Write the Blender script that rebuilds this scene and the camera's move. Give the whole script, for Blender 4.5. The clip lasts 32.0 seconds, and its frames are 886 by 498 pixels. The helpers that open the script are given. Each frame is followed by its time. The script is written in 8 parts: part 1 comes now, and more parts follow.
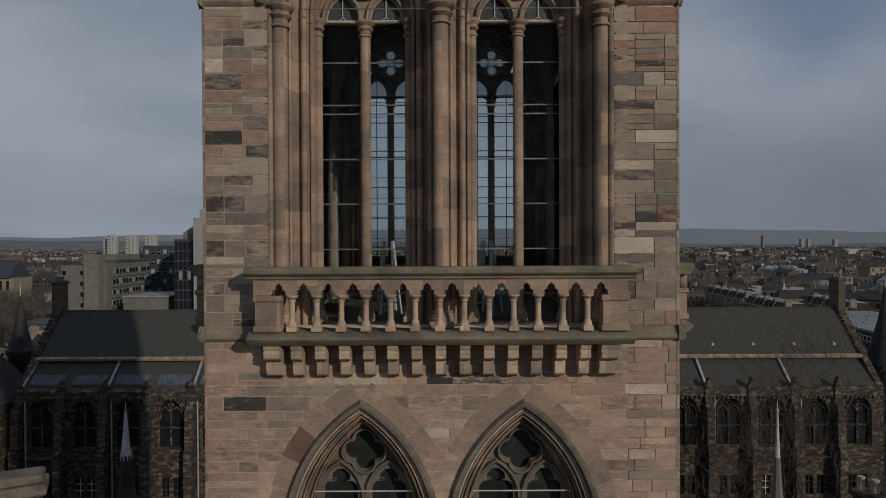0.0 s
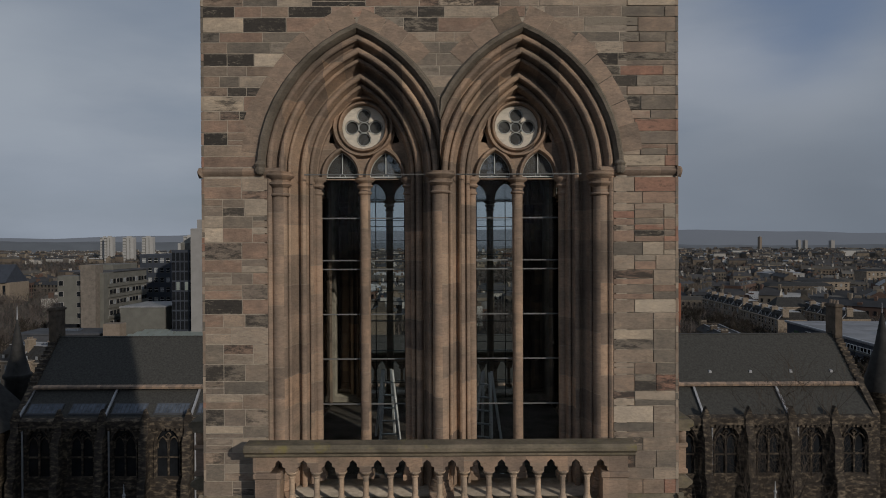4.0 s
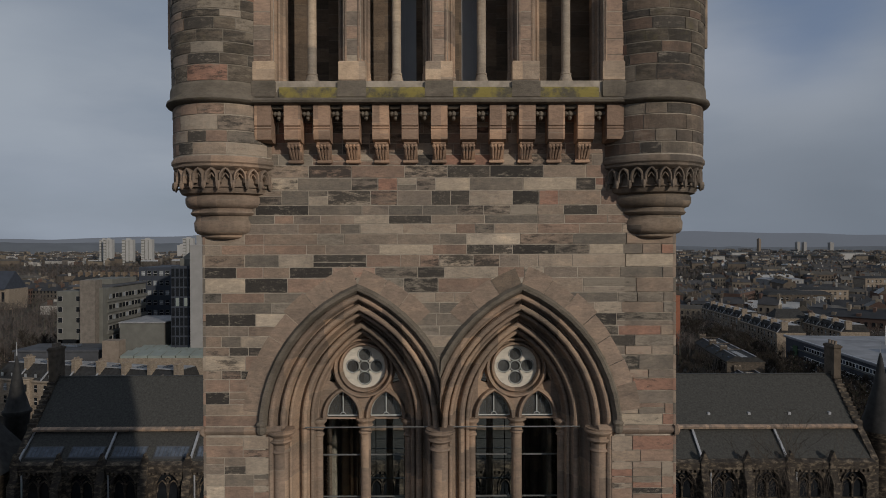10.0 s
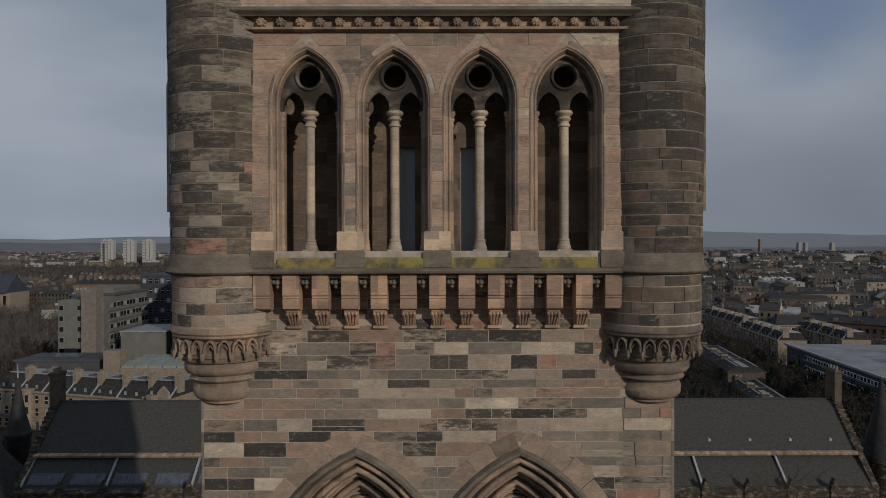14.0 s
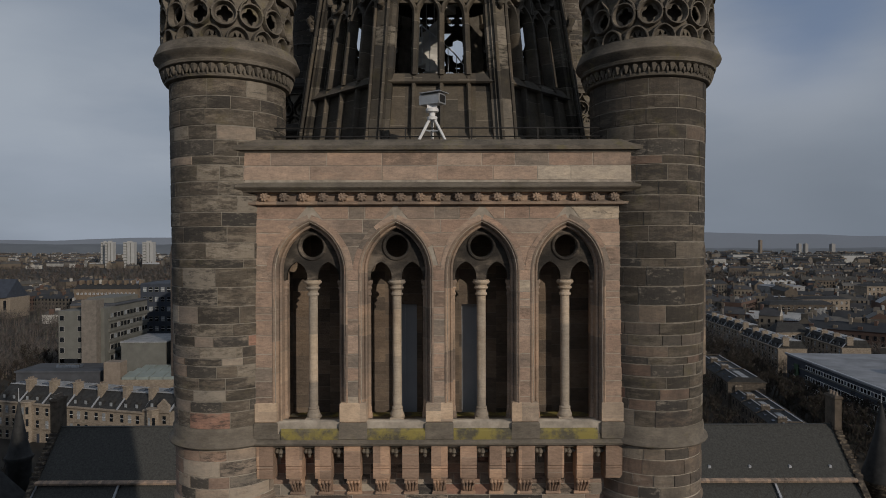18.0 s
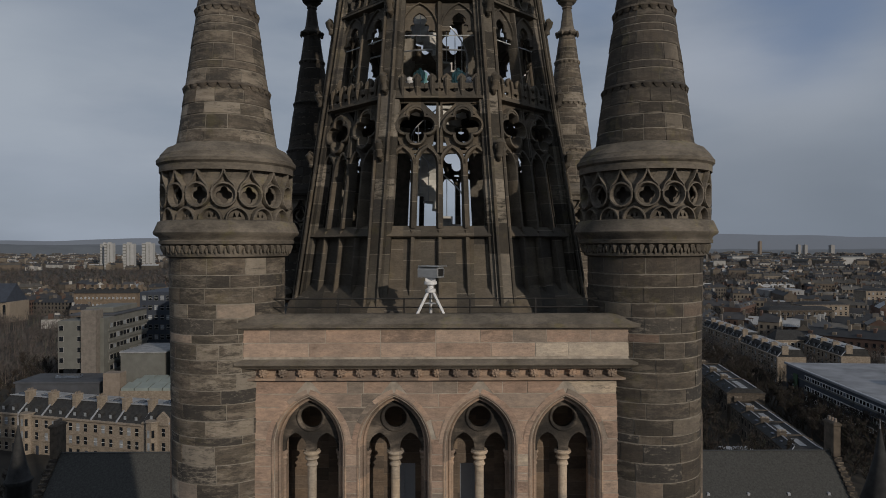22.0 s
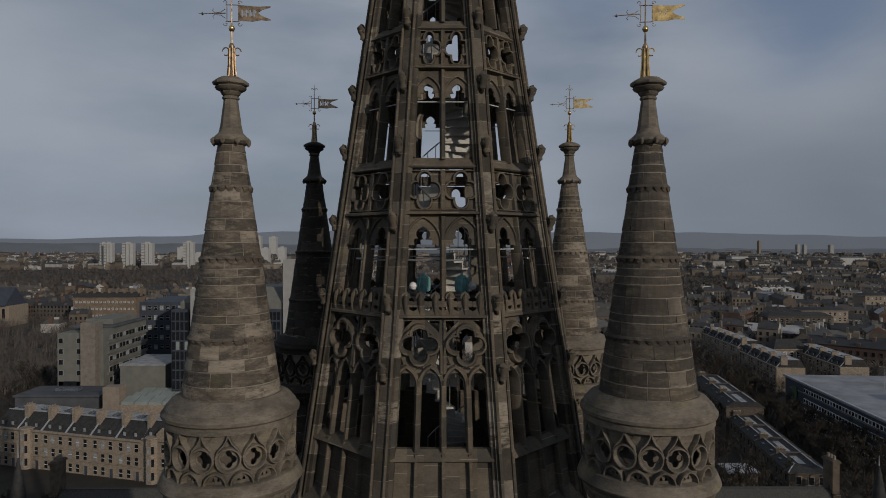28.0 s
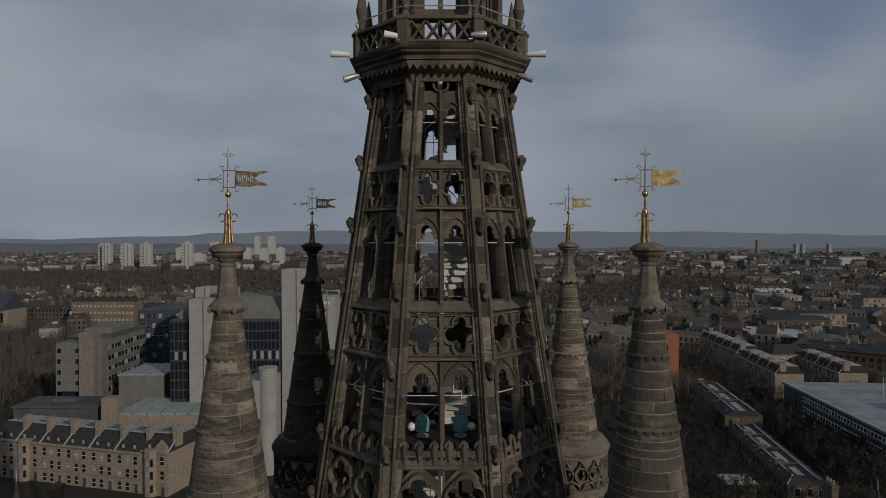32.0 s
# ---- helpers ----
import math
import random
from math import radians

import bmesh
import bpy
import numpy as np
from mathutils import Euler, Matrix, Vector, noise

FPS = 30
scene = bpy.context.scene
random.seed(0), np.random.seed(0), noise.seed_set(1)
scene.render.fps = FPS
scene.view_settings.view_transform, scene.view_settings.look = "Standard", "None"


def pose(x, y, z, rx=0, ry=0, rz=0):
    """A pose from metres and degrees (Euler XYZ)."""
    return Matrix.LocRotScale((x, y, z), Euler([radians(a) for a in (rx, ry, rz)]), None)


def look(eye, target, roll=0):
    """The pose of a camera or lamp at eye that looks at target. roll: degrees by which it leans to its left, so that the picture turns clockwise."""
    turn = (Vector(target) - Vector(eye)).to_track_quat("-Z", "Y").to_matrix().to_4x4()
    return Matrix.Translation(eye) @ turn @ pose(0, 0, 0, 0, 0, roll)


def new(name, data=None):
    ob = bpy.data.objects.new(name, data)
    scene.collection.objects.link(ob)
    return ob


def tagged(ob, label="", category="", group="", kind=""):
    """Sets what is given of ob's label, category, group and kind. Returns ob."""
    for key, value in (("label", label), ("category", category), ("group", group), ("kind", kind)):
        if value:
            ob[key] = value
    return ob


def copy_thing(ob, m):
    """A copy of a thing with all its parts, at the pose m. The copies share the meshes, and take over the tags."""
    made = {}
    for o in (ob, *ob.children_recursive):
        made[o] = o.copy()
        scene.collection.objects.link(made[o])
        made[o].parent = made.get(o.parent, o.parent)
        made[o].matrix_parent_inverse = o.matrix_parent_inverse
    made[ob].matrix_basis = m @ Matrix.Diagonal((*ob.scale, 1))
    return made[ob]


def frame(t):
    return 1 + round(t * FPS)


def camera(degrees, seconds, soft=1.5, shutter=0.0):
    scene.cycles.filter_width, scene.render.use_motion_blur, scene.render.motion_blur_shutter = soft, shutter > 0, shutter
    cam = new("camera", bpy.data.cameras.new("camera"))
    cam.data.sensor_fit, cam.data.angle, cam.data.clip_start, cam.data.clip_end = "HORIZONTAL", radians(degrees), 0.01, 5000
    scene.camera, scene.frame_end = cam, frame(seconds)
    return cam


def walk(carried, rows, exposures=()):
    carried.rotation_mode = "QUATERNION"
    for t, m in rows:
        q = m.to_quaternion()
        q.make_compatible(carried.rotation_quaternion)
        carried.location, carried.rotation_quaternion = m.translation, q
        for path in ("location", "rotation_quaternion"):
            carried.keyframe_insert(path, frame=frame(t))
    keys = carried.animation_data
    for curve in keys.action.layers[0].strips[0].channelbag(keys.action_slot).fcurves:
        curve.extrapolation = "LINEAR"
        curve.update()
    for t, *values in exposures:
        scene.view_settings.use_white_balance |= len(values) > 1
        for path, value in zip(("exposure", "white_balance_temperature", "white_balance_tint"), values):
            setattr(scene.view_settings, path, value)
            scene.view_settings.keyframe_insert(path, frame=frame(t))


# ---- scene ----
cam = camera(68.7, 32.0, soft=0.95)
METRES, EYE, TILT, LEAN, TURN = 25.4, 33.0, -0.53, 0.26, 0.0
ROWS = [
    (0.0, 0.0, 0.0, 0.0, 0.0, 0.0, -0.0),
    (0.5, 0.0002, -0.0008, 0.0156, -0.03, -0.0, -0.01),
    (1.0, 0.0, -0.0007, 0.0313, -0.05, -0.0, -0.0),
    (1.5, -0.0007, -0.0006, 0.0465, -0.07, -0.0, -0.01),
    (2.0, -0.0014, -0.0003, 0.0621, -0.1, -0.0, -0.03),
    (2.5, -0.0019, -0.0, 0.0775, -0.14, -0.0, -0.03),
    (3.0, -0.0018, -0.0002, 0.0932, -0.17, 0.01, -0.01),
    (3.5, -0.0015, -0.0004, 0.1086, -0.2, 0.03, -0.0),
    (5.5, -0.0027, -0.002, 0.1711, -0.26, 0.06, -0.06),
    (6.0, -0.0026, -0.0017, 0.187, -0.27, 0.08, -0.05),
    (6.5, -0.0024, -0.0021, 0.2033, -0.28, 0.08, -0.06),
    (7.0, -0.0021, -0.0025, 0.2195, -0.29, 0.09, -0.05),
    (7.5, -0.0018, -0.0025, 0.2357, -0.3, 0.09, -0.06),
    (8.0, -0.0021, -0.0026, 0.2517, -0.29, 0.1, -0.06),
    (8.5, -0.0026, -0.0028, 0.2677, -0.3, 0.1, -0.06),
    (9.0, -0.0026, -0.0029, 0.2836, -0.3, 0.09, -0.08),
    (9.5, -0.0026, -0.0042, 0.299, -0.29, 0.08, -0.08),
    (10.0, -0.0024, -0.0054, 0.3147, -0.28, 0.08, -0.09),
    (10.5, -0.0017, -0.0054, 0.3298, -0.27, 0.08, -0.08),
    (11.0, -0.0011, -0.0051, 0.345, -0.27, 0.09, -0.08),
    (11.5, -0.0008, -0.0043, 0.3605, -0.25, 0.08, -0.1),
    (12.0, -0.0011, -0.0046, 0.3758, -0.25, 0.08, -0.1),
    (12.5, 0.0, -0.005, 0.3911, -0.24, 0.07, -0.1),
    (13.0, -0.0004, -0.0047, 0.4065, -0.23, 0.06, -0.1),
    (13.5, -0.0008, -0.0054, 0.4213, -0.21, 0.05, -0.09),
    (14.0, -0.0007, -0.0061, 0.4365, -0.19, 0.04, -0.11),
    (14.5, -0.0007, -0.0063, 0.452, -0.19, 0.04, -0.1),
    (16.5, -0.0018, -0.0082, 0.5127, -0.19, 0.08, -0.1),
    (17.0, -0.002, -0.0092, 0.5282, -0.19, 0.07, -0.09),
    (17.5, -0.0023, -0.0102, 0.5437, -0.18, 0.08, -0.1),
    (18.0, -0.0022, -0.0103, 0.5594, -0.18, 0.08, -0.1),
    (18.5, -0.0022, -0.0109, 0.575, -0.17, 0.08, -0.1),
    (19.0, -0.0022, -0.0107, 0.5905, -0.17, 0.09, -0.13),
    (19.5, -0.0019, -0.0112, 0.6064, -0.17, 0.08, -0.13),
    (20.0, -0.0019, -0.0118, 0.6222, -0.19, 0.09, -0.16),
    (20.5, -0.0019, -0.0119, 0.6381, -0.21, 0.09, -0.14),
    (21.0, -0.0016, -0.0124, 0.6537, -0.21, 0.1, -0.15),
    (21.5, -0.0017, -0.0126, 0.6696, -0.22, 0.1, -0.14),
    (22.0, -0.0016, -0.0128, 0.6852, -0.22, 0.1, -0.14),
    (22.5, -0.0021, -0.013, 0.7009, -0.22, 0.08, -0.15),
    (23.0, -0.0027, -0.0135, 0.7163, -0.22, 0.06, -0.18),
    (23.5, -0.0035, -0.0142, 0.732, -0.22, 0.07, -0.19),
    (24.0, -0.0033, -0.0148, 0.7474, -0.21, 0.05, -0.19),
    (24.5, -0.0035, -0.0148, 0.7628, -0.22, 0.05, -0.19),
    (25.0, -0.0045, -0.0143, 0.7786, -0.23, 0.02, -0.19),
    (25.5, -0.0059, -0.0146, 0.7943, -0.23, 0.0, -0.21),
    (27.5, -0.0059, -0.0136, 0.8563, -0.24, -0.06, -0.25),
    (28.0, -0.0056, -0.0135, 0.8722, -0.27, -0.07, -0.24),
    (28.5, -0.0055, -0.0132, 0.8882, -0.29, -0.08, -0.24),
    (29.0, -0.0054, -0.0126, 0.9042, -0.3, -0.09, -0.21),
    (29.5, -0.0051, -0.0119, 0.9202, -0.32, -0.11, -0.2),
    (30.0, -0.0054, -0.0112, 0.936, -0.33, -0.12, -0.19),
    (30.5, -0.005, -0.0106, 0.9518, -0.35, -0.14, -0.18),
    (31.0, -0.0043, -0.0102, 0.9675, -0.36, -0.14, -0.16),
    (31.5, -0.004, -0.0099, 0.9833, -0.38, -0.15, -0.16),
    (32.0, -0.0058, -0.0095, 0.9991, -0.38, -0.16, -0.14),
]
EXPOSURES = [(0.0, -0.99), (7.0, -0.92), (14.0, -0.88), (18.0, -0.84), (21.0, -0.78), (23.0, -0.82), (25.0, -0.88), (29.0, -0.98), (32.0, -1.02)]
walk(cam, [(t, pose(0, 0, EYE, TILT, LEAN, TURN) @ pose(METRES * x, METRES * y, METRES * z, 90 + pitch, roll, yaw)) for t, x, y, z, yaw, pitch, roll in ROWS], EXPOSURES)

# ---- light ----
SUN_AZ, SUN_EL = radians(36.5), radians(18.0)      # to the right of the view's back, low winter sun
sun_way = Vector((math.sin(SUN_AZ) * math.cos(SUN_EL), -math.cos(SUN_AZ) * math.cos(SUN_EL), math.sin(SUN_EL)))
sun = new("sun", bpy.data.lights.new("sun", "SUN"))
sun.data.energy, sun.data.angle, sun.data.color = 4.0, radians(0.6), (1.0, 0.89, 0.76)
sun.matrix_world = look(sun_way * 200, (0, 0, 0))

world = bpy.data.worlds.new("winter_sky")
scene.world = world
world.use_nodes = True
wn, wl = world.node_tree.nodes, world.node_tree.links
wn.clear()
w_out = wn.new("ShaderNodeOutputWorld")
w_bg = wn.new("ShaderNodeBackground")
sky = wn.new("ShaderNodeTexSky")
sky.sky_type, sky.sun_disc = "NISHITA", False
sky.sun_elevation, sky.sun_rotation = SUN_EL, math.pi - SUN_AZ
sky.air_density, sky.dust_density, sky.ozone_density = 1.0, 1.5, 1.5
w_co = wn.new("ShaderNodeTexCoord")
w_map = wn.new("ShaderNodeMapping")
w_map.inputs["Scale"].default_value = (1.0, 1.0, 3.2)
w_map.inputs["Location"].default_value = (0.35, 0.2, 0.0)
cloud = wn.new("ShaderNodeTexNoise")
cloud.inputs["Scale"].default_value, cloud.inputs["Detail"].default_value = 1.7, 6
cloud.inputs["Roughness"].default_value = 0.52
c_ramp = wn.new("ShaderNodeValToRGB")
c_ramp.color_ramp.elements[0].position, c_ramp.color_ramp.elements[0].color = 0.30, (0.78, 0.78, 0.78, 1)
c_ramp.color_ramp.elements[1].position, c_ramp.color_ramp.elements[1].color = 0.56, (1, 1, 1, 1)
c_tone = wn.new("ShaderNodeValToRGB")
c_tone.color_ramp.elements[0].position, c_tone.color_ramp.elements[0].color = 0.36, (3.15, 3.75, 4.8, 1)
c_tone.color_ramp.elements[1].position, c_tone.color_ramp.elements[1].color = 0.66, (5.3, 5.95, 6.85, 1)
w_mix = wn.new("ShaderNodeMixRGB")
wl.new(w_co.outputs["Generated"], w_map.inputs["Vector"])
wl.new(w_map.outputs["Vector"], cloud.inputs["Vector"])
wl.new(cloud.outputs["Fac"], c_ramp.inputs["Fac"])
wl.new(cloud.outputs["Fac"], c_tone.inputs["Fac"])
wl.new(c_ramp.outputs["Color"], w_mix.inputs["Fac"])
wl.new(sky.outputs["Color"], w_mix.inputs["Color1"])
wl.new(c_tone.outputs["Color"], w_mix.inputs["Color2"])
# a bright bank of cloud and blue gaps beside it
warp = wn.new("ShaderNodeVectorMath")
warp.operation = "MULTIPLY_ADD"
warp.inputs[1].default_value = (0.30, 0.30, 0.16)
wl.new(cloud.outputs["Color"], warp.inputs[0])
wl.new(w_co.outputs["Generated"], warp.inputs[2])
tone_out = w_mix.outputs["Color"]
for way, reach, tone, much in (((0.53, 1.0, 0.24), 0.20, (5.9, 6.4, 7.2), 0.75), ((0.51, 1.0, 0.38), 0.16, (1.9, 2.8, 4.6), 0.9), ((0.36, 1.0, 0.29), 0.15, (5.7, 6.2, 7.1), 0.65), ((0.20, 1.0, 0.42), 0.13, (2.2, 3.1, 4.8), 0.75),
                               ((0.64, 1.0, 0.05), 0.24, (2.3, 2.7, 3.3), 0.75), ((0.40, 1.0, 0.05), 0.24, (2.8, 3.25, 3.95), 0.75), ((-0.53, 1.0, 0.05), 0.22, (4.6, 5.3, 6.4), 0.4), ((-0.48, 1.0, 0.38), 0.16, (3.5, 4.2, 5.3), 0.6)):
    far = wn.new("ShaderNodeVectorMath")
    far.operation = "DISTANCE"
    aim = Vector(way).normalized() + Vector((0.15, 0.15, 0.08))
    far.inputs[1].default_value = aim
    wl.new(warp.outputs["Vector"], far.inputs[0])
    fall = wn.new("ShaderNodeMapRange")
    fall.interpolation_type = "SMOOTHSTEP"
    fall.inputs["From Min"].default_value, fall.inputs["From Max"].default_value = 0.0, reach
    fall.inputs["To Min"].default_value, fall.inputs["To Max"].default_value = much, 0.0
    wl.new(far.outputs["Value"], fall.inputs["Value"])
    blob = wn.new("ShaderNodeMixRGB")
    blob.inputs["Color2"].default_value = (*tone, 1)
    wl.new(fall.outputs["Result"], blob.inputs["Fac"])
    wl.new(tone_out, blob.inputs["Color1"])
    tone_out = blob.outputs["Color"]
wl.new(tone_out, w_bg.inputs["Color"])
w_bg.inputs["Strength"].default_value = 0.112
wl.new(w_bg.outputs["Background"], w_out.inputs["Surface"])


# ---- materials ----
def base_material(name, rough=0.85, metal=0.0):
    m = bpy.data.materials.new(name)
    m.use_nodes = True
    b = m.node_tree.nodes["Principled BSDF"]
    b.inputs["Roughness"].default_value, b.inputs["Metallic"].default_value = rough, metal
    b.inputs["Specular IOR Level"].default_value = 0.25
    return m, m.node_tree.nodes, m.node_tree.links, b


def ramp(nodes, stops, constant=False):
    r = nodes.new("ShaderNodeValToRGB")
    r.color_ramp.interpolation = "CONSTANT" if constant else "LINEAR"
    while len(r.color_ramp.elements) < len(stops):
        r.color_ramp.elements.new(0.5)
    for e, (p, c) in zip(r.color_ramp.elements, stops):
        e.position, e.color = p, (*c, 1)
    return r


def world_noise(nodes, links, scale, detail=6, rough=0.6, stretch=(1, 1, 1)):
    """Noise that runs on over the pieces of one wall."""
    co, mp, n = nodes.new("ShaderNodeNewGeometry"), nodes.new("ShaderNodeMapping"), nodes.new("ShaderNodeTexNoise")
    mp.inputs["Scale"].default_value = stretch
    n.inputs["Scale"].default_value, n.inputs["Detail"].default_value, n.inputs["Roughness"].default_value = scale, detail, rough
    links.new(co.outputs["Position"], mp.inputs["Vector"])
    links.new(mp.outputs["Vector"], n.inputs["Vector"])
    return n


def mix(nodes, links, kind, fac, a, b):
    m = nodes.new("ShaderNodeMixRGB")
    m.blend_type = kind
    for sock, v in (("Fac", fac), ("Color1", a), ("Color2", b)):
        if isinstance(v, (int, float)):
            m.inputs[sock].default_value = v
        elif isinstance(v, tuple):
            m.inputs[sock].default_value = (*v, 1)
        else:
            links.new(v, m.inputs[sock])
    return m.outputs["Color"]


def bump(nodes, links, bsdf, height, strength, dist):
    b = nodes.new("ShaderNodeBump")
    b.inputs["Strength"].default_value, b.inputs["Distance"].default_value = strength, dist
    links.new(height, b.inputs["Height"])
    links.new(b.outputs["Normal"], bsdf.inputs["Normal"])


def stone_material(name, stops, per_piece=True, soot=0.35, lichen=0.0, grain=11.0, layer=(1, 1, 2.6), mottle=0.9, pale=0.5, streak=0.0, drums=0.0, band=0.0):
    """Weathered sandstone: a tone for each piece, bedding layers, crusts, soot and lichen."""
    m, n, l, b = base_material(name, 0.9)
    r = ramp(n, stops, True)
    if per_piece:
        info = n.new("ShaderNodeObjectInfo")
        l.new(info.outputs["Random"], r.inputs["Fac"])
    else:
        big = world_noise(n, l, 1.3, 4, 0.6, (1, 1, 2.2))
        r.color_ramp.interpolation = "LINEAR"
        l.new(big.outputs["Fac"], r.inputs["Fac"])
    base = r.outputs["Color"]
    fine = world_noise(n, l, grain, 8, 0.7, layer)
    fr = ramp(n, [(0.30, (0.76, 0.76, 0.77)), (0.5, (1, 1, 1)), (0.70, (1.20, 1.185, 1.165))])
    l.new(fine.outputs["Fac"], fr.inputs["Fac"])
    base = mix(n, l, "MULTIPLY", 1.0, base, fr.outputs["Color"])
    if per_piece:
        # every stone weathers in its own way: clouded, some crusted black, some scaled pale, the arrises worn
        own = n.new("ShaderNodeMath")
        own.operation, own.inputs[1].default_value = "MULTIPLY", 61.7
        l.new(info.outputs["Random"], own.inputs[0])
        frac = n.new("ShaderNodeMath")
        frac.operation = "FRACT"
        l.new(own.outputs[0], frac.inputs[0])

        def own_noise(scale, detail, rough_, stretch):
            q = world_noise(n, l, scale, detail, rough_, stretch)
            q.noise_dimensions = "4D"
            l.new(own.outputs[0], q.inputs["W"])
            return q
        cloudy = own_noise(2.6, 7, 0.68, (0.55, 0.55, 3.6) if band else (1, 1, 1.9))
        cl = ramp(n, [(0.28, (0.60, 0.61, 0.63)), (0.42, (0.88, 0.89, 0.90)), (0.55, (1.05, 1.04, 1.03)), (0.70, (1.42, 1.36, 1.29))])
        l.new(cloudy.outputs["Fac"], cl.inputs["Fac"])
        base = mix(n, l, "MULTIPLY", 1.0, base, cl.outputs["Color"])
        for lo, hi, tone, k in ((0.74, 1.02, (0.040, 0.037, 0.034), 1.0), (0.22, 0.0, (0.38, 0.33, 0.265), pale)):
            crust = own_noise(3.4, 9, 0.78, (1, 1, 3.4))
            much = n.new("ShaderNodeMapRange")
            much.inputs["From Min"].default_value, much.inputs["From Max"].default_value = lo, hi
            much.inputs["To Min"].default_value, much.inputs["To Max"].default_value = 0.0, 0.26
            l.new(frac.outputs[0], much.inputs["Value"])
            add = n.new("ShaderNodeMath")
            add.operation = "ADD"
            l.new(crust.outputs["Fac"], add.inputs[0])
            l.new(much.outputs["Result"], add.inputs[1])
            cr = ramp(n, [(0.60, (0, 0, 0)), (0.72, (mottle * k, mottle * k, mottle * k))])
            l.new(add.outputs[0], cr.inputs["Fac"])
            base = mix(n, l, "MIX", cr.outputs["Color"], base, tone)
        # worn upper and lower arrises, with lime left on them
        gen, sep_g = n.new("ShaderNodeTexCoord"), n.new("ShaderNodeSeparateXYZ")
        l.new(gen.outputs["Generated"], sep_g.inputs[0])
        off_mid = n.new("ShaderNodeMath")
        off_mid.operation, off_mid.inputs[1].default_value = "SUBTRACT", 0.5
        l.new(sep_g.outputs["Z"], off_mid.inputs[0])
        far_mid = n.new("ShaderNodeMath")
        far_mid.operation = "ABSOLUTE"
        l.new(off_mid.outputs[0], far_mid.inputs[0])
        ragged = own_noise(7.0, 7, 0.75, (0.5, 0.5, 1.0))
        sum_ = n.new("ShaderNodeMath")
        sum_.operation = "MULTIPLY_ADD"
        sum_.inputs[1].default_value = 0.85
        l.new(ragged.outputs["Fac"], sum_.inputs[0])
        l.new(far_mid.outputs[0], sum_.inputs[2])
        er = ramp(n, [(0.90, (0, 0, 0)), (0.97, (0.55, 0.55, 0.55))])
        l.new(sum_.outputs[0], er.inputs["Fac"])
        base = mix(n, l, "MIX", er.outputs["Color"], base, (0.255, 0.222, 0.178) if "sooty" not in name and "grey" not in name else (0.15, 0.132, 0.108))
    if drums:
        # mouldings and shafts are built of short lengths, each of its own tone
        geo, sep = n.new("ShaderNodeNewGeometry"), n.new("ShaderNodeSeparateXYZ")
        l.new(geo.outputs["Position"], sep.inputs[0])

        def calc(op, a, b=None):
            q = n.new("ShaderNodeMath")
            q.operation = op
            for k, v in enumerate((a, b)):
                if isinstance(v, (int, float)):
                    q.inputs[k].default_value = v
                elif v is not None:
                    l.new(v, q.inputs[k])
            return q.outputs[0]
        lane_ = calc("FLOOR", calc("MULTIPLY", sep.outputs["X"], 2.7))
        rise = calc("ADD", calc("DIVIDE", sep.outputs["Z"], drums), calc("MULTIPLY", lane_, 0.37))
        white = n.new("ShaderNodeTexWhiteNoise")
        white.noise_dimensions = "2D"
        comb = n.new("ShaderNodeCombineXYZ")
        l.new(calc("FLOOR", rise), comb.inputs[0])
        l.new(lane_, comb.inputs[1])
        l.new(comb.outputs[0], white.inputs["Vector"])
        tone = ramp(n, [(0.0, (0.66, 0.67, 0.69)), (0.5, (0.98, 0.97, 0.96)), (0.85, (1.22, 1.14, 1.06)), (1.0, (1.35, 1.30, 1.22))])
        l.new(white.outputs["Value"], tone.inputs["Fac"])
        base = mix(n, l, "MULTIPLY", 1.0, base, tone.outputs["Color"])
        joint = ramp(n, [(0.0, (0.5, 0.5, 0.5)), (0.022, (0, 0, 0))], True)
        l.new(calc("FRACT", rise), joint.inputs["Fac"])
        base = mix(n, l, "MIX", joint.outputs["Color"], base, (0.27, 0.235, 0.19))
    if streak:
        scale_ = world_noise(n, l, 5.0 if soot < 0.36 and mottle < 0.7 else 1.6, 9, 0.78, (1, 1, 2.6))
        pr = ramp(n, [(0.54, (0, 0, 0)), (0.64, (streak, streak, streak))])
        l.new(scale_.outputs["Fac"], pr.inputs["Fac"])
        base = mix(n, l, "MIX", pr.outputs["Color"], base, (0.27, 0.235, 0.19))
    if band:
        # rain-washed and blackened bands that run across the courses
        for seed_, tone in ((0.0, (0.034, 0.030, 0.026)), (17.0, (0.215, 0.182, 0.142))):
            bn = world_noise(n, l, 2.8, 11, 0.78, (0.7, 0.7, 2.3))
            bn.noise_dimensions = "4D"
            bn.inputs["W"].default_value = seed_
            br = ramp(n, [(0.50, (0, 0, 0)), (0.60, (band, band, band))])
            l.new(bn.outputs["Fac"], br.inputs["Fac"])
            base = mix(n, l, "MIX", br.outputs["Color"], base, tone)
    stain = world_noise(n, l, 0.9, 6, 0.68, (1, 1, 0.45))
    sr = ramp(n, [(0.50, (0, 0, 0)), (0.72, (soot, soot, soot))])
    l.new(stain.outputs["Fac"], sr.inputs["Fac"])
    base = mix(n, l, "MIX", sr.outputs["Color"], base, (0.045, 0.04, 0.036))
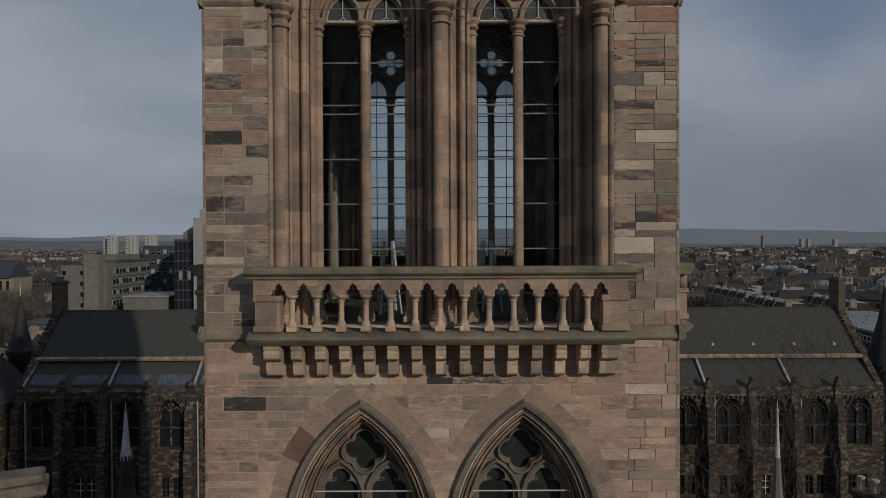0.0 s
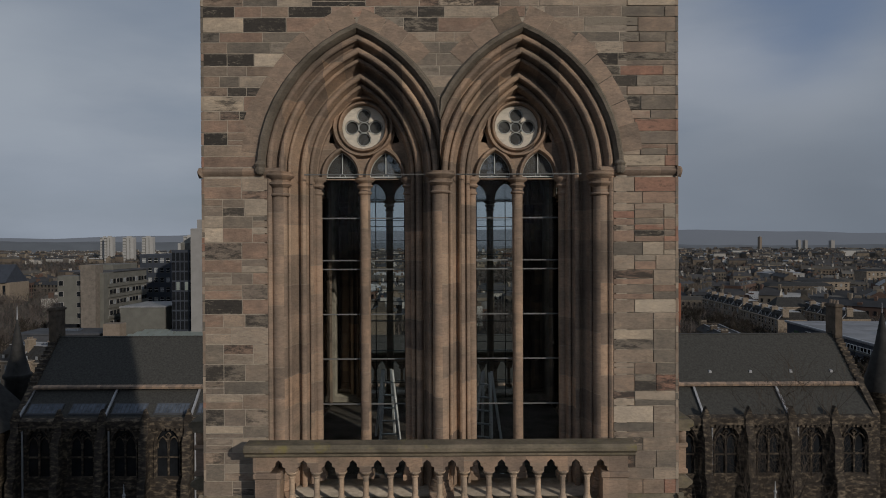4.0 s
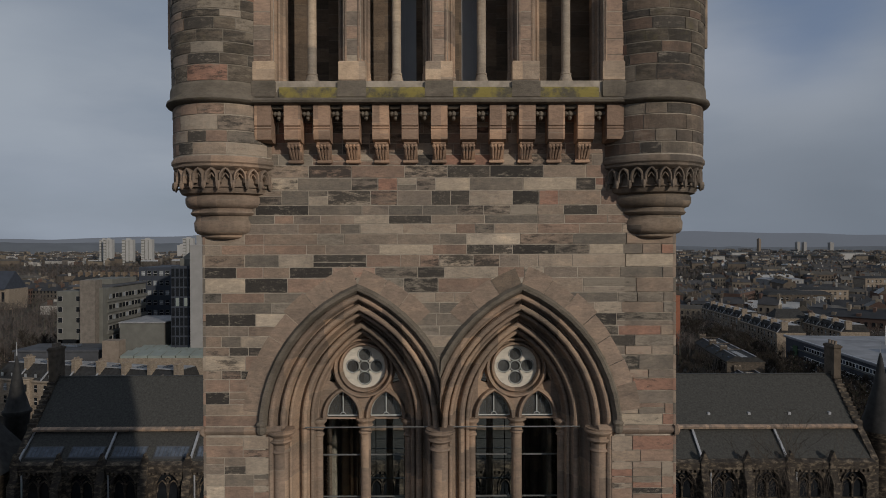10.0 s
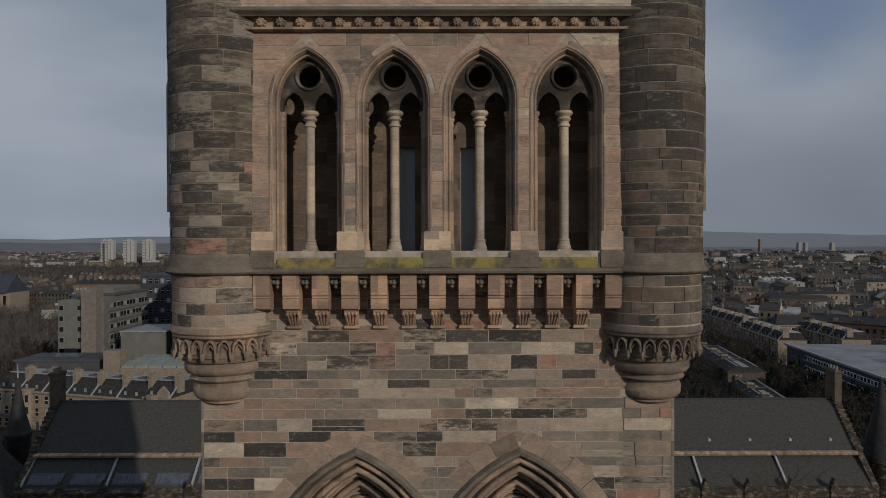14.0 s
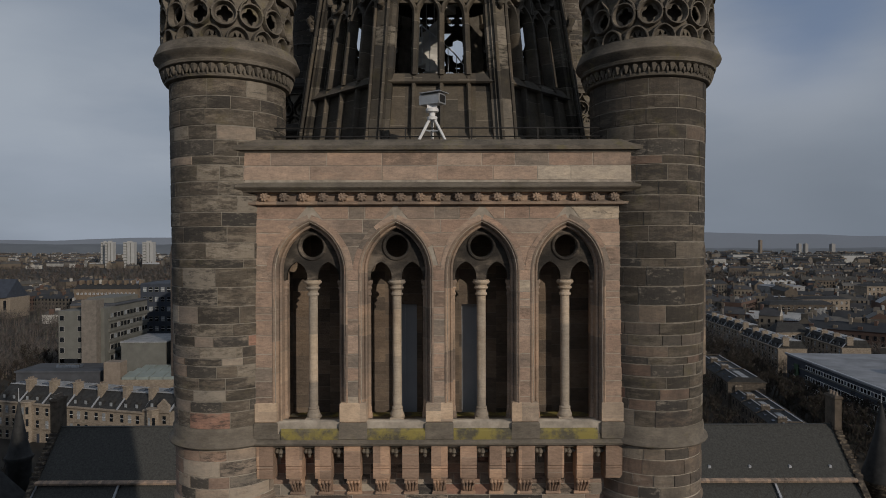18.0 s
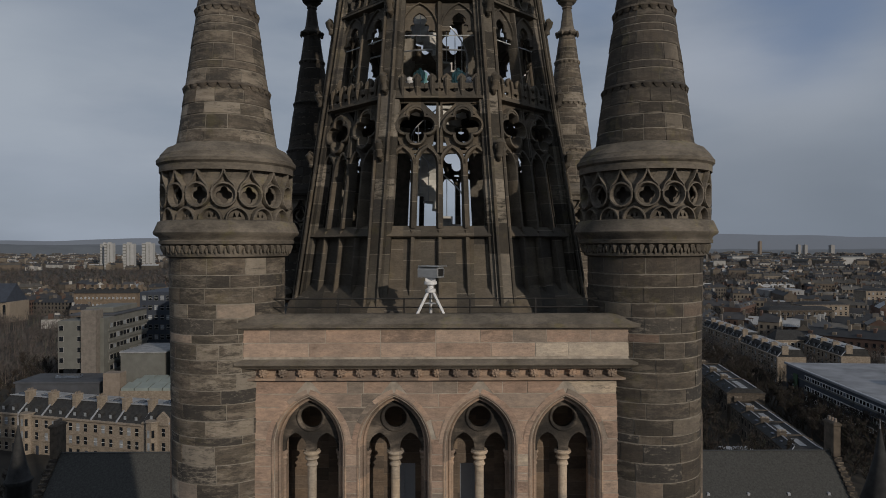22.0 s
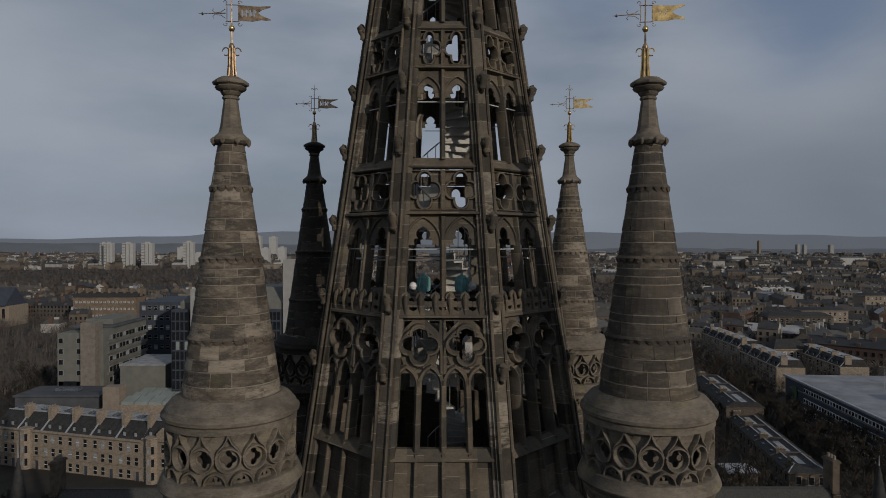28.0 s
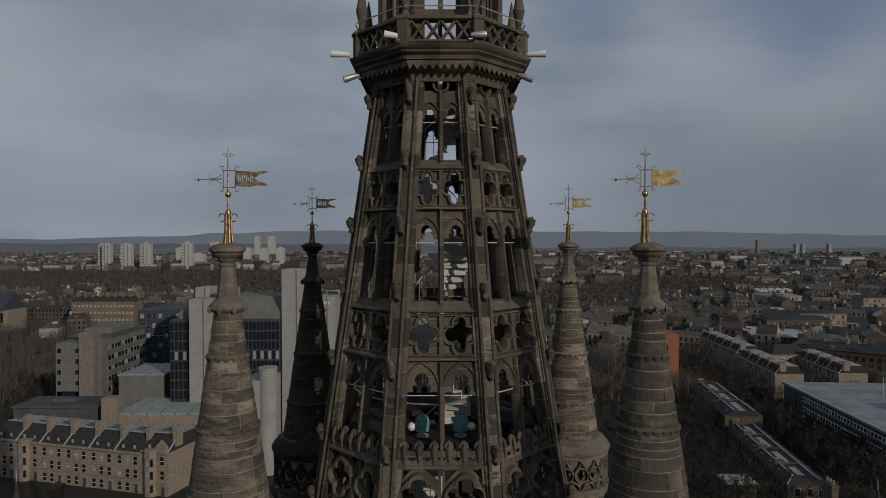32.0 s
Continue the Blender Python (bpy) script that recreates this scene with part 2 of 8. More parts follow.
    if lichen:
        li = world_noise(n, l, 2.3, 7, 0.7)
        lr = ramp(n, [(0.56, (0, 0, 0)), (0.68, (lichen, lichen, lichen))])
        l.new(li.outputs["Fac"], lr.inputs["Fac"])
        base = mix(n, l, "MIX", lr.outputs["Color"], base, (0.20, 0.175, 0.05))
    if name.startswith("yellow"):
        li = world_noise(n, l, 2.6, 8, 0.7)
        lr = ramp(n, [(0.42, (0, 0, 0)), (0.55, (0.85, 0.85, 0.85))])
        l.new(li.outputs["Fac"], lr.inputs["Fac"])
        base = mix(n, l, "MIX", lr.outputs["Color"], base, (0.27, 0.225, 0.065))
    l.new(base, b.inputs["Base Color"])
    rough = world_noise(n, l, 28.0, 4, 0.7)
    bump(n, l, b, mix(n, l, "MIX", 0.4, fine.outputs["Fac"], rough.outputs["Fac"]), 0.85, 0.018)
    return m


def plain_material(name, colour, rough=0.8, metal=0.0, vary=0.25, scale=3.0, emit=None):
    m, n, l, b = base_material(name, rough, metal)
    ns = world_noise(n, l, scale, 5, 0.6)
    lo, hi = tuple(c * (1 - vary) for c in colour), tuple(min(1, c * (1 + vary)) for c in colour)
    r = ramp(n, [(0.3, lo), (0.7, hi)])
    l.new(ns.outputs["Fac"], r.inputs["Fac"])
    l.new(r.outputs["Color"], b.inputs["Base Color"])
    bump(n, l, b, ns.outputs["Fac"], 0.2, 0.01)
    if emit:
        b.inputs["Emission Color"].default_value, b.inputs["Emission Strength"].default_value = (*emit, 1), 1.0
    return m


def island_material(name, stops, rough=0.85, fine=6.0):
    """A tone for each loose piece of a joined mesh."""
    m, n, l, b = base_material(name, rough)
    g = n.new("ShaderNodeNewGeometry")
    r = ramp(n, stops, True)
    l.new(g.outputs["Random Per Island"], r.inputs["Fac"])
    ns = world_noise(n, l, fine, 5, 0.65)
    fr = ramp(n, [(0.25, (0.7, 0.7, 0.7)), (0.75, (1.25, 1.25, 1.25))])
    l.new(ns.outputs["Fac"], fr.inputs["Fac"])
    l.new(mix(n, l, "MULTIPLY", 1.0, r.outputs["Color"], fr.outputs["Color"]), b.inputs["Base Color"])
    return m


WARM = [(0.0, (0.236, 0.182, 0.142)), (0.12, (0.205, 0.170, 0.140)), (0.24, (0.268, 0.190, 0.146)), (0.35, (0.176, 0.152, 0.126)), (0.45, (0.275, 0.218, 0.170)), (0.55, (0.228, 0.162, 0.126)),
        (0.64, (0.305, 0.250, 0.198)), (0.72, (0.142, 0.126, 0.107)), (0.80, (0.222, 0.182, 0.146)), (0.88, (0.275, 0.162, 0.121)), (0.94, (0.335, 0.283, 0.225))]
GREY = [(0.0, (0.086, 0.072, 0.058)), (0.18, (0.068, 0.059, 0.048)), (0.34, (0.101, 0.084, 0.067)), (0.50, (0.077, 0.066, 0.053)),
        (0.66, (0.113, 0.094, 0.074)), (0.82, (0.090, 0.076, 0.060)), (0.94, (0.056, 0.049, 0.041))]
SPIRE = [(0.0, (0.042, 0.037, 0.030)), (0.35, (0.070, 0.061, 0.049)), (0.6, (0.098, 0.086, 0.069)), (0.85, (0.137, 0.121, 0.100))]
M_WARM = stone_material("warm_sandstone", WARM, streak=0.25)
M_GREY = stone_material("grey_sandstone", GREY, soot=0.5, lichen=0.12, mottle=0.85, pale=0.6, streak=0.3, band=0.72)
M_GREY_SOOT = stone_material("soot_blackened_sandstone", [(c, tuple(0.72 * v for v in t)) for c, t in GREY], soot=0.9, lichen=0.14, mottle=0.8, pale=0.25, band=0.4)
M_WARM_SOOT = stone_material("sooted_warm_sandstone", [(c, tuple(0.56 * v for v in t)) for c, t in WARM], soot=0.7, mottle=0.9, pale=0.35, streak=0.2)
# GREY tones scaled down to three tenths
M_NEAR_BLACK = stone_material("black_crusted_sandstone", [(c, tuple(0.30 * v for v in t)) for c, t in GREY], soot=0.8, mottle=0.5, pale=0.12)
M_COLUMN = stone_material("cream_sandstone", [(0.3, (0.30, 0.25, 0.195)), (0.5, (0.37, 0.315, 0.25)), (0.7, (0.43, 0.37, 0.30))], False, 0.2, drums=0.9)
M_DARK = stone_material("blackened_sandstone", [(0.0, (0.046, 0.042, 0.038)), (0.5, (0.068, 0.061, 0.053))], streak=0.7, mottle=0.6, pale=0.8)
M_VOUSSOIR = stone_material("dressed_voussoir_stone", [(0.0, (0.255, 0.196, 0.153)), (0.4, (0.235, 0.182, 0.143)), (0.7, (0.271, 0.207, 0.162))], soot=0.3, mottle=0.3, pale=0.3)
M_PALE = stone_material("new_sandstone", [(0.0, (0.377, 0.316, 0.246)), (0.5, (0.426, 0.361, 0.287))], soot=0.1)
M_TRIM = stone_material("dressed_sandstone", [(0.3, (0.205, 0.165, 0.130)), (0.5, (0.264, 0.202, 0.157)), (0.7, (0.330, 0.244, 0.185))], False, 0.5, drums=0.58)
M_BALUSTER = stone_material("pale_dressed_sandstone", [(0.3, (0.320, 0.258, 0.198)), (0.5, (0.384, 0.302, 0.229)), (0.7, (0.442, 0.359, 0.279))], False, 0.4, drums=0.44)
M_ORANGE = stone_material("orange_dressed_sandstone", [(0.3, (0.270, 0.192, 0.143)), (0.5, (0.335, 0.231, 0.168)), (0.7, (0.395, 0.278, 0.204))], False, 0.35, drums=0.58)
M_TRIM_SOOT = stone_material("sooty_dressed_sandstone", [(0.3, (0.110, 0.094, 0.078)), (0.5, (0.165, 0.136, 0.110)), (0.7, (0.235, 0.190, 0.152))], False, 0.7, drums=0.5)
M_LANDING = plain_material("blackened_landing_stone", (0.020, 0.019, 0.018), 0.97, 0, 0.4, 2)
M_TEAL = plain_material("teal_painted_metal", (0.16, 0.34, 0.34), 0.5, 0.1, 0.25, 6)
M_TRIM_GREY = stone_material("dressed_grey_sandstone", [(0.3, (0.096, 0.083, 0.066)), (0.5, (0.143, 0.124, 0.101)), (0.7, (0.191, 0.165, 0.132))], False, 0.5, 0.12)
M_LEDGE = stone_material("lichened_sandstone", [(0.3, (0.100, 0.089, 0.066)), (0.5, (0.155, 0.135, 0.100)), (0.7, (0.222, 0.184, 0.138))], False, 0.6, 0.6)
M_GALLERY = stone_material("gallery_sandstone", [(0.3, (0.084, 0.074, 0.060)), (0.5, (0.131, 0.114, 0.093)), (0.7, (0.182, 0.157, 0.127))], False, 0.6, 0.28, band=0.42)
M_SILL = stone_material("yellow_lichened_sill", [(0.3, (0.07, 0.066, 0.048)), (0.5, (0.105, 0.095, 0.07)), (0.7, (0.16, 0.138, 0.10))], False, 0.2, 0.0)
M_SPIRE = stone_material("sooty_sandstone", SPIRE, False, 0.6, 0.1, drums=0.62)
M_MORTAR = plain_material("lime_mortar", (0.315, 0.276, 0.228), 0.95, 0, 0.3, 6)
M_SPIRE_STONE = stone_material("sooty_sandstone_blocks", SPIRE, True, 0.45, 0.1)
M_MORTAR_DARK = plain_material("grey_mortar", (0.20, 0.18, 0.15), 0.95, 0, 0.3, 6)
M_STAIR = plain_material("grey_stair_iron", (0.42, 0.41, 0.38), 0.6, 0.1, 0.2)
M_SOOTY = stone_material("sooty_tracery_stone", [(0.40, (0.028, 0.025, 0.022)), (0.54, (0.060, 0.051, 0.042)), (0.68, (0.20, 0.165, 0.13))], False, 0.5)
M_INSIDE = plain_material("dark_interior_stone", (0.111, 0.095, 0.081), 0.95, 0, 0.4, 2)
M_WHITE_STONE = stone_material("pale_roundel_stone", [(0.3, (0.50, 0.47, 0.41)), (0.7, (0.62, 0.58, 0.51))], False, 0.1)
M_SLATE = plain_material("roof_slate", (0.031, 0.031, 0.031), 0.85, 0, 0.4, 1.2)
M_LEAD = plain_material("lead_sheet", (0.30, 0.31, 0.33), 0.5, 0.2, 0.2, 2)
M_IRON = plain_material("dark_iron", (0.04, 0.038, 0.036), 0.55, 0.6)
M_STEEL = plain_material("galvanised_steel", (0.42, 0.43, 0.44), 0.45, 0.6)
M_GOLD = plain_material("gilded_metal", (0.52, 0.37, 0.16), 0.30, 0.9, 0.5, 9)
M_BRONZE = plain_material("tarnished_gilding", (0.27, 0.195, 0.125), 0.40, 0.8, 0.7, 9)
M_BAR = plain_material("grey_iron_bar", (0.16, 0.165, 0.165), 0.5, 0.3)
M_WHITE = plain_material("white_painted_metal", (0.62, 0.62, 0.62), 0.45, 0.0, 0.12)
M_FROST = plain_material("frosted_glass", (0.27, 0.285, 0.305), 0.3, 0, 0.15, 1.0)
M_CABLE = plain_material("pale_wire", (0.45, 0.47, 0.46), 0.5)


def glass_material(name, tint, clear):
    m = bpy.data.materials.new(name)
    m.use_nodes = True
    n, l = m.node_tree.nodes, m.node_tree.links
    n.clear()
    out, gl, tr, fr, mx = [n.new(k) for k in ("ShaderNodeOutputMaterial", "ShaderNodeBsdfGlossy", "ShaderNodeBsdfTransparent", "ShaderNodeFresnel", "ShaderNodeMixShader")]
    gl.inputs["Roughness"].default_value = 0.06
    tr.inputs["Color"].default_value = (*tint, 1)
    fr.inputs["IOR"].default_value = clear
    l.new(fr.outputs["Fac"], mx.inputs["Fac"])
    l.new(tr.outputs["BSDF"], mx.inputs[1])
    l.new(gl.outputs["BSDF"], mx.inputs[2])
    l.new(mx.outputs["Shader"], out.inputs["Surface"])
    return m


# clear glass mixed with a share of mottled grey
def greyed_glass(name, tint, body_tone, share):
    m, n, l, b = base_material(name, 0.3)
    ns = world_noise(n, l, 3.0, 5, 0.6)
    r = ramp(n, [(0.3, tuple(c * 0.6 for c in body_tone)), (0.7, tuple(c * 1.4 for c in body_tone))])
    l.new(ns.outputs["Fac"], r.inputs["Fac"])
    l.new(r.outputs["Color"], b.inputs["Base Color"])
    tr, mx = n.new("ShaderNodeBsdfTransparent"), n.new("ShaderNodeMixShader")
    tr.inputs["Color"].default_value = (*tint, 1)
    mx.inputs["Fac"].default_value = share
    l.new(tr.outputs["BSDF"], mx.inputs[1])
    l.new(b.outputs["BSDF"], mx.inputs[2])
    l.new(mx.outputs["Shader"], n["Material Output"].inputs["Surface"])
    return m


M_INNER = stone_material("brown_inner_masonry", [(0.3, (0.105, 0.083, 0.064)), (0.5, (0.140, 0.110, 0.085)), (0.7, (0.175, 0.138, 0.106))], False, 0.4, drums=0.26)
M_GREYGLASS = greyed_glass("grey_leaded_glass", (0.9, 0.92, 0.93), (0.125, 0.128, 0.127), 0.38)
M_LEADGLASS = plain_material("old_leaded_glass", (0.022, 0.026, 0.026), 0.16, 0, 0.5, 2.0)
M_DECK = plain_material("dark_lead_deck", (0.06, 0.06, 0.058), 0.7, 0.1, 0.3, 2.0)
M_GLASS = glass_material("leaded_glass", (0.90, 0.92, 0.92), 1.22)


# ---- tools for building ----
class Geo:
    """Collects vertices and faces of one part."""

    def __init__(self):
        self.v, self.f = [], []

    def rings(self, rings, closed=True, caps=False, loop=False):
        base, k = len(self.v), len(rings[0])
        for ring in rings:
            self.v += [tuple(p) for p in ring]
        last = len(rings) if loop else len(rings) - 1
        for i in range(last):
            a, b = base + i * k, base + ((i + 1) % len(rings)) * k
            for j in range(k if closed else k - 1):
                q = (j + 1) % k
                self.f.append((a + j, a + q, b + q, b + j))
        if caps:
            self.f.append(tuple(range(base + k - 1, base - 1, -1)))
            self.f.append(tuple(base + (len(rings) - 1) * k + j for j in range(k)))
        return self

    def box(self, x0, x1, y0, y1, z0, z1, ch=0.0):
        if ch:
            c = min(ch, (x1 - x0) * 0.4, (y1 - y0) * 0.4, (z1 - z0) * 0.4)
            def ring(z, s):
                return [(x0 + s, y0 + c - c + s, z), (x1 - s, y0 + s, z), (x1 - s, y1 - s, z), (x0 + s, y1 - s, z)]
            return self.rings([ring(z0, c), ring(z0 + c, 0), ring(z1 - c, 0), ring(z1, c)], caps=True)
        return self.rings([[(x0, y0, z), (x1, y0, z), (x1, y1, z), (x0, y1, z)] for z in (z0, z1)], caps=True)

    def lathe(self, cx, cy, profile, seg=16, caps=True, turn=0.0):
        return self.rings([[(cx + r * math.cos(2 * math.pi * j / seg + turn), cy + r * math.sin(2 * math.pi * j / seg + turn), z) for j in range(seg)] for r, z in profile], caps=caps)

    def tube(self, path, r, seg=6, closed=False):
        pts = [Vector(p) for p in path]
        rings = []
        for i, p in enumerate(pts):
            a, b = pts[i - 1] if i or closed else p, pts[(i + 1) % len(pts)] if i < len(pts) - 1 or closed else p
            d = (b - a).normalized()
            u = d.cross(Vector((0, 0, 1)) if abs(d.z) < 0.9 else Vector((1, 0, 0))).normalized()
            w = d.cross(u)
            rr = r[i] if isinstance(r, (list, tuple)) else r
            rings.append([p + (u * math.cos(2 * math.pi * j / seg) + w * math.sin(2 * math.pi * j / seg)) * rr for j in range(seg)])
        return self.rings(rings, caps=not closed, loop=closed)

    def extrude_x(self, profile, x0, x1):
        """A (y, z) outline drawn out along x."""
        return self.rings([[(x, y, z) for y, z in profile] for x in (x0, x1)], caps=True)

    def bar(self, path, w, d0, d1, to, closed=False):
        """A moulded tracery bar along a 2D path: front at depth d0, back at d1; to maps (u, v, depth) to space."""
        n = len(path)
        rings = []
        for i, (u, v) in enumerate(path):
            a = path[i - 1] if i or closed else path[i]
            b = path[(i + 1) % n] if i < n - 1 or closed else path[i]
            du, dv = b[0] - a[0], b[1] - a[1]
            s = math.hypot(du, dv) or 1
            nu, nv = -dv / s, du / s
            m = d0 + (d1 - d0) * 0.35
            rings.append([to(u + nu * k, v + nv * k, d) for k, d in ((-w / 2, d1), (-w / 2, m), (-w * 0.2, d0), (w * 0.2, d0), (w / 2, m), (w / 2, d1))])
        return self.rings(rings, caps=not closed, loop=closed)

    def add(self, verts, faces):
        base = len(self.v)
        self.v += [tuple(p) for p in verts]
        self.f += [tuple(base + i for i in f) for f in faces]
        return self

    def mesh(self, name, smooth=None):
        me = bpy.data.meshes.new(name)
        me.from_pydata(self.v, [], self.f)
        if smooth:
            me.polygons.foreach_set("use_smooth", [True] * len(me.polygons))
            me.set_sharp_from_angle(angle=radians(smooth))
        me.update()
        return me


def part(name, data, material, parent=None, label="", m=None, kind=""):
    """Links a mesh (or a Geo) as ONE object under a thing or a part."""
    if isinstance(data, Geo):
        data = data.mesh(name, 40)
    if not data.materials:
        data.materials.append(material)
    ob = new(name, data)
    if parent:
        ob.parent = parent
    if m is not None:
        ob.matrix_local = m
    return tagged(ob, label, kind=kind)


def thing(name, label, category, at=(0, 0, 0), group="", kind=""):
    ob = new(name)
    ob.location = at
    ob.empty_display_size = 0.3
    return tagged(ob, label, category, group, kind)


def plate(loops, thick, to, name="plate"):
    """A slab with holes: closed 2D loops, the first one round the others; to maps (u, v, depth) to space."""
    cu = bpy.data.curves.new(name, "CURVE")
    cu.dimensions, cu.fill_mode, cu.extrude = "2D", "BOTH", thick / 2
    for loop in loops:
        sp = cu.splines.new("POLY")
        sp.points.add(len(loop) - 1)
        for p, (u, v) in zip(sp.points, loop):
            p.co = (u, v, 0, 1)
        sp.use_cyclic_u = True
    ob = bpy.data.objects.new(name, cu)
    me = bpy.data.meshes.new_from_object(ob)
    bpy.data.objects.remove(ob)
    me.name = name
    bm = bmesh.new()
    bm.from_mesh(me)
    bmesh.ops.remove_doubles(bm, verts=bm.verts, dist=0.0005)
    for v in bm.verts:
        v.co = to(v.co.x, v.co.y, thick / 2 - v.co.z)
    bm.to_mesh(me)
    bm.free()
    me.update()
    return me


def pointed(cx, zs, a, c, n=9, zb=None):
    """Left foot, apex, right foot of a pointed arch: half width a, centres set back by c."""
    r = a + c
    top = math.acos(c / r)
    left = [(cx + c - r * math.cos(top * i / n), zs + r * math.sin(top * i / n)) for i in range(n + 1)]
    pts = left + [(2 * cx - x, z) for x, z in reversed(left[:-1])]
    return pts if zb is None else [(cx - a, zb)] + pts + [(cx + a, zb)]


def circle(cx, cz, r, n=24):
    return [(cx + r * math.cos(2 * math.pi * i / n), cz + r * math.sin(2 * math.pi * i / n)) for i in range(n)]


def foils(cx, cz, q, s, k=4, turn=0.0, n=48, stretch=1.0):
    """The outline of k overlapping circles of radius s, set q from the middle."""
    out = []
    for i in range(n):
        phi = 2 * math.pi * i / n
        best = 0.0
        for j in range(k):
            d = phi - (turn + 2 * math.pi * j / k)
            h = s * s - (q * math.sin(d)) ** 2
            if h >= 0:
                best = max(best, q * math.cos(d) + math.sqrt(h))
        out.append((cx + best * math.cos(phi), cz + best * math.sin(phi) * stretch))
    return out


def trefoil_head(cx, zs, a, n=5):
    """A cusped head over a light of half width a, from the left foot to the right one."""
    pts = []
    for x0, z0, r, t0, t1 in ((-0.42 * a, 0.15 * a, 0.58 * a, 195, 75), (0, 0.85 * a, 0.56 * a, 200, -20), (0.42 * a, 0.15 * a, 0.58 * a, 105, -15)):
        pts += [(cx + x0 + r * math.cos(radians(t0 + (t1 - t0) * i / n)), zs + z0 + r * math.sin(radians(t0 + (t1 - t0) * i / n))) for i in range(n + 1)]
    return pts

# ---- the tower ----
CX, CY, HALF = -0.03, 16.53, 4.45          # axis and half width of the square shaft
YF = -HALF + 0.02                           # its front, from the axis
QUARTERS = [pose(0, 0, 0, 0, 0, 90 * k) for k in range(4)]
tower = thing("bell_tower", "tall square sandstone bell tower with corner turrets and openwork spire", "tower", (CX, CY, 0))


def on_face(y):
    return lambda u, v, d: Vector((u, y + d, v))


def arch_sweep(cx, zs, zb, a, c, profile, clip=None, n=10):
    """Mouldings round a pointed opening: profile of (half width, depth); the jambs reach down to zb."""
    g, cols = Geo(), []
    for e, d in profile:
        r = e + c
        top = math.acos(c / r)
        left = [(-e, zb), (-e, (zb + zs) / 2)] + [(c - r * math.cos(top * i / n), zs + r * math.sin(top * i / n)) for i in range(n + 1)]
        path = left + [(-x, z) for x, z in reversed(left[:-1])]
        col = []
        for x, z in path:
            x += cx
            if clip is not None:
                x = min(x, clip) if cx < clip else max(x, clip)
            col.append((x, YF + d, z))
        cols.append(col)
    g.rings(cols, closed=False)
    return g


def roll(e, d, r):
    return [(e + r * math.cos(radians(t)), d + r * math.sin(radians(t))) for t in (20, -20, -55, -90, -125, -160, -200, -235)]


# rolls parted by deep hollows and quirks
ORDERS = [(1.76, 0.0), (1.735, 0.0), (1.725, 0.07)] + roll(1.66, 0.055, 0.058) + [(1.59, 0.16), (1.575, 0.23), (1.545, 0.24), (1.53, 0.17)] + roll(1.465, 0.17, 0.055) + [(1.402, 0.29), (1.39, 0.35)] \
    + roll(1.345, 0.31, 0.036) + [(1.30, 0.42), (1.275, 0.54), (1.235, 0.62), (1.20, 0.63), (1.185, 0.55)] + roll(1.125, 0.55, 0.058) + [(1.056, 0.68), (1.046, 0.74)] + roll(1.0, 0.70, 0.040) \
    + [(0.952, 0.82), (0.93, 0.91), (0.91, 0.92), (0.91, 1.25)]
WIN_X, SPRING, SILL, BACK = 1.54, 37.48, 31.42, 1.09

# walls with the window recesses cut through
def recess(a):
    """The joined outline of both recesses."""
    left = pointed(-WIN_X, SPRING, a, BACK, 12, SILL)
    keep = [p for p in left if p[0] < -0.005]
    keep = keep[:-1] if keep[-1][1] == SILL else keep
    r = a + BACK
    x = WIN_X - BACK * 1.0
    vz = SPRING + math.sqrt(max(0.0, r * r - (WIN_X + BACK) ** 2)) if r > WIN_X + BACK else SPRING
    return keep + [(0, vz)] + [(-px, pz) for px, pz in reversed(keep)]


LOW_C = 1.5
low = [pointed(s * 1.52, 27.5, 1.30, LOW_C, 10, 20.0) for s in (-1, 1)]
belfry_wall = plate([[(-HALF + 0.03, 16), (HALF - 0.97, 16), (HALF - 0.97, 43.6), (-HALF + 0.03, 43.6)], recess(1.74)] + low, 0.94, on_face(YF - 0.001), "belfry_wall")
base_block = Geo().box(-HALF, HALF, -HALF, HALF, -0.5, 16.0)
part("tower_base", base_block, M_WARM, tower)
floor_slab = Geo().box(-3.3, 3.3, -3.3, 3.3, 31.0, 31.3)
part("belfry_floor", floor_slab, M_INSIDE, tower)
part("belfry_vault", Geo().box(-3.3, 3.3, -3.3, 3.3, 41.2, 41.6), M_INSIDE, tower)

hood = [(1.72, 0.02), (1.74, -0.05), (1.78, -0.11), (1.84, -0.12), (1.88, -0.06), (1.90, 0.03)]
string_profile = [(YF + 0.03, 37.38), (YF - 0.01, 37.42), (YF - 0.05, 37.46), (YF - 0.06, 37.50), (YF - 0.01, 37.56), (YF + 0.03, 37.58)]
setoff_profile = [(YF + 0.03, 31.18), (YF - 0.07, 31.20), (YF - 0.09, 31.24), (YF - 0.01, 31.44), (YF + 0.03, 31.46)]


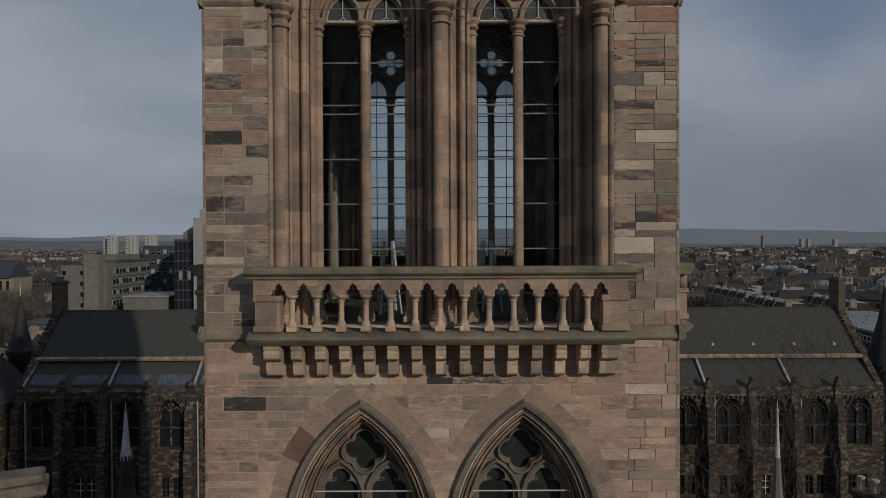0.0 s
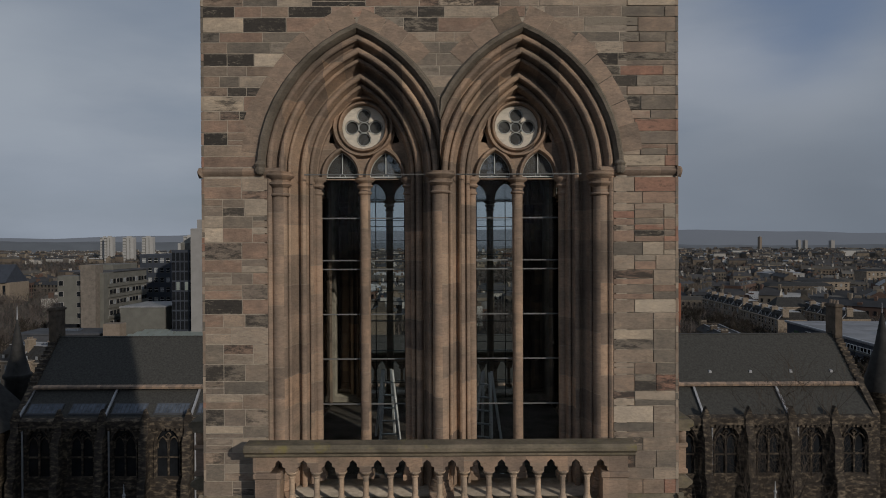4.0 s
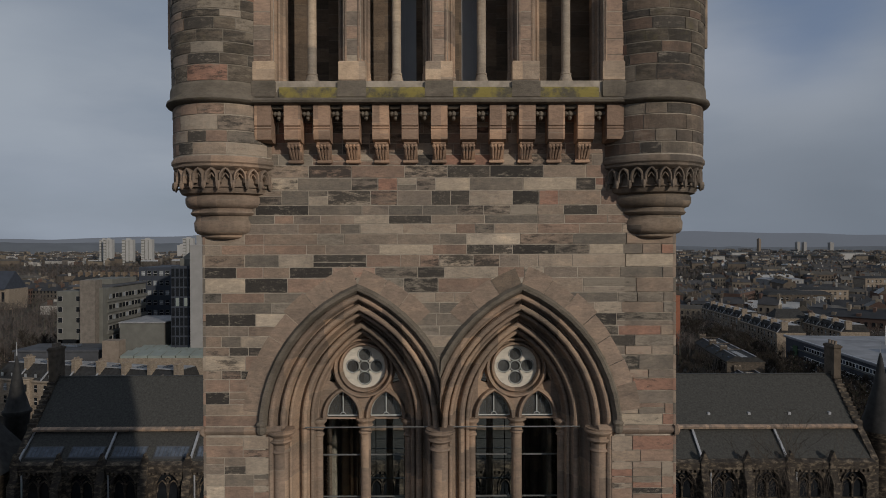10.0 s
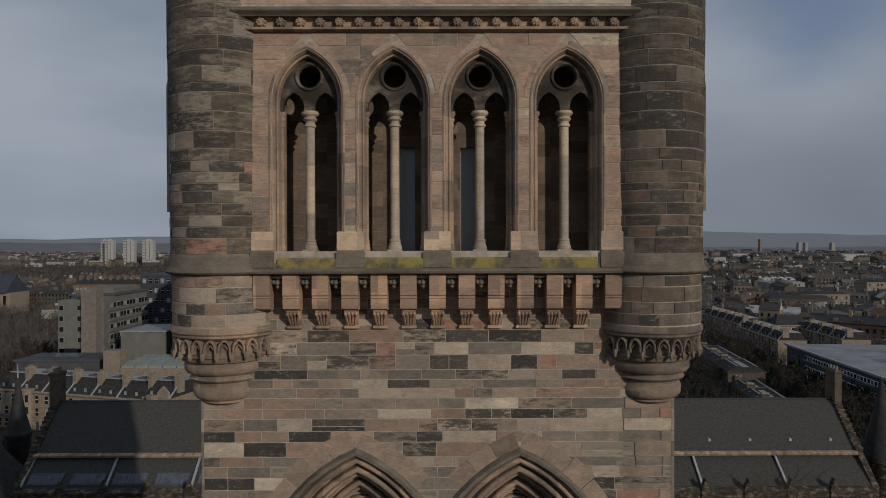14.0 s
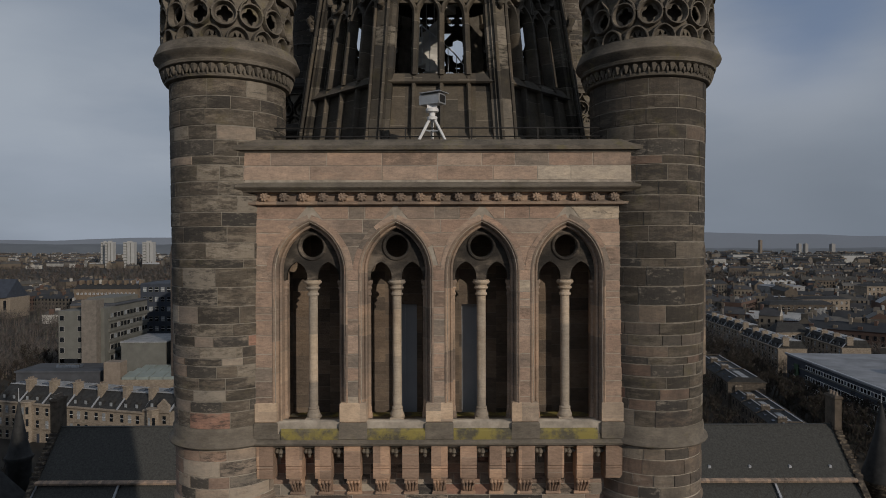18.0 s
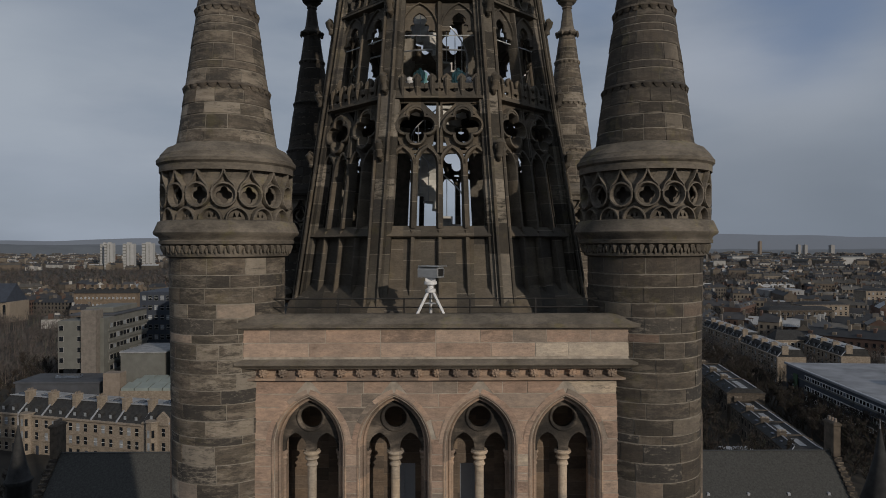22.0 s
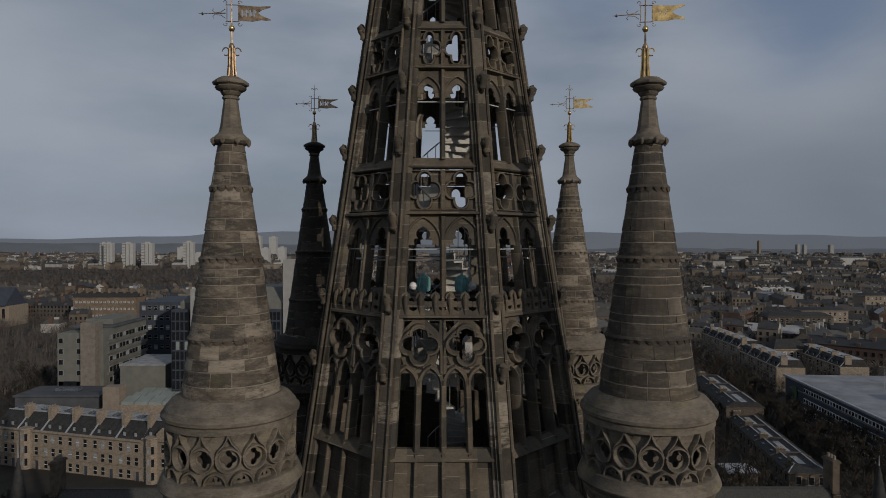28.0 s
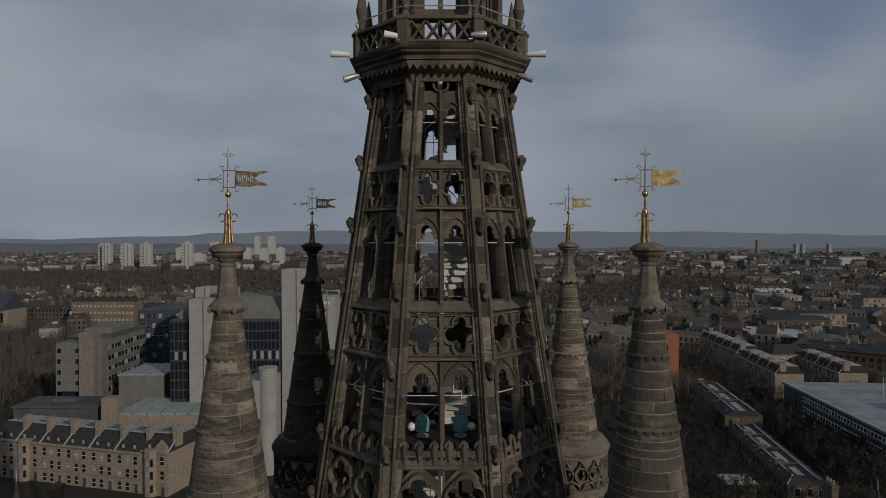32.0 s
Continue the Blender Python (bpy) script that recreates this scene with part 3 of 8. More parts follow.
def shaft_column(x, y, z0, z1, r, cap=0.36):
    """A slender shaft with a moulded base on a square block, and its capital."""
    c = z1 - cap
    b = r * 1.56
    return Geo().box(x - b, x + b, y - b, y + b, z0, z0 + 0.12, 0.012).lathe(x, y, [(r * 1.5, z0 + 0.115), (r * 1.56, z0 + 0.145), (r * 1.50, z0 + 0.175), (r * 1.36, z0 + 0.19), (r * 1.26, z0 + 0.235), (r * 1.14, z0 + 0.265), (r * 1.26, z0 + 0.28), (r * 1.22, z0 + 0.30), (r, z0 + 0.31), (r, c), (r * 1.28, c + 0.015), (r * 1.34, c + 0.035), (r * 1.25, c + 0.055), (r * 1.04, c + 0.07),
                              (r * 1.06, c + cap * 0.36), (r * 1.40, c + cap * 0.44), (r * 1.58, c + cap * 0.50), (r * 1.52, c + cap * 0.55), (r * 1.22, c + cap * 0.60), (r * 1.30, c + cap * 0.68),
                              (r * 1.75, c + cap * 0.78), (r * 1.92, c + cap * 0.85), (r * 1.92, c + cap * 0.91), (r * 1.70, c + cap * 0.94), (r * 1.78, z1)], 16)


face_meshes = []                            # (name, mesh, material, label)
face_meshes.append(("wall", belfry_wall, M_MORTAR, "tower wall of mixed sandstone blocks"))
for s in (-1, 1):
    face_meshes.append(("window_moulding", arch_sweep(s * WIN_X, SPRING, SILL, 1.74, BACK, ORDERS, 0.0), M_TRIM, "moulded sandstone arch orders"))
    face_meshes.append(("hood_mould", arch_sweep(s * WIN_X, SPRING, SPRING - 0.02, 1.74, BACK, hood, 0.0), M_TRIM_GREY, "weathered projecting hood mould"))
    low_prof = [(1.0 + (e - 0.91) * 0.353, d * 0.55) for e, d in ORDERS] + [(1.0, 0.98)]
    face_meshes.append(("window_moulding", arch_sweep(s * 1.52, 27.5, 20.0, 1.30, LOW_C, low_prof), M_TRIM, ""))
    face_meshes.append(("hood_mould", arch_sweep(s * 1.52, 27.5, 27.3, 1.30, LOW_C, [(e - 0.40, d) for e, d in hood]), M_TRIM_GREY, ""))
    # tracery of the tall window
    y_tr = YF + 1.0
    ROSE = 38.50
    head = pointed(s * WIN_X, SPRING - 0.04, 0.94, BACK, 9)
    lights = [pointed(s * WIN_X + k * 0.44, SPRING + 0.02, 0.325, 0.22, 7, SPRING - 0.02) for k in (-1, 1)]
    tri = [[(s * WIN_X + k * 0.57, 38.16), (s * WIN_X + k * 0.72, 38.20), (s * WIN_X + k * 0.64, 38.40)] for k in (-1, 1)]
    face_meshes.append(("tracery", plate([head, circle(s * WIN_X, ROSE, 0.44, 28)] + lights + tri, 0.16, on_face(y_tr), "tracery"), M_TRIM, "plate tracery in the window head"))
    flat = lambda u, v, d: Vector((u, d, v))
    ring_bars = Geo().bar(circle(s * WIN_X, ROSE, 0.475, 28), 0.07, y_tr - 0.10, y_tr + 0.03, flat, True)
    ring_bars.bar(circle(s * WIN_X, ROSE, 0.575, 28), 0.08, y_tr - 0.13, y_tr + 0.03, flat, True)
    for k in (-1, 1):
        ring_bars.bar(pointed(s * WIN_X + k * 0.44, SPRING + 0.02, 0.37, 0.22, 8, SPRING - 0.08), 0.09, y_tr - 0.10, y_tr + 0.03, flat)
    face_meshes.append(("tracery_bar", ring_bars, M_TRIM, ""))
    lobes = [(s * WIN_X + 0.238 * math.cos(t), ROSE + 0.238 * math.sin(t)) for t in (0, math.pi / 2, math.pi, 3 * math.pi / 2)]
    outline = foils(0, 0, 0.235, 0.150, 4, 0, 72)
    quatre = [[(s * WIN_X + max(math.hypot(u, v), 0.135) * math.cos(2 * math.pi * i / 72), ROSE + max(math.hypot(u, v), 0.135) * math.sin(2 * math.pi * i / 72)) for i, (u, v) in enumerate(outline)]]
    face_meshes.append(("roundel", plate([circle(s * WIN_X, ROSE, 0.435, 28)] + quatre, 0.08, on_face(y_tr + 0.04), "roundel"), M_WHITE_STONE, "pale stone roundel pierced with a quatrefoil"))
    lead = Geo()
    for u, v in lobes:
        lead.bar(circle(u, v, 0.130, 18), 0.017, y_tr + 0.06, y_tr + 0.085, flat, True)
    lead.bar(circle(s * WIN_X, ROSE, 0.105, 14), 0.017, y_tr + 0.06, y_tr + 0.085, flat, True)
    face_meshes.append(("leading", lead, M_CABLE, ""))
    face_meshes.append(("rose_glass", plate([circle(s * WIN_X, ROSE, 0.43, 24)], 0.02, on_face(y_tr + 0.10), "rose_glass"), M_GREYGLASS, "grey leaded glass in the roundel"))
    for k in (-1, 1):
        face_meshes.append(("light_glass", plate([pointed(s * WIN_X + k * 0.44, SPRING + 0.02, 0.335, 0.22, 7, SPRING - 0.02)], 0.02, on_face(y_tr + 0.10), "light_glass"), M_GREYGLASS, "grey leaded glass in the arched head"))
    face_meshes.append(("mullion", shaft_column(s * WIN_X + 0.02, y_tr + 0.04, SILL, SPRING + 0.0, 0.105, 0.34), M_TRIM, "slender round mullion shaft"))
    for k in (-1, 1):
        face_meshes.append(("jamb_shaft", shaft_column(s * WIN_X + k * 0.91, YF + 0.92, SILL, SPRING + 0.0, 0.085), M_TRIM, ""))
    face_meshes.append(("jamb_shaft", shaft_column(s * (WIN_X + 1.49), YF + 0.16, SILL, SPRING + 0.02, 0.145, 0.46), M_TRIM, ""))
    stop = Geo().lathe(s * (WIN_X + 1.80), YF - 0.05, [(0.02, 37.42), (0.07, 37.45), (0.10, 37.52), (0.085, 37.58), (0.11, 37.63), (0.06, 37.70), (0.02, 37.72)], 8)
    face_meshes.append(("hood_stop", stop, M_TRIM_GREY, "small carved hood stop"))
    bars = Geo()
    for z in (31.97, 32.88, 33.80, 34.71, 35.63, 35.81, 36.67):
        face_meshes.append(("saddle_bar", Geo().box(s * WIN_X - 0.88, s * WIN_X + 0.88, y_tr + 0.12, y_tr + 0.15, z - 0.012, z + 0.012), M_BAR, ""))
    for k in (-1, 1):
        u0 = s * WIN_X + k * 0.44
        bars.box(u0 - 0.009, u0 + 0.009, y_tr + 0.06, y_tr + 0.08, SPRING + 0.08, SPRING + 0.50)
        bars.bar([(u0 + 0.06 * math.cos(t * 0.5236), SPRING + 0.02 + 0.06 * math.sin(t * 0.5236)) for t in range(7)], 0.014, y_tr + 0.06, y_tr + 0.08, flat)
        bars.bar(pointed(u0, SPRING + 0.02, 0.315, 0.22, 7), 0.016, y_tr + 0.06, y_tr + 0.08, flat)
        bars.box(u0 - 0.31, u0 + 0.31, y_tr + 0.06, y_tr + 0.08, SPRING + 0.01, SPRING + 0.03)
    face_meshes.append(("glazing_bar", bars, M_CABLE, ""))
    face_meshes.append(("pane", Geo().box(s * WIN_X - 0.92, s * WIN_X + 0.92, y_tr + 0.17, y_tr + 0.178, SILL, SPRING), M_GLASS, "dark leaded glass"))
    # lower windows: quatrefoil over two lights
    yl = YF + 0.56
    cx = s * 1.52
    lows = [foils(cx, 28.95, 0.20, 0.19, 4, 0, 40)] + [trefoil_head(cx + k * 0.47, 28.12, 0.34) + [(cx + k * 0.46 + 0.36, 26.0), (cx + k * 0.46 - 0.36, 26.0)] for k in (-1, 1)]
    face_meshes.append(("tracery", plate([pointed(cx, 27.5, 1.02, LOW_C, 9, 25.9)] + lows, 0.18, on_face(yl), "tracery"), M_TRIM_GREY, "quatrefoil tracery of the lower window"))
    lt = Geo()
    lt.bar(foils(cx, 28.95, 0.205, 0.225, 4, 0, 40), 0.07, yl - 0.10, yl + 0.02, lambda u, v, d: Vector((u, d, v)), True)
    for k in (-1, 1):
        lt.bar(pointed(cx + k * 0.47, 28.05, 0.44, 0.34, 7, 26), 0.08, yl - 0.09, yl + 0.02, lambda u, v, d: Vector((u, d, v)))
    face_meshes.append(("tracery_bar", lt, M_TRIM_GREY, ""))
    face_meshes.append(("pane", Geo().box(cx - 1.0, cx + 1.0, yl + 0.14, yl + 0.15, 25.9, 29.6), M_LEADGLASS, "dark leaded glass"))
    face_meshes.append(("wire", Geo().tube([(cx - 0.95, yl - 0.2, 28.22), (cx + 0.95, yl - 0.2, 28.22)], 0.014, 5), M_CABLE, ""))
face_meshes.append(("centre_shaft", shaft_column(0.0, YF + 0.10, SILL, SPRING + 0.02, 0.15, 0.42), M_TRIM, "stout shaft between the paired windows"))
face_meshes.append(("tie_bar", Geo().tube([(-2.6, YF + 0.30, 37.47), (2.7, YF + 0.30, 37.47)], 0.013, 5), M_BAR, "thin metal tie bar across the windows"))
for s in (-1, 1):
    x0, x1 = sorted((s * 2.98, s * (HALF + 0.05)))
    face_meshes.append(("string_course", Geo().extrude_x(string_profile, x0, x1), M_TRIM, ""))
    x0, x1 = sorted((s * 3.40, s * (HALF + 0.09)))
    face_meshes.append(("weathering", Geo().extrude_x(setoff_profile, x0, x1), M_LEDGE, ""))

# balcony
YB = YF - 0.60
slab_prof = [(YF, 31.18), (YB + 0.06, 31.18), (YB + 0.02, 31.22), (YB - 0.04, 31.26), (YB - 0.06, 31.30), (YB - 0.05, 31.33), (YB + 0.10, 31.42), (YF, 31.42)]
face_meshes.append(("balcony_slab", Geo().extrude_x(slab_prof, -3.46, 3.44), M_LEDGE, "lichened balcony floor slab"))
rail_prof = [(YB + 0.26, 32.35), (YB + 0.03, 32.35), (YB, 32.38), (YB + 0.02, 32.41), (YB - 0.03, 32.43), (YB - 0.07, 32.47), (YB - 0.07, 32.53), (YB - 0.02, 32.58), (YB + 0.30, 32.58), (YB + 0.32, 32.52)]
face_meshes.append(("balcony_rail", Geo().extrude_x(rail_prof, -3.50, 3.46), M_LEDGE, "moulded stone handrail"))
top_loop = [(-3.36, 32.36), (3.33, 32.36), (3.33, 32.07)]
for k in range(13, -1, -1):
    u = -2.905 + k * 0.442
    top_loop += [(u + 0.155, 32.07)] + [(u + 0.155 * x, 32.07 + z) for x, z in ((0.78, 0.035), (0.80, 0.09), (0.46, 0.105), (0.44, 0.165), (0.0, 0.225), (-0.44, 0.165), (-0.46, 0.105), (-0.80, 0.09), (-0.78, 0.035))] + [(u - 0.155, 32.07)]
top_loop += [(-3.36, 32.07)]
face_meshes.append(("balcony_arcade", plate([top_loop], 0.18, on_face(YB + 0.04), "balcony_arcade"), M_TRIM, "row of small trefoil arches"))
for k in range(13):
    u = -2.684 + k * 0.442
    bal = Geo().box(u - 0.088, u + 0.088, YB + 0.03, YB + 0.23, 31.42, 31.52, 0.012)
    bal.lathe(u, YB + 0.13, [(0.085, 31.52), (0.075, 31.58), (0.052, 31.63), (0.050, 31.95), (0.066, 31.96), (0.066, 31.98), (0.052, 31.99), (0.10, 32.04), (0.11, 32.05), (0.11, 32.075)], 10)
    face_meshes.append(("baluster", bal, M_BALUSTER, ""))
for s in (-1, 1):
    face_meshes.append(("balcony_pier", Geo().box(s * 3.10 - 0.22, s * 3.10 + 0.22, YB + 0.03, YB + 0.33, 31.42, 32.07, 0.015).box(s * 3.10 - 0.25, s * 3.10 + 0.25, YB, YB + 0.36, 31.96, 32.07, 0.02).box(s * 3.10 - 0.25, s * 3.10 + 0.25, YB, YB + 0.36, 31.42, 31.54, 0.02), M_TRIM, ""))
    x0, x1 = sorted((s * 3.04, s * 3.33))
    face_meshes.append(("balcony_return", Geo().box(x0, x1, YB + 0.30, YF + 0.02, 31.42, 32.36), M_TRIM, ""))
corbel_prof = [(YF, 30.54), (YF - 0.14, 30.54), (YF - 0.24, 30.60), (YF - 0.28, 30.70), (YF - 0.28, 30.86), (YF - 0.37, 30.87), (YF - 0.44, 30.92), (YF - 0.46, 31.02), (YF - 0.42, 31.06), (YF - 0.46, 31.10), (YF - 0.48, 31.18), (YF, 31.18)]
for k in range(15):
    u = -3.06 + k * 0.435
    w = 0.15 if k in (0, 14) else 0.095
    face_meshes.append(("corbel", Geo().extrude_x(corbel_prof, u - w, u + w), M_BALUSTER, ""))

# arcade stage with its machicolation, frieze and parapet
YA = YF - 0.39
holes = []
ARC_X = (-2.36, -0.79, 0.79, 2.36)
for u in ARC_X:
    holes.append(pointed(u, 46.70, 0.63, 0.345, 9, 43.95))
face_meshes.append(("arcade_wall", plate([[(-3.45, 43.6), (3.45, 43.6), (3.45, 47.95), (-3.45, 47.95)]] + holes, 0.40, on_face(YA), "arcade_wall"), M_MORTAR, "sandstone wall with four pointed openings"))
for u in ARC_X:
    nook = [(0.69, -0.012), (0.665, -0.022), (0.645, -0.008), (0.60, 0.07), (0.59, 0.10)] + roll(0.565, 0.13, 0.026) + [(0.545, 0.20), (0.53, 0.26), (0.53, 0.70)]
    g = Geo()
    cols = []
    for e, d in nook:
        cols.append([(x, YA + d, z) for x, z in pointed(u, 46.70, e, 0.345, 9, 43.72)])
    face_meshes.append(("opening_moulding", g.rings(cols, closed=False), M_TRIM, ""))
    yt = YA + 0.24
    outer = pointed(u, 46.70, 0.56, 0.345, 9, 46.54)
    notch = []
    for k in (1, -1):
        notch += [(u + k * 0.292 + 0.20, 46.54)] + list(reversed(pointed(u + k * 0.292, 46.60, 0.20, 0.10, 7))) + [(u + k * 0.292 - 0.20, 46.54)]
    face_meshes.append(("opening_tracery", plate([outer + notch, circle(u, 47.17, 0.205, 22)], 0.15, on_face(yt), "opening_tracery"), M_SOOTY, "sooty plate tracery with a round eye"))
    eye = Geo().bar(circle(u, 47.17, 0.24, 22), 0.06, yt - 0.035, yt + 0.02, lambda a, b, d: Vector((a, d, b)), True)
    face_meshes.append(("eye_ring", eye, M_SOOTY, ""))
    face_meshes.append(("colonnette", shaft_column(u, yt + 0.08, 43.86, 46.54, 0.085, 0.30), M_COLUMN, "slender colonnette dividing the opening"))
    for k in (-1, 1):
        face_meshes.append(("respond", shaft_column(u + k * 0.53, yt + 0.10, 43.86, 46.54, 0.042, 0.30), M_TRIM, ""))
    face_meshes.append(("opening_sill", Geo().extrude_x([(YA - 0.04, 43.62), (YA - 0.055, 43.66), (YA - 0.055, 43.80), (YA - 0.02, 43.835), (YA + 0.42, 43.90), (YA + 0.9, 43.90), (YA + 0.9, 43.62)], u - 0.53, u + 0.53), M_SILL, "sill patched with yellow lichen"))
for k, u in enumerate((-3.17, -1.575, 0.0, 1.575, 3.17)):
    w = 0.245 if 0 < k < 4 else 0.20
    face_meshes.append(("pier_plinth", Geo().box(u - w, u + w, YA - 0.03, YA + 0.22, 43.95, 44.31, 0.02), M_BALUSTER, "plain pier plinth"))
    face_meshes.append(("plinth_foot", Geo().box(u - w - 0.012, u + w + 0.012, YA - 0.06, YA + 0.22, 43.64, 43.95, 0.02), M_TRIM_GREY, ""))
ledge = [(YF, 43.53), (YA - 0.06, 43.53), (YA - 0.10, 43.55), (YA - 0.12, 43.59), (YA - 0.09, 43.62), (YA - 0.03, 43.65), (YA - 0.03, 43.74), (YF, 43.74)]
face_meshes.append(("ledge", Geo().extrude_x(ledge, -3.4, 3.4), M_TRIM_GREY, "weathered ledge under the openings"))
block = [(YF, 42.86), (YA + 0.16, 42.86), (YA + 0.04, 42.90), (YA + 0.01, 42.98), (YA + 0.01, 43.06), (YA + 0.03, 43.08), (YA + 0.01, 43.10), (YA + 0.03, 43.13), (YA, 43.15), (YA, 43.53), (YF, 43.53)]
bracket = [(YF, 42.52), (YF - 0.06, 42.52), (YF - 0.07, 42.55), (YF - 0.05, 42.57), (YF - 0.10, 42.62), (YF - 0.18, 42.74), (YF - 0.20, 42.86), (YF, 42.86)]
for k in range(13):
    u = -3.20 + k * 0.5335
    face_meshes.append(("machicolation_block", Geo().extrude_x(block, u - 0.15, u + 0.15), M_ORANGE, ""))
    if 0 < k < 12:
        br = Geo().extrude_x(bracket, u - 0.125, u + 0.125)
        for dx in (-0.085, -0.03, 0.03, 0.085):
            br.tube([(u + dx * 0.75, YF - 0.075, 42.57), (u + dx * 0.9, YF - 0.13, 42.65), (u + dx, YF - 0.20, 42.74), (u + dx * 1.15, YF - 0.235, 42.80), (u + dx * 1.2, YF - 0.225, 42.84)], [0.018, 0.024, 0.028, 0.036, 0.02], 6)
        br.tube([(u - 0.115, YF - 0.235, 42.845), (u + 0.115, YF - 0.235, 42.845)], 0.026, 6)
        br.box(u - 0.14, u + 0.14, YF - 0.09, YF, 42.50, 42.56, 0.015)
        face_meshes.append(("carved_bracket", br, M_ORANGE, ""))
    if k < 12:
        cu_ = u + 0.267
        mask = Geo().box(cu_ - 0.115, cu_ + 0.115, YA + 0.06, YF, 43.46, 43.53, 0.02)
        for dx, z, r_ in ((-0.07, 43.38, 0.045), (0.07, 43.38, 0.045), (0.0, 43.37, 0.06), (0.0, 43.30, 0.04)):
            mask.lathe(cu_ + dx, YA + 0.14, [(0.01, z - r_), (r_, z - r_ * 0.3), (r_ * 0.9, z + r_ * 0.5), (0.01, z + r_)], 7)
        face_meshes.append(("slot_carving", mask, M_TRIM_GREY, ""))
frieze = Geo().extrude_x([(YA + 0.3, 47.91), (YA - 0.05, 47.91), (YA - 0.12, 47.93), (YA - 0.125, 47.97), (YA - 0.07, 47.985), (YA - 0.02, 48.01), (YA - 0.01, 48.07), (YA - 0.03, 48.13), (YA - 0.12, 48.16), (YA + 0.3, 48.16)], -3.46, 3.44)
face_meshes.append(("frieze", frieze, M_TRIM, "frieze band"))
for k in range(19):
    u = -3.16 + k * 0.352
    ro = Geo()
    for j in range(8):
        a, b = math.cos(2 * math.pi * j / 8 + 0.2), math.sin(2 * math.pi * j / 8 + 0.2)
        ro.tube([(u + 0.015 * a, YA - 0.125, 48.065 + 0.015 * b), (u + 0.055 * a, YA - 0.115, 48.065 + 0.055 * b), (u + 0.092 * a, YA - 0.06, 48.065 + 0.092 * b)], [0.016, 0.026, 0.022], 5)
    ro.rings([[(u + r * math.cos(2 * math.pi * j / 8), YA - h, 48.065 + r * math.sin(2 * math.pi * j / 8)) for j in range(8)] for r, h in ((0.085, 0.0), (0.08, 0.06), (0.03, 0.135), (0.01, 0.15))], caps=True)
    face_meshes.append(("carved_rosette", ro, M_TRIM, ""))
face_meshes.append(("cornice", Geo().extrude_x([(YA + 0.1, 48.14), (YA - 0.16, 48.15), (YA - 0.18, 48.18), (YA - 0.23, 48.20), (YA - 0.26, 48.23), (YA - 0.26, 48.25), (YA - 0.10, 48.36), (YA + 0.1, 48.38)], -3.64, 3.62), M_TRIM_GREY, "weathered cornice moulding"))
face_meshes.append(("parapet", Geo().box(-3.62, 3.58, YA - 0.15, YA + 0.30, 48.16, 48.9), M_MORTAR, "ashlar parapet"))
face_meshes.append(("coping", Geo().extrude_x([(YA + 0.38, 48.88), (YA - 0.18, 48.86), (YA - 0.19, 48.89), (YA - 0.25, 48.90), (YA - 0.26, 48.97), (YA - 0.20, 49.00), (YA - 0.05, 49.11), (YA + 0.10, 49.13), (YA + 0.30, 49.08), (YA + 0.40, 48.95)], -3.72, 3.66), M_GALLERY, "dark weathered coping"))
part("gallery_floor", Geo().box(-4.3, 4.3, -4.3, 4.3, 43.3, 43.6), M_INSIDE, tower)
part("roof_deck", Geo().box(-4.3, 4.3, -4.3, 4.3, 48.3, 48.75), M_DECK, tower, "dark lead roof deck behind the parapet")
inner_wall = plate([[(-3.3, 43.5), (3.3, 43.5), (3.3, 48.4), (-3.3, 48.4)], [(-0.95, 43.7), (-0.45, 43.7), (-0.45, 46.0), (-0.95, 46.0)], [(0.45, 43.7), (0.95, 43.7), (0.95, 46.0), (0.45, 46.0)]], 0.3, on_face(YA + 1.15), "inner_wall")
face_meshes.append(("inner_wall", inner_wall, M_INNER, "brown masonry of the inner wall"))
for s in (-1, 1):
    face_meshes.append(("inner_window", Geo().box(s * 0.7 - 0.27, s * 0.7 + 0.27, YA + 1.29, YA + 1.33, 43.6, 46.0).box(s * 0.7 - 0.02, s * 0.7 + 0.02, YA + 1.25, YA + 1.31, 43.6, 46.0), M_FROST, "frosted window in the inner wall"))

# leaded lattice of the far windows alone
for s in (-1, 1):
    for k in (-1, 1):
        u0 = s * WIN_X + k * 0.44
        part("lattice_bar", Geo().box(u0 - 0.012, u0 + 0.012, YF + 1.10, YF + 1.125, SILL, SPRING), M_IRON, tower, "", QUARTERS[2])
    for j in range(9):
        z = 31.9 + j * 0.62
        part("lattice_bar", Geo().box(s * WIN_X - 0.86, s * WIN_X + 0.86, YF + 1.10, YF + 1.122, z - 0.008, z + 0.008), M_IRON, tower, "", QUARTERS[2])
front = {}
for i, (name, data, material, label) in enumerate(face_meshes):
    if isinstance(data, Geo):
        data = data.mesh(name, 35)
    for k, q in enumerate(QUARTERS):
        ob = part(name, data, material, tower, label, q)
        if k == 0:
            front.setdefault(name, ob)

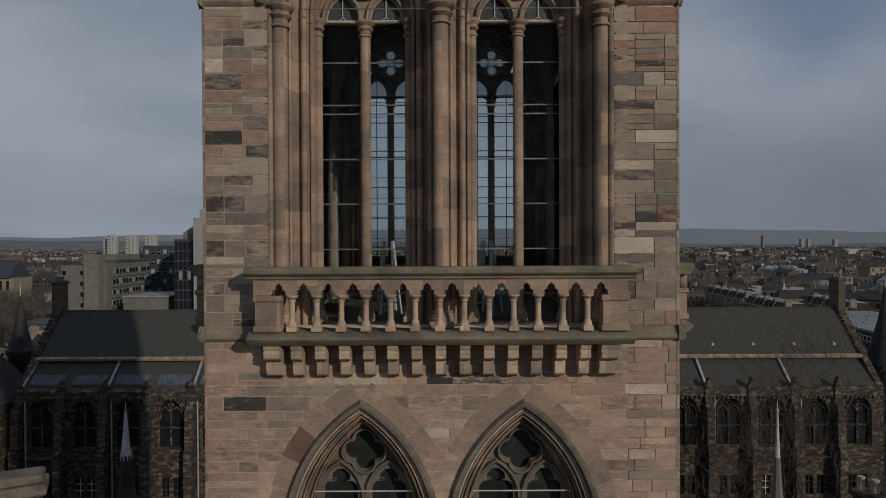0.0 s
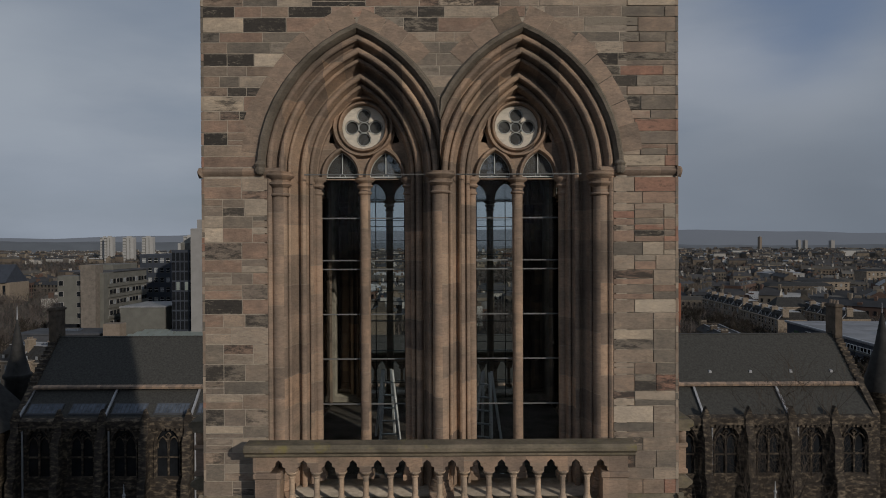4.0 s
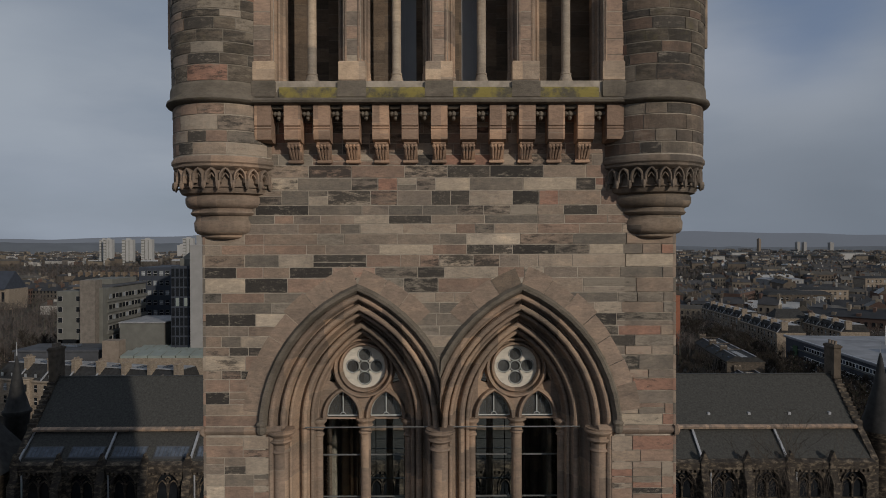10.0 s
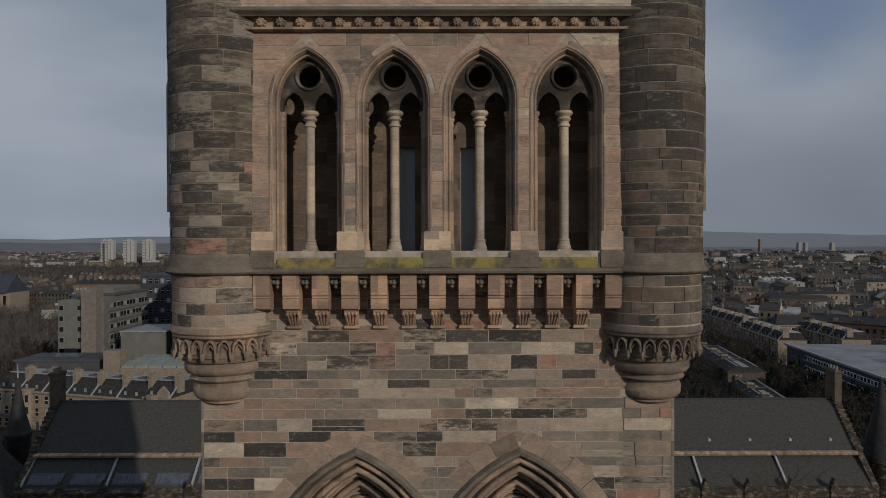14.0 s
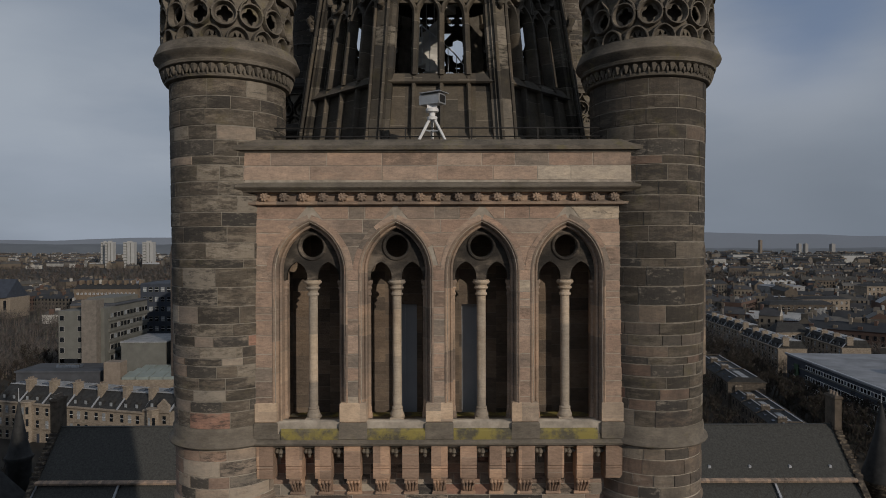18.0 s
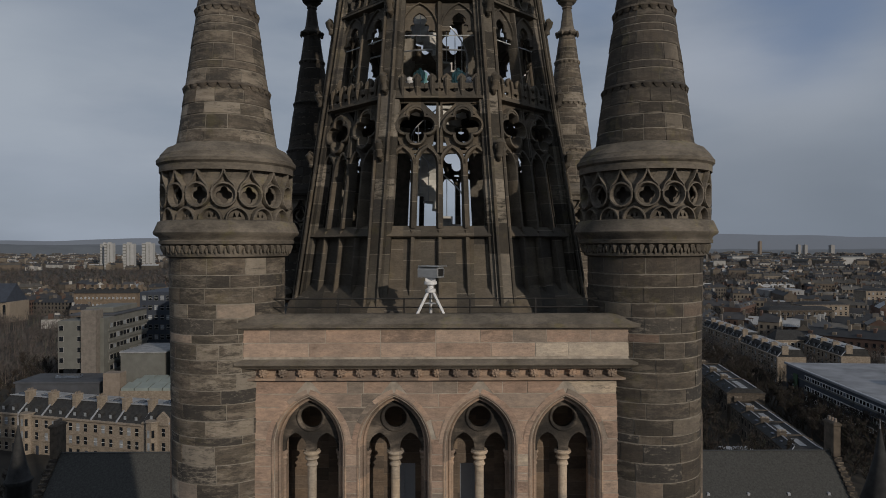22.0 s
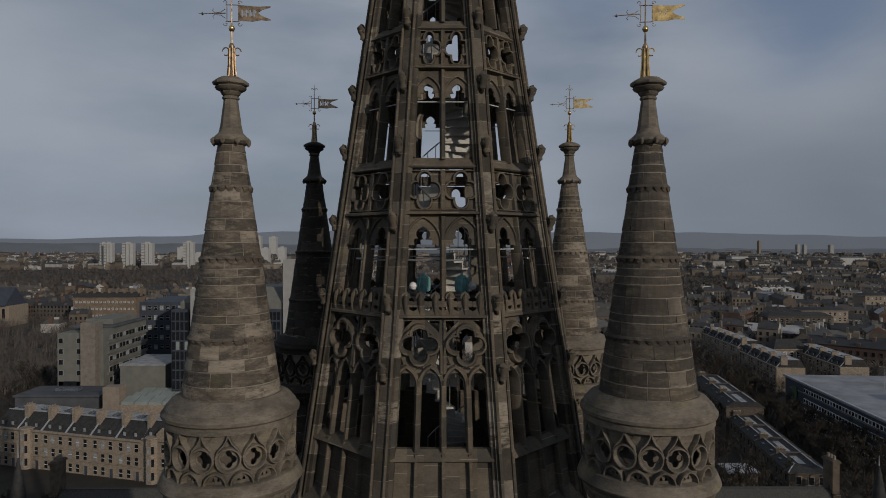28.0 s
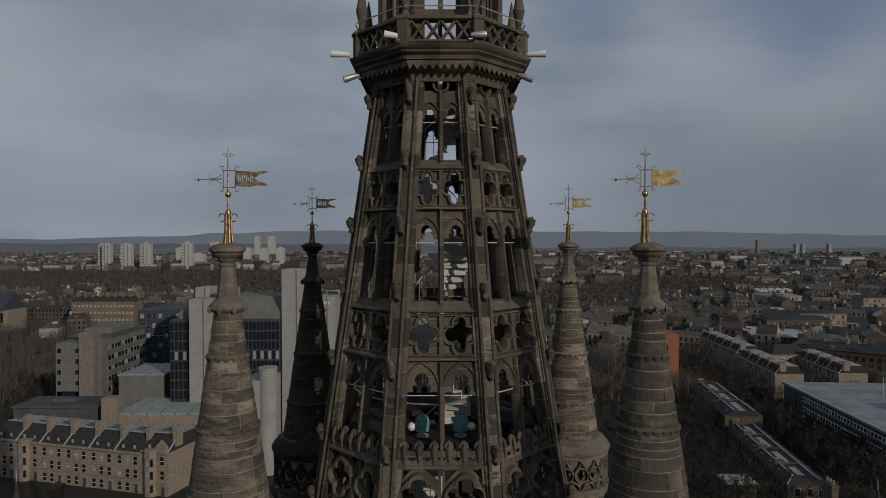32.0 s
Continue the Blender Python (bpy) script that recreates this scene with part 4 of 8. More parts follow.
# folding ladders standing in the belfry
for x, y, a in ((-1.32, -0.6, 12), (1.10, -0.9, -20)):
    ld = thing("step_ladder", "pale aluminium folding step ladder in the dark belfry", "ladder", (CX + x, CY + y, 31.3))
    for sx in (-1, 1):
        part("stile", Geo().tube([(sx * 0.10, -0.06, 1.75), (sx * 0.24, -0.45, 0.0)], 0.045, 4), M_WHITE, ld)
        part("rear_leg", Geo().tube([(sx * 0.10, 0.06, 1.75), (sx * 0.24, 0.45, 0.0)], 0.035, 4), M_WHITE, ld)
    for k in range(5):
        f = 0.15 + 0.17 * k
        part("tread", Geo().box(-0.24 + 0.14 * f, 0.24 - 0.14 * f, -0.45 + 0.39 * f - 0.04, -0.45 + 0.39 * f + 0.04, 1.75 * f, 1.75 * f + 0.03), M_STEEL, ld)
    ld.rotation_euler = (0, 0, radians(a))

# ---- corner turrets ----
TUR = 4.08


def scallop_fringe(r0, r1, z, n=22, drop=0.12):
    """A ring of hanging half-round leaves."""
    g = Geo()
    for j in range(n):
        c, w = 2 * math.pi * j / n, math.pi / n * 0.96
        top = [(r1 * math.cos(c + w * k), r1 * math.sin(c + w * k), z + 0.05) for k in (-1, -0.5, 0, 0.5, 1)]
        low = [((r0 + 0.03) * math.cos(c + w * k), (r0 + 0.03) * math.sin(c + w * k), z - drop * math.sqrt(max(0, 1 - k * k))) for k in (-1, -0.5, 0, 0.5, 1)]
        mid = [((r0 + 0.05) * math.cos(c + w * k), (r0 + 0.05) * math.sin(c + w * k), z) for k in (-1, -0.5, 0, 0.5, 1)]
        g.rings([top, mid, low, [(p[0] * 0.93, p[1] * 0.93, p[2]) for p in low]], closed=False)
    return g


def curved_stone(r0, r1, h, w, depth=0.03, n=6):
    """A stone of a round wall, about z, centred on -y: radii at foot and head, half angle w."""
    rows = []
    for z, rr, inset in ((0, r0, 1), (0.007, r0, 0), (h - 0.007, r1, 0), (h, r1, 1)):
        rows.append([((rr + depth - 0.003 * inset) * math.sin(-w + 2 * w * i / n), -(rr + depth - 0.003 * inset) * math.cos(-w + 2 * w * i / n), z) for i in range(n + 1)])
    inner = [[((rr - 0.02) * math.sin(s * w), -(rr - 0.02) * math.cos(s * w), z) for s in (-1, 1)] for z, rr in ((0, r0), (h, r1))]
    g = Geo()
    k = n + 1
    for row in rows:
        g.v += row
    for i in range(3):
        for j in range(n):
            g.f.append((i * k + j, i * k + j + 1, (i + 1) * k + j + 1, (i + 1) * k + j))
    b = len(g.v)
    g.v += inner[0] + inner[1]
    g.f += [(b, b + 1, *range(n, -1, -1)), (b + 3, b + 2, *[3 * k + j for j in range(n + 1)])]
    g.f += [(b, 0, k, 2 * k, 3 * k, b + 2), (b + 1, b + 3, 3 * k + n, 2 * k + n, k + n, n)]
    return g


def cone_r(z):
    return 0.925 + (0.245 - 0.925) * (z - 52.25) / (57.05 - 52.25)


def make_turret(name):
    t = thing(name, "round sandstone corner turret with pierced gallery and conical stone spirelet", "turret", (0, 0, 0), "corner turrets of the tower")
    corb = Geo().lathe(0, 0, [(0.08, 41.06), (0.46, 41.10), (0.50, 41.13), (0.50, 41.17), (0.58, 41.20), (0.62, 41.26), (0.63, 41.40), (0.60, 41.46), (0.60, 41.52), (0.66, 41.54), (0.69, 41.58), (0.66, 41.62), (0.66, 41.66),
                              (0.74, 41.69), (0.78, 41.76), (0.78, 41.86), (0.75, 41.90), (0.84, 41.93), (0.87, 41.98), (0.88, 42.02), (0.92, 42.03), (0.86, 42.06), (0.86, 42.33), (0.95, 42.37), (0.99, 42.40), (0.99, 42.44), (1.02, 42.47), (1.02, 42.53), (0.97, 42.60)], 48)
    part("corbelled_base", corb, M_TRIM, t, "ringed corbel base")
    for j in range(24):
        a = 2 * math.pi * (j + 0.5) / 24
        ar = Geo()
        to = lambda u, v, d, a=a: Vector(((0.95 + d) * math.cos(a + u / 0.95), (0.95 + d) * math.sin(a + u / 0.95), v))
        ar.bar(pointed(0, 42.20, 0.095, 0.08, 5, 42.10), 0.055, 0.03, -0.08, to)
        ar.bar([(-0.06, 42.19), (-0.03, 42.24), (0.0, 42.27), (0.03, 42.24), (0.06, 42.19)], 0.03, 0.0, -0.07, to)
        ar.lathe(*(0.975 * math.cos(a + math.pi / 24), 0.975 * math.sin(a + math.pi / 24)), [(0.015, 41.99), (0.04, 42.03), (0.045, 42.08), (0.03, 42.14)], 6)
        part("blind_arch", ar, M_TRIM, t)
    part("lower_drum", Geo().lathe(0, 0, [(0.982, 42.58), (0.982, 43.56)], 64), M_MORTAR, t)
    part("drum_ring", Geo().lathe(0, 0, [(0.98, 43.51), (1.03, 43.53), (1.09, 43.55), (1.11, 43.58), (1.10, 43.62), (1.055, 43.66), (1.04, 43.70), (1.035, 43.84), (1.01, 43.90)], 48), M_TRIM_GREY, t)
    part("shaft", Geo().lathe(0, 0, [(1.002, 43.85), (1.066, 50.25)], 64), M_MORTAR_DARK, t)
    part("neck_moulding", Geo().lathe(0, 0, [(1.08, 50.16), (1.14, 50.19), (1.15, 50.23), (1.12, 50.26), (1.14, 50.38), (1.24, 50.42), (1.25, 50.47), (1.23, 50.49), (1.25, 50.54), (1.33, 50.59), (1.345, 50.63), (1.29, 50.76), (1.26, 50.83), (1.2, 50.85)], 48), M_GALLERY, t)
    dent = Geo()
    for j in range(46):
        a = 2 * math.pi * j / 46
        dent.lathe(1.165 * math.cos(a), 1.165 * math.sin(a), [(0.01, 50.25), (0.03, 50.28), (0.055, 50.35), (0.06, 50.38), (0.02, 50.41)], 5)
        a += math.pi / 46
        dent.lathe(1.16 * math.cos(a), 1.16 * math.sin(a), [(0.008, 50.22), (0.022, 50.26), (0.028, 50.31), (0.01, 50.34)], 5)
    part("leaf_band", dent, M_GALLERY, t, "carved leaf band")
    # narrow hooded niches on the flanks
    for side in (-82, 82):
        face = lambda u, v, d: Vector(((1.03 - d) * math.sin(u / 1.03), -(1.03 - d) * math.cos(u / 1.03), v))
        ni = Geo().bar(pointed(0, 47.0, 0.16, 0.12, 6, 44.7), 0.10, -0.06, 0.05, face)
        nm = part("niche_hood", ni, M_TRIM, t, "narrow hooded lancet niche", pose(0, 0, 0, 0, 0, side))
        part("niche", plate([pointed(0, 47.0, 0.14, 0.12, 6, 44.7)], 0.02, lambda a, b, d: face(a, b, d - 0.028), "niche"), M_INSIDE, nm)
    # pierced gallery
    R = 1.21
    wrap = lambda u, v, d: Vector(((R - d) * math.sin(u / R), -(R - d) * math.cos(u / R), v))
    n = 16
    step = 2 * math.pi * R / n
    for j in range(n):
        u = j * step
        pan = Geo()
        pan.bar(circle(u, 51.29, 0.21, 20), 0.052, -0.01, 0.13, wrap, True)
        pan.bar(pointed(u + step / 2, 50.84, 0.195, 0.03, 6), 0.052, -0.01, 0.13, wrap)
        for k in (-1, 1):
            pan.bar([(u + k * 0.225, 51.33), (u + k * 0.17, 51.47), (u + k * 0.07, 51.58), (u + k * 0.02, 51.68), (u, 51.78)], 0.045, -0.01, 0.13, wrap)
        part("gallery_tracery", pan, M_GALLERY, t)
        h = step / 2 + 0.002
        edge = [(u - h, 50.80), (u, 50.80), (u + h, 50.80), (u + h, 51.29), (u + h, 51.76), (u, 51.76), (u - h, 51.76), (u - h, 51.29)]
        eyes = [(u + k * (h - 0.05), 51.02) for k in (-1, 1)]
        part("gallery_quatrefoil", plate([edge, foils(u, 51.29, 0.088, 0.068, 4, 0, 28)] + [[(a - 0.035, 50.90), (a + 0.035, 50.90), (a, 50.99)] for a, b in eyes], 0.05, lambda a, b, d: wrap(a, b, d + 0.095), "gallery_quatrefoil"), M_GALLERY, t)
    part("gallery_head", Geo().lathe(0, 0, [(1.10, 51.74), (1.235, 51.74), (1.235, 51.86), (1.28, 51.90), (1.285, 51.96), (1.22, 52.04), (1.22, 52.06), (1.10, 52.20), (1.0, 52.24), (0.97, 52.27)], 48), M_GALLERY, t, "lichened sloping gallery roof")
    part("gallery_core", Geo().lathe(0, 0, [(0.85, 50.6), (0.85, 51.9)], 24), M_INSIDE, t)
    # conical spirelet
    part("spirelet_core", Geo().lathe(0, 0, [(cone_r(52.22) - 0.003, 52.22), (0.242, 57.06)], 64), M_MORTAR_DARK, t)
    for z in (53.35, 54.85, 56.2):
        part("leaf_fringe", scallop_fringe(cone_r(z), cone_r(z + 0.05) + 0.02, z, 26 if z < 54 else 22 if z < 55.5 else 16, 0.085), M_GREY, t, "scalloped stone fringe")
    part("neck", Geo().lathe(0, 0, [(0.26, 57.02), (0.33, 57.05), (0.37, 57.10), (0.36, 57.15), (0.30, 57.20), (0.23, 57.27), (0.20, 57.40), (0.135, 57.90), (0.16, 57.92), (0.16, 57.96), (0.13, 57.98)], 8, turn=math.pi / 8), M_GALLERY, t)
    for j in range(8):
        a = 2 * math.pi * j / 8
        part("neck_leaf", Geo().lathe(0.35 * math.cos(a), 0.35 * math.sin(a), [(0.01, 57.02), (0.05, 57.07), (0.05, 57.12), (0.01, 57.16)], 6), M_GALLERY, t)
    part("cap", Geo().lathe(0, 0, [(0.13, 57.97), (0.17, 58.0), (0.20, 58.06), (0.27, 58.09), (0.30, 58.14), (0.28, 58.16), (0.335, 58.19), (0.345, 58.22), (0.335, 58.25), (0.28, 58.29), (0.20, 58.33), (0.1, 58.35)], 8, turn=math.pi / 8), M_GALLERY, t, "octagonal stone cap")
    return t


def stones_round(parent, z0, z1, r_of, seed, material, mean=0.27, arc=(-1.75, 1.75), per=0.62, mixed=None):
    """Courses of stones round the half of a round wall that is seen."""
    rnd = random.Random(seed)
    cache = {}
    z = z0
    while z < z1 - 0.08:
        h = min(round(mean * rnd.choice((0.62, 0.9, 1.0, 1.15, 1.35)), 3), z1 - z)
        if z1 - z - h < 0.12:
            h = z1 - z
        ra, rb = r_of(z), r_of(z + h)
        a = arc[0] + rnd.uniform(-0.5, 0) * per / ra
        while a < arc[1]:
            w = rnd.choice((0.6, 0.8, 1.0, 1.25)) * per / 2 / ra
            tone = material
            if mixed:
                tone = rnd.choices((material, M_WARM, M_DARK), mixed)[0]
            key = (round(z, 3), round(w, 3), tone.name)
            if key not in cache:
                cache[key] = curved_stone(ra, rb, h - 0.017, w - 0.0075 / ra, rnd.choice((0.004, 0.007, 0.011))).mesh("stone")
            part("stone", cache[key], tone, parent, "", pose(0, 0, z + 0.0085, 0, 0, math.degrees(a + w)))
            a += 2 * w
        z += h


def make_vane(name, style, leaf, iron):
    v = thing(name, "gilded swallow-tailed banner weather vane on a stone finial", "weather vane", (0, 0, 0), "weather vanes on the turrets")
    for j in range(6):
        a = 2 * math.pi * j / 6
        part("socket_rod", Geo().tube([(0.085 * math.cos(a), 0.085 * math.sin(a), 58.33), (0.06 * math.cos(a), 0.06 * math.sin(a), 58.6), (0.055 * math.cos(a), 0.055 * math.sin(a), 58.9)], 0.018, 6), leaf, v)
    part("socket", Geo().lathe(0, 0, [(0.07, 58.33), (0.05, 58.40), (0.045, 58.85), (0.06, 58.94), (0.03, 59.0)], 10), M_BRONZE, v, "gilded socket")
    for s in (-1, 1):
        sc = [(s * (0.11 + 0.065 * math.cos(t)), 0, 58.84 + 0.075 * math.sin(t)) for t in [k * math.pi / 6 for k in range(11)]]
        part("socket_scroll", Geo().tube(sc, 0.013, 5), leaf, v)
    part("spindle", Geo().tube([(0, 0, 58.9), (0, 0, 60.18)], [0.022, 0.008], 6), iron, v)
    part("ball", Geo().lathe(0, 0, [(0.01, 59.22), (0.045, 59.24), (0.062, 59.285), (0.045, 59.33), (0.01, 59.35)], 10), M_GOLD, v)
    fr = Geo()
    for x in (-0.09, 0.0, 0.13):
        fr.tube([(x, 0, 59.42), (x, 0, 59.74)], 0.008, 5)
    for z in (59.42, 59.74):
        fr.tube([(-0.11, 0, z), (0.15, 0, z)], 0.009, 5)
    part("frame", fr, iron, v)
    for x, z, dz in ((-0.11, 59.42, -1), (0.15, 59.42, -1), (-0.11, 59.74, 1), (0.15, 59.74, 1), (-0.05, 59.98, 1), (0.05, 59.98, 1)):
        spi = [(x + (0.05 - 0.006 * k) * math.cos(k * 0.75) * (1 if x > 0 else -1), 0, z + dz * (0.045 + (0.05 - 0.006 * k) * math.sin(k * 0.75))) for k in range(8)]
        part("scroll", Geo().tube(spi, 0.007, 5), iron, v)
    arrow = Geo().tube([(-0.11, 0, 59.58), (-0.62, 0, 59.56)], [0.012, 0.006], 5)
    arrow.lathe(-0.55, 0, [(0.005, 59.53), (0.03, 59.555), (0.005, 59.59)], 8)
    arrow.tube([(-0.12, 0, 59.66), (-0.2, 0, 59.60), (-0.32, 0, 59.58), (-0.36, 0, 59.63), (-0.33, 0, 59.66)], 0.007, 5).tube([(-0.12, 0, 59.48), (-0.2, 0, 59.54), (-0.32, 0, 59.55), (-0.36, 0, 59.50), (-0.33, 0, 59.47)], 0.007, 5)
    part("pointer", arrow, iron, v)
    ban = [(0.14, 59.44), (0.40, 59.43), (0.55, 59.46), (0.74, 59.45), (0.74, 59.48), (0.56, 59.55), (0.50, 59.60), (0.58, 59.66), (0.74, 59.71), (0.74, 59.735), (0.50, 59.72), (0.14, 59.74)]
    cut = []
    if style:
        for k in range(4):
            u = 0.19 + 0.075 * k
            cut += [[(u, 59.52), (u + 0.02, 59.52), (u + 0.02, 59.66), (u, 59.66)], [(u + 0.034, 59.54 + 0.05 * (k % 2)), (u + 0.055, 59.54 + 0.05 * (k % 2)), (u + 0.055, 59.61 + 0.03 * (k % 2)), (u + 0.034, 59.61 + 0.03 * (k % 2))]]
    else:
        cut += [circle(0.28, 59.60, 0.02, 8), circle(0.36, 59.57, 0.018, 8), circle(0.40, 59.63, 0.016, 8)]
    part("banner", plate([ban] + cut, 0.012, lambda a, b, d: Vector((a, d - 0.006, b)), "banner"), leaf, v, "pierced swallow-tailed gilt banner")
    return v


turret = make_turret("corner_turret")
stones_round(turret, 42.60, 43.51, lambda z: 0.985, 3, M_WARM, 0.24, (-1.75, 1.75), 0.62, (0.85, 0.05, 0.10))
shaft_r = lambda z: 1.005 + 0.063 * (z - 43.9) / 6.35
stones_round(turret, 43.90, 46.10, shaft_r, 5, M_GREY, 0.22, (-1.75, 1.75), 0.60, (0.42, 0.50, 0.08))
stones_round(turret, 46.10, 50.18, shaft_r, 6, M_GREY, 0.255, (-1.75, 1.75), 0.68, (0.86, 0.05, 0.09))
stones_round(turret, 52.27, 57.02, cone_r, 7, M_GREY, 0.24, (-1.75, 1.75), 0.66)
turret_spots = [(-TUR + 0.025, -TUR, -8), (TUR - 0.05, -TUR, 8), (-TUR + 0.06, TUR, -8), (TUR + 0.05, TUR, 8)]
for i, (x, y, a) in enumerate(turret_spots):
    m = pose(CX + x, CY + y, 0, 0, 0, a)
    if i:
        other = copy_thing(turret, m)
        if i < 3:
            # front right turret in sootier stone, rear left one in near-black stone and mortar
            darker_stone = {M_GREY: M_GREY_SOOT, M_WARM: M_WARM_SOOT, M_TRIM: M_TRIM_SOOT} if i == 1 else {M_GREY: M_NEAR_BLACK, M_GALLERY: M_NEAR_BLACK, M_MORTAR_DARK: M_LANDING, M_WARM: M_GREY_SOOT, M_DARK: M_NEAR_BLACK}
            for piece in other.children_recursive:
                if piece.data and piece.data.materials and piece.data.materials[0] in darker_stone:
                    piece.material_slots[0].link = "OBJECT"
                    piece.material_slots[0].material = darker_stone[piece.data.materials[0]]
    else:
        turret.matrix_basis = m
for i, (x, y, a) in enumerate(turret_spots):
    vane = make_vane("weather_vane", (1, 0, 1, 2)[i], (M_BRONZE, M_GOLD, M_BRONZE, M_GOLD)[i], M_BRONZE)
    vane.matrix_basis = pose(CX + x + (0.02, -0.06, 0.0, 0.0)[i], CY + y, 0, 0, 0, (4, -6, 5, -3)[i])

# ---- the openwork spire ----
T8 = math.tan(math.pi / 8)


def ap(z):
    """From the axis to the faces of the tapering octagon."""
    return 3.25 - 0.141 * (z - 50.0)


def half(z):
    return ap(z) * T8


def on_spire(u, v, d):
    return Vector((u, -(ap(v) - d), v))


EIGHTHS = [pose(0, 0, 0, 0, 0, 45 * k) for k in range(8)]
spire = thing("openwork_spire", "sooty octagonal openwork stone spire with tracery and crocketed ribs", "spire", (CX + 0.05, CY, 0))
spire_meshes = []


def face_u(f, z):
    """A fraction of the clear half width between the ribs."""
    return f * (half(z) - 0.17)


def lane(f, z0, z1, n=5):
    return [(face_u(f, z0 + (z1 - z0) * i / n), z0 + (z1 - z0) * i / n) for i in range(n + 1)]


def face_bar(name, paths, w, d0, d1, label="", closed=False):
    g = Geo()
    for p in paths:
        g.bar(p, w, d0, d1, on_spire, closed)
    spire_meshes.append((name, g, M_SPIRE, label))


def cross(z, w, d0, d1, name="transom", drop=0.0):
    h = half(z) - 0.10
    g = Geo()
    g.bar([(-h, z), (0, z), (h, z)], w, d0, d1, on_spire)
    spire_meshes.append((name, g, M_SPIRE, ""))


def sill(z, name="sloping_sill"):
    h = half(z) - 0.12
    spire_meshes.append((name, Geo().rings([[(x, -(ap(z) + 0.02), z - 0.20), (x, -(ap(z) + 0.06), z - 0.17), (x, -(ap(z) - 0.12), z + 0.04), (x, -(ap(z) - 0.26), z + 0.04), (x, -(ap(z) - 0.26), z - 0.20)] for x in (-h, h)], caps=True), M_SPIRE, "weathered sloping sill"))


# panelled foot
spire_meshes.append(("panel_wall", plate([[(-half(48.7) - 0.02, 48.7), (half(48.7) + 0.02, 48.7), (half(50.7), 50.7), (-half(50.7), 50.7)]], 0.30, lambda u, v, d: on_spire(u, v, d + 0.12), "panel_wall"), M_SPIRE, "panelled stone foot of the spire"))
for f in (-0.5, 0.0, 0.5):
    face_bar("panel_rib", [lane(f, 49.3, 50.7)], 0.11, 0.0, 0.14)
foot = Geo().rings([[(x, -(ap(z) + o), z) for x in (-(ap(z) + o) * T8, (ap(z) + o) * T8)] for z, o in ((48.6, 0.20), (49.05, 0.17), (49.50, -0.11))], closed=False)
spire_meshes.append(("foot_weathering", foot, M_SPIRE, "mossy sloping foot"))
sill(50.75)
# four lights under two quatrefoils
for f in (-0.5, 0.0, 0.5):
    face_bar("mullion", [lane(f, 50.75, 52.25)], 0.15, 0.02, 0.26)
q = face_u(0.25, 52.2)
face_bar("light_head", [pointed(face_u(c, 52.2), 52.10, q * 0.95, q * 0.7, 6) for c in (-0.75, -0.25, 0.25, 0.75)], 0.11, 0.02, 0.22)
for c in (-0.5, 0.5):
    u = face_u(c, 52.95)
    face_bar("quatrefoil", [foils(u, 52.95, 0.225, 0.195, 4, 0, 48)], 0.10, -0.02, 0.22, closed=True)
    face_bar("arch_bar", [pointed(u, 52.75, 0.47, 0.12, 8, 52.35)], 0.10, 0.0, 0.22)
    solid = [(u - 0.50, 52.35), (u + 0.50, 52.35), (u + 0.48, 53.52), (u - 0.48, 53.52)]
    tri = [[(u - 0.10, 52.42), (u + 0.10, 52.42), (u, 52.55)], [(u - 0.46, 52.5), (u - 0.34, 52.52), (u - 0.42, 52.75)], [(u + 0.46, 52.5), (u + 0.34, 52.52), (u + 0.42, 52.75)], [(u - 0.44, 53.45), (u - 0.15, 53.46), (u - 0.42, 53.2)], [(u + 0.44, 53.45), (u + 0.15, 53.46), (u + 0.42, 53.2)]]
    spire_meshes.append(("tracery_panel", plate([solid, foils(u, 52.95, 0.215, 0.160, 4, 0, 56)] + tri, 0.12, lambda a, b, d: on_spire(a, b, d + 0.10), "tracery_panel"), M_SPIRE, "pierced quatrefoil panel"))
cross(53.56, 0.12, -0.06, 0.24, "string_course")
for k in range(6):
    u = -0.80 + 0.32 * k
    side = [(0.112, 53.56), (0.112, 53.67), (0.055, 53.71), (0.05, 53.76), (0.10, 53.755), (0.122, 53.81), (0.105, 53.88), (0.06, 53.88), (0.045, 53.92), (0.075, 53.96), (0.06, 54.03)]
    leaf = [(u + 1.42 * x, z) for x, z in side] + [(u, 54.10)] + [(u - 1.42 * x, z) for x, z in side[::-1]]
    spire_meshes.append(("cresting_leaf", plate([leaf], 0.09, lambda a, b, d: on_spire(a, b, d - 0.02), "cresting_leaf"), M_SPIRE, "carved cresting leaf"))
    vein = Geo().tube([on_spire(u, z, d) for z, d in ((53.60, -0.01), (53.72, -0.045), (53.86, -0.06), (53.98, -0.05), (54.06, -0.01))], [0.02, 0.03, 0.045, 0.045, 0.015], 6)
    spire_meshes.append(("cresting_boss", vein, M_SPIRE, ""))


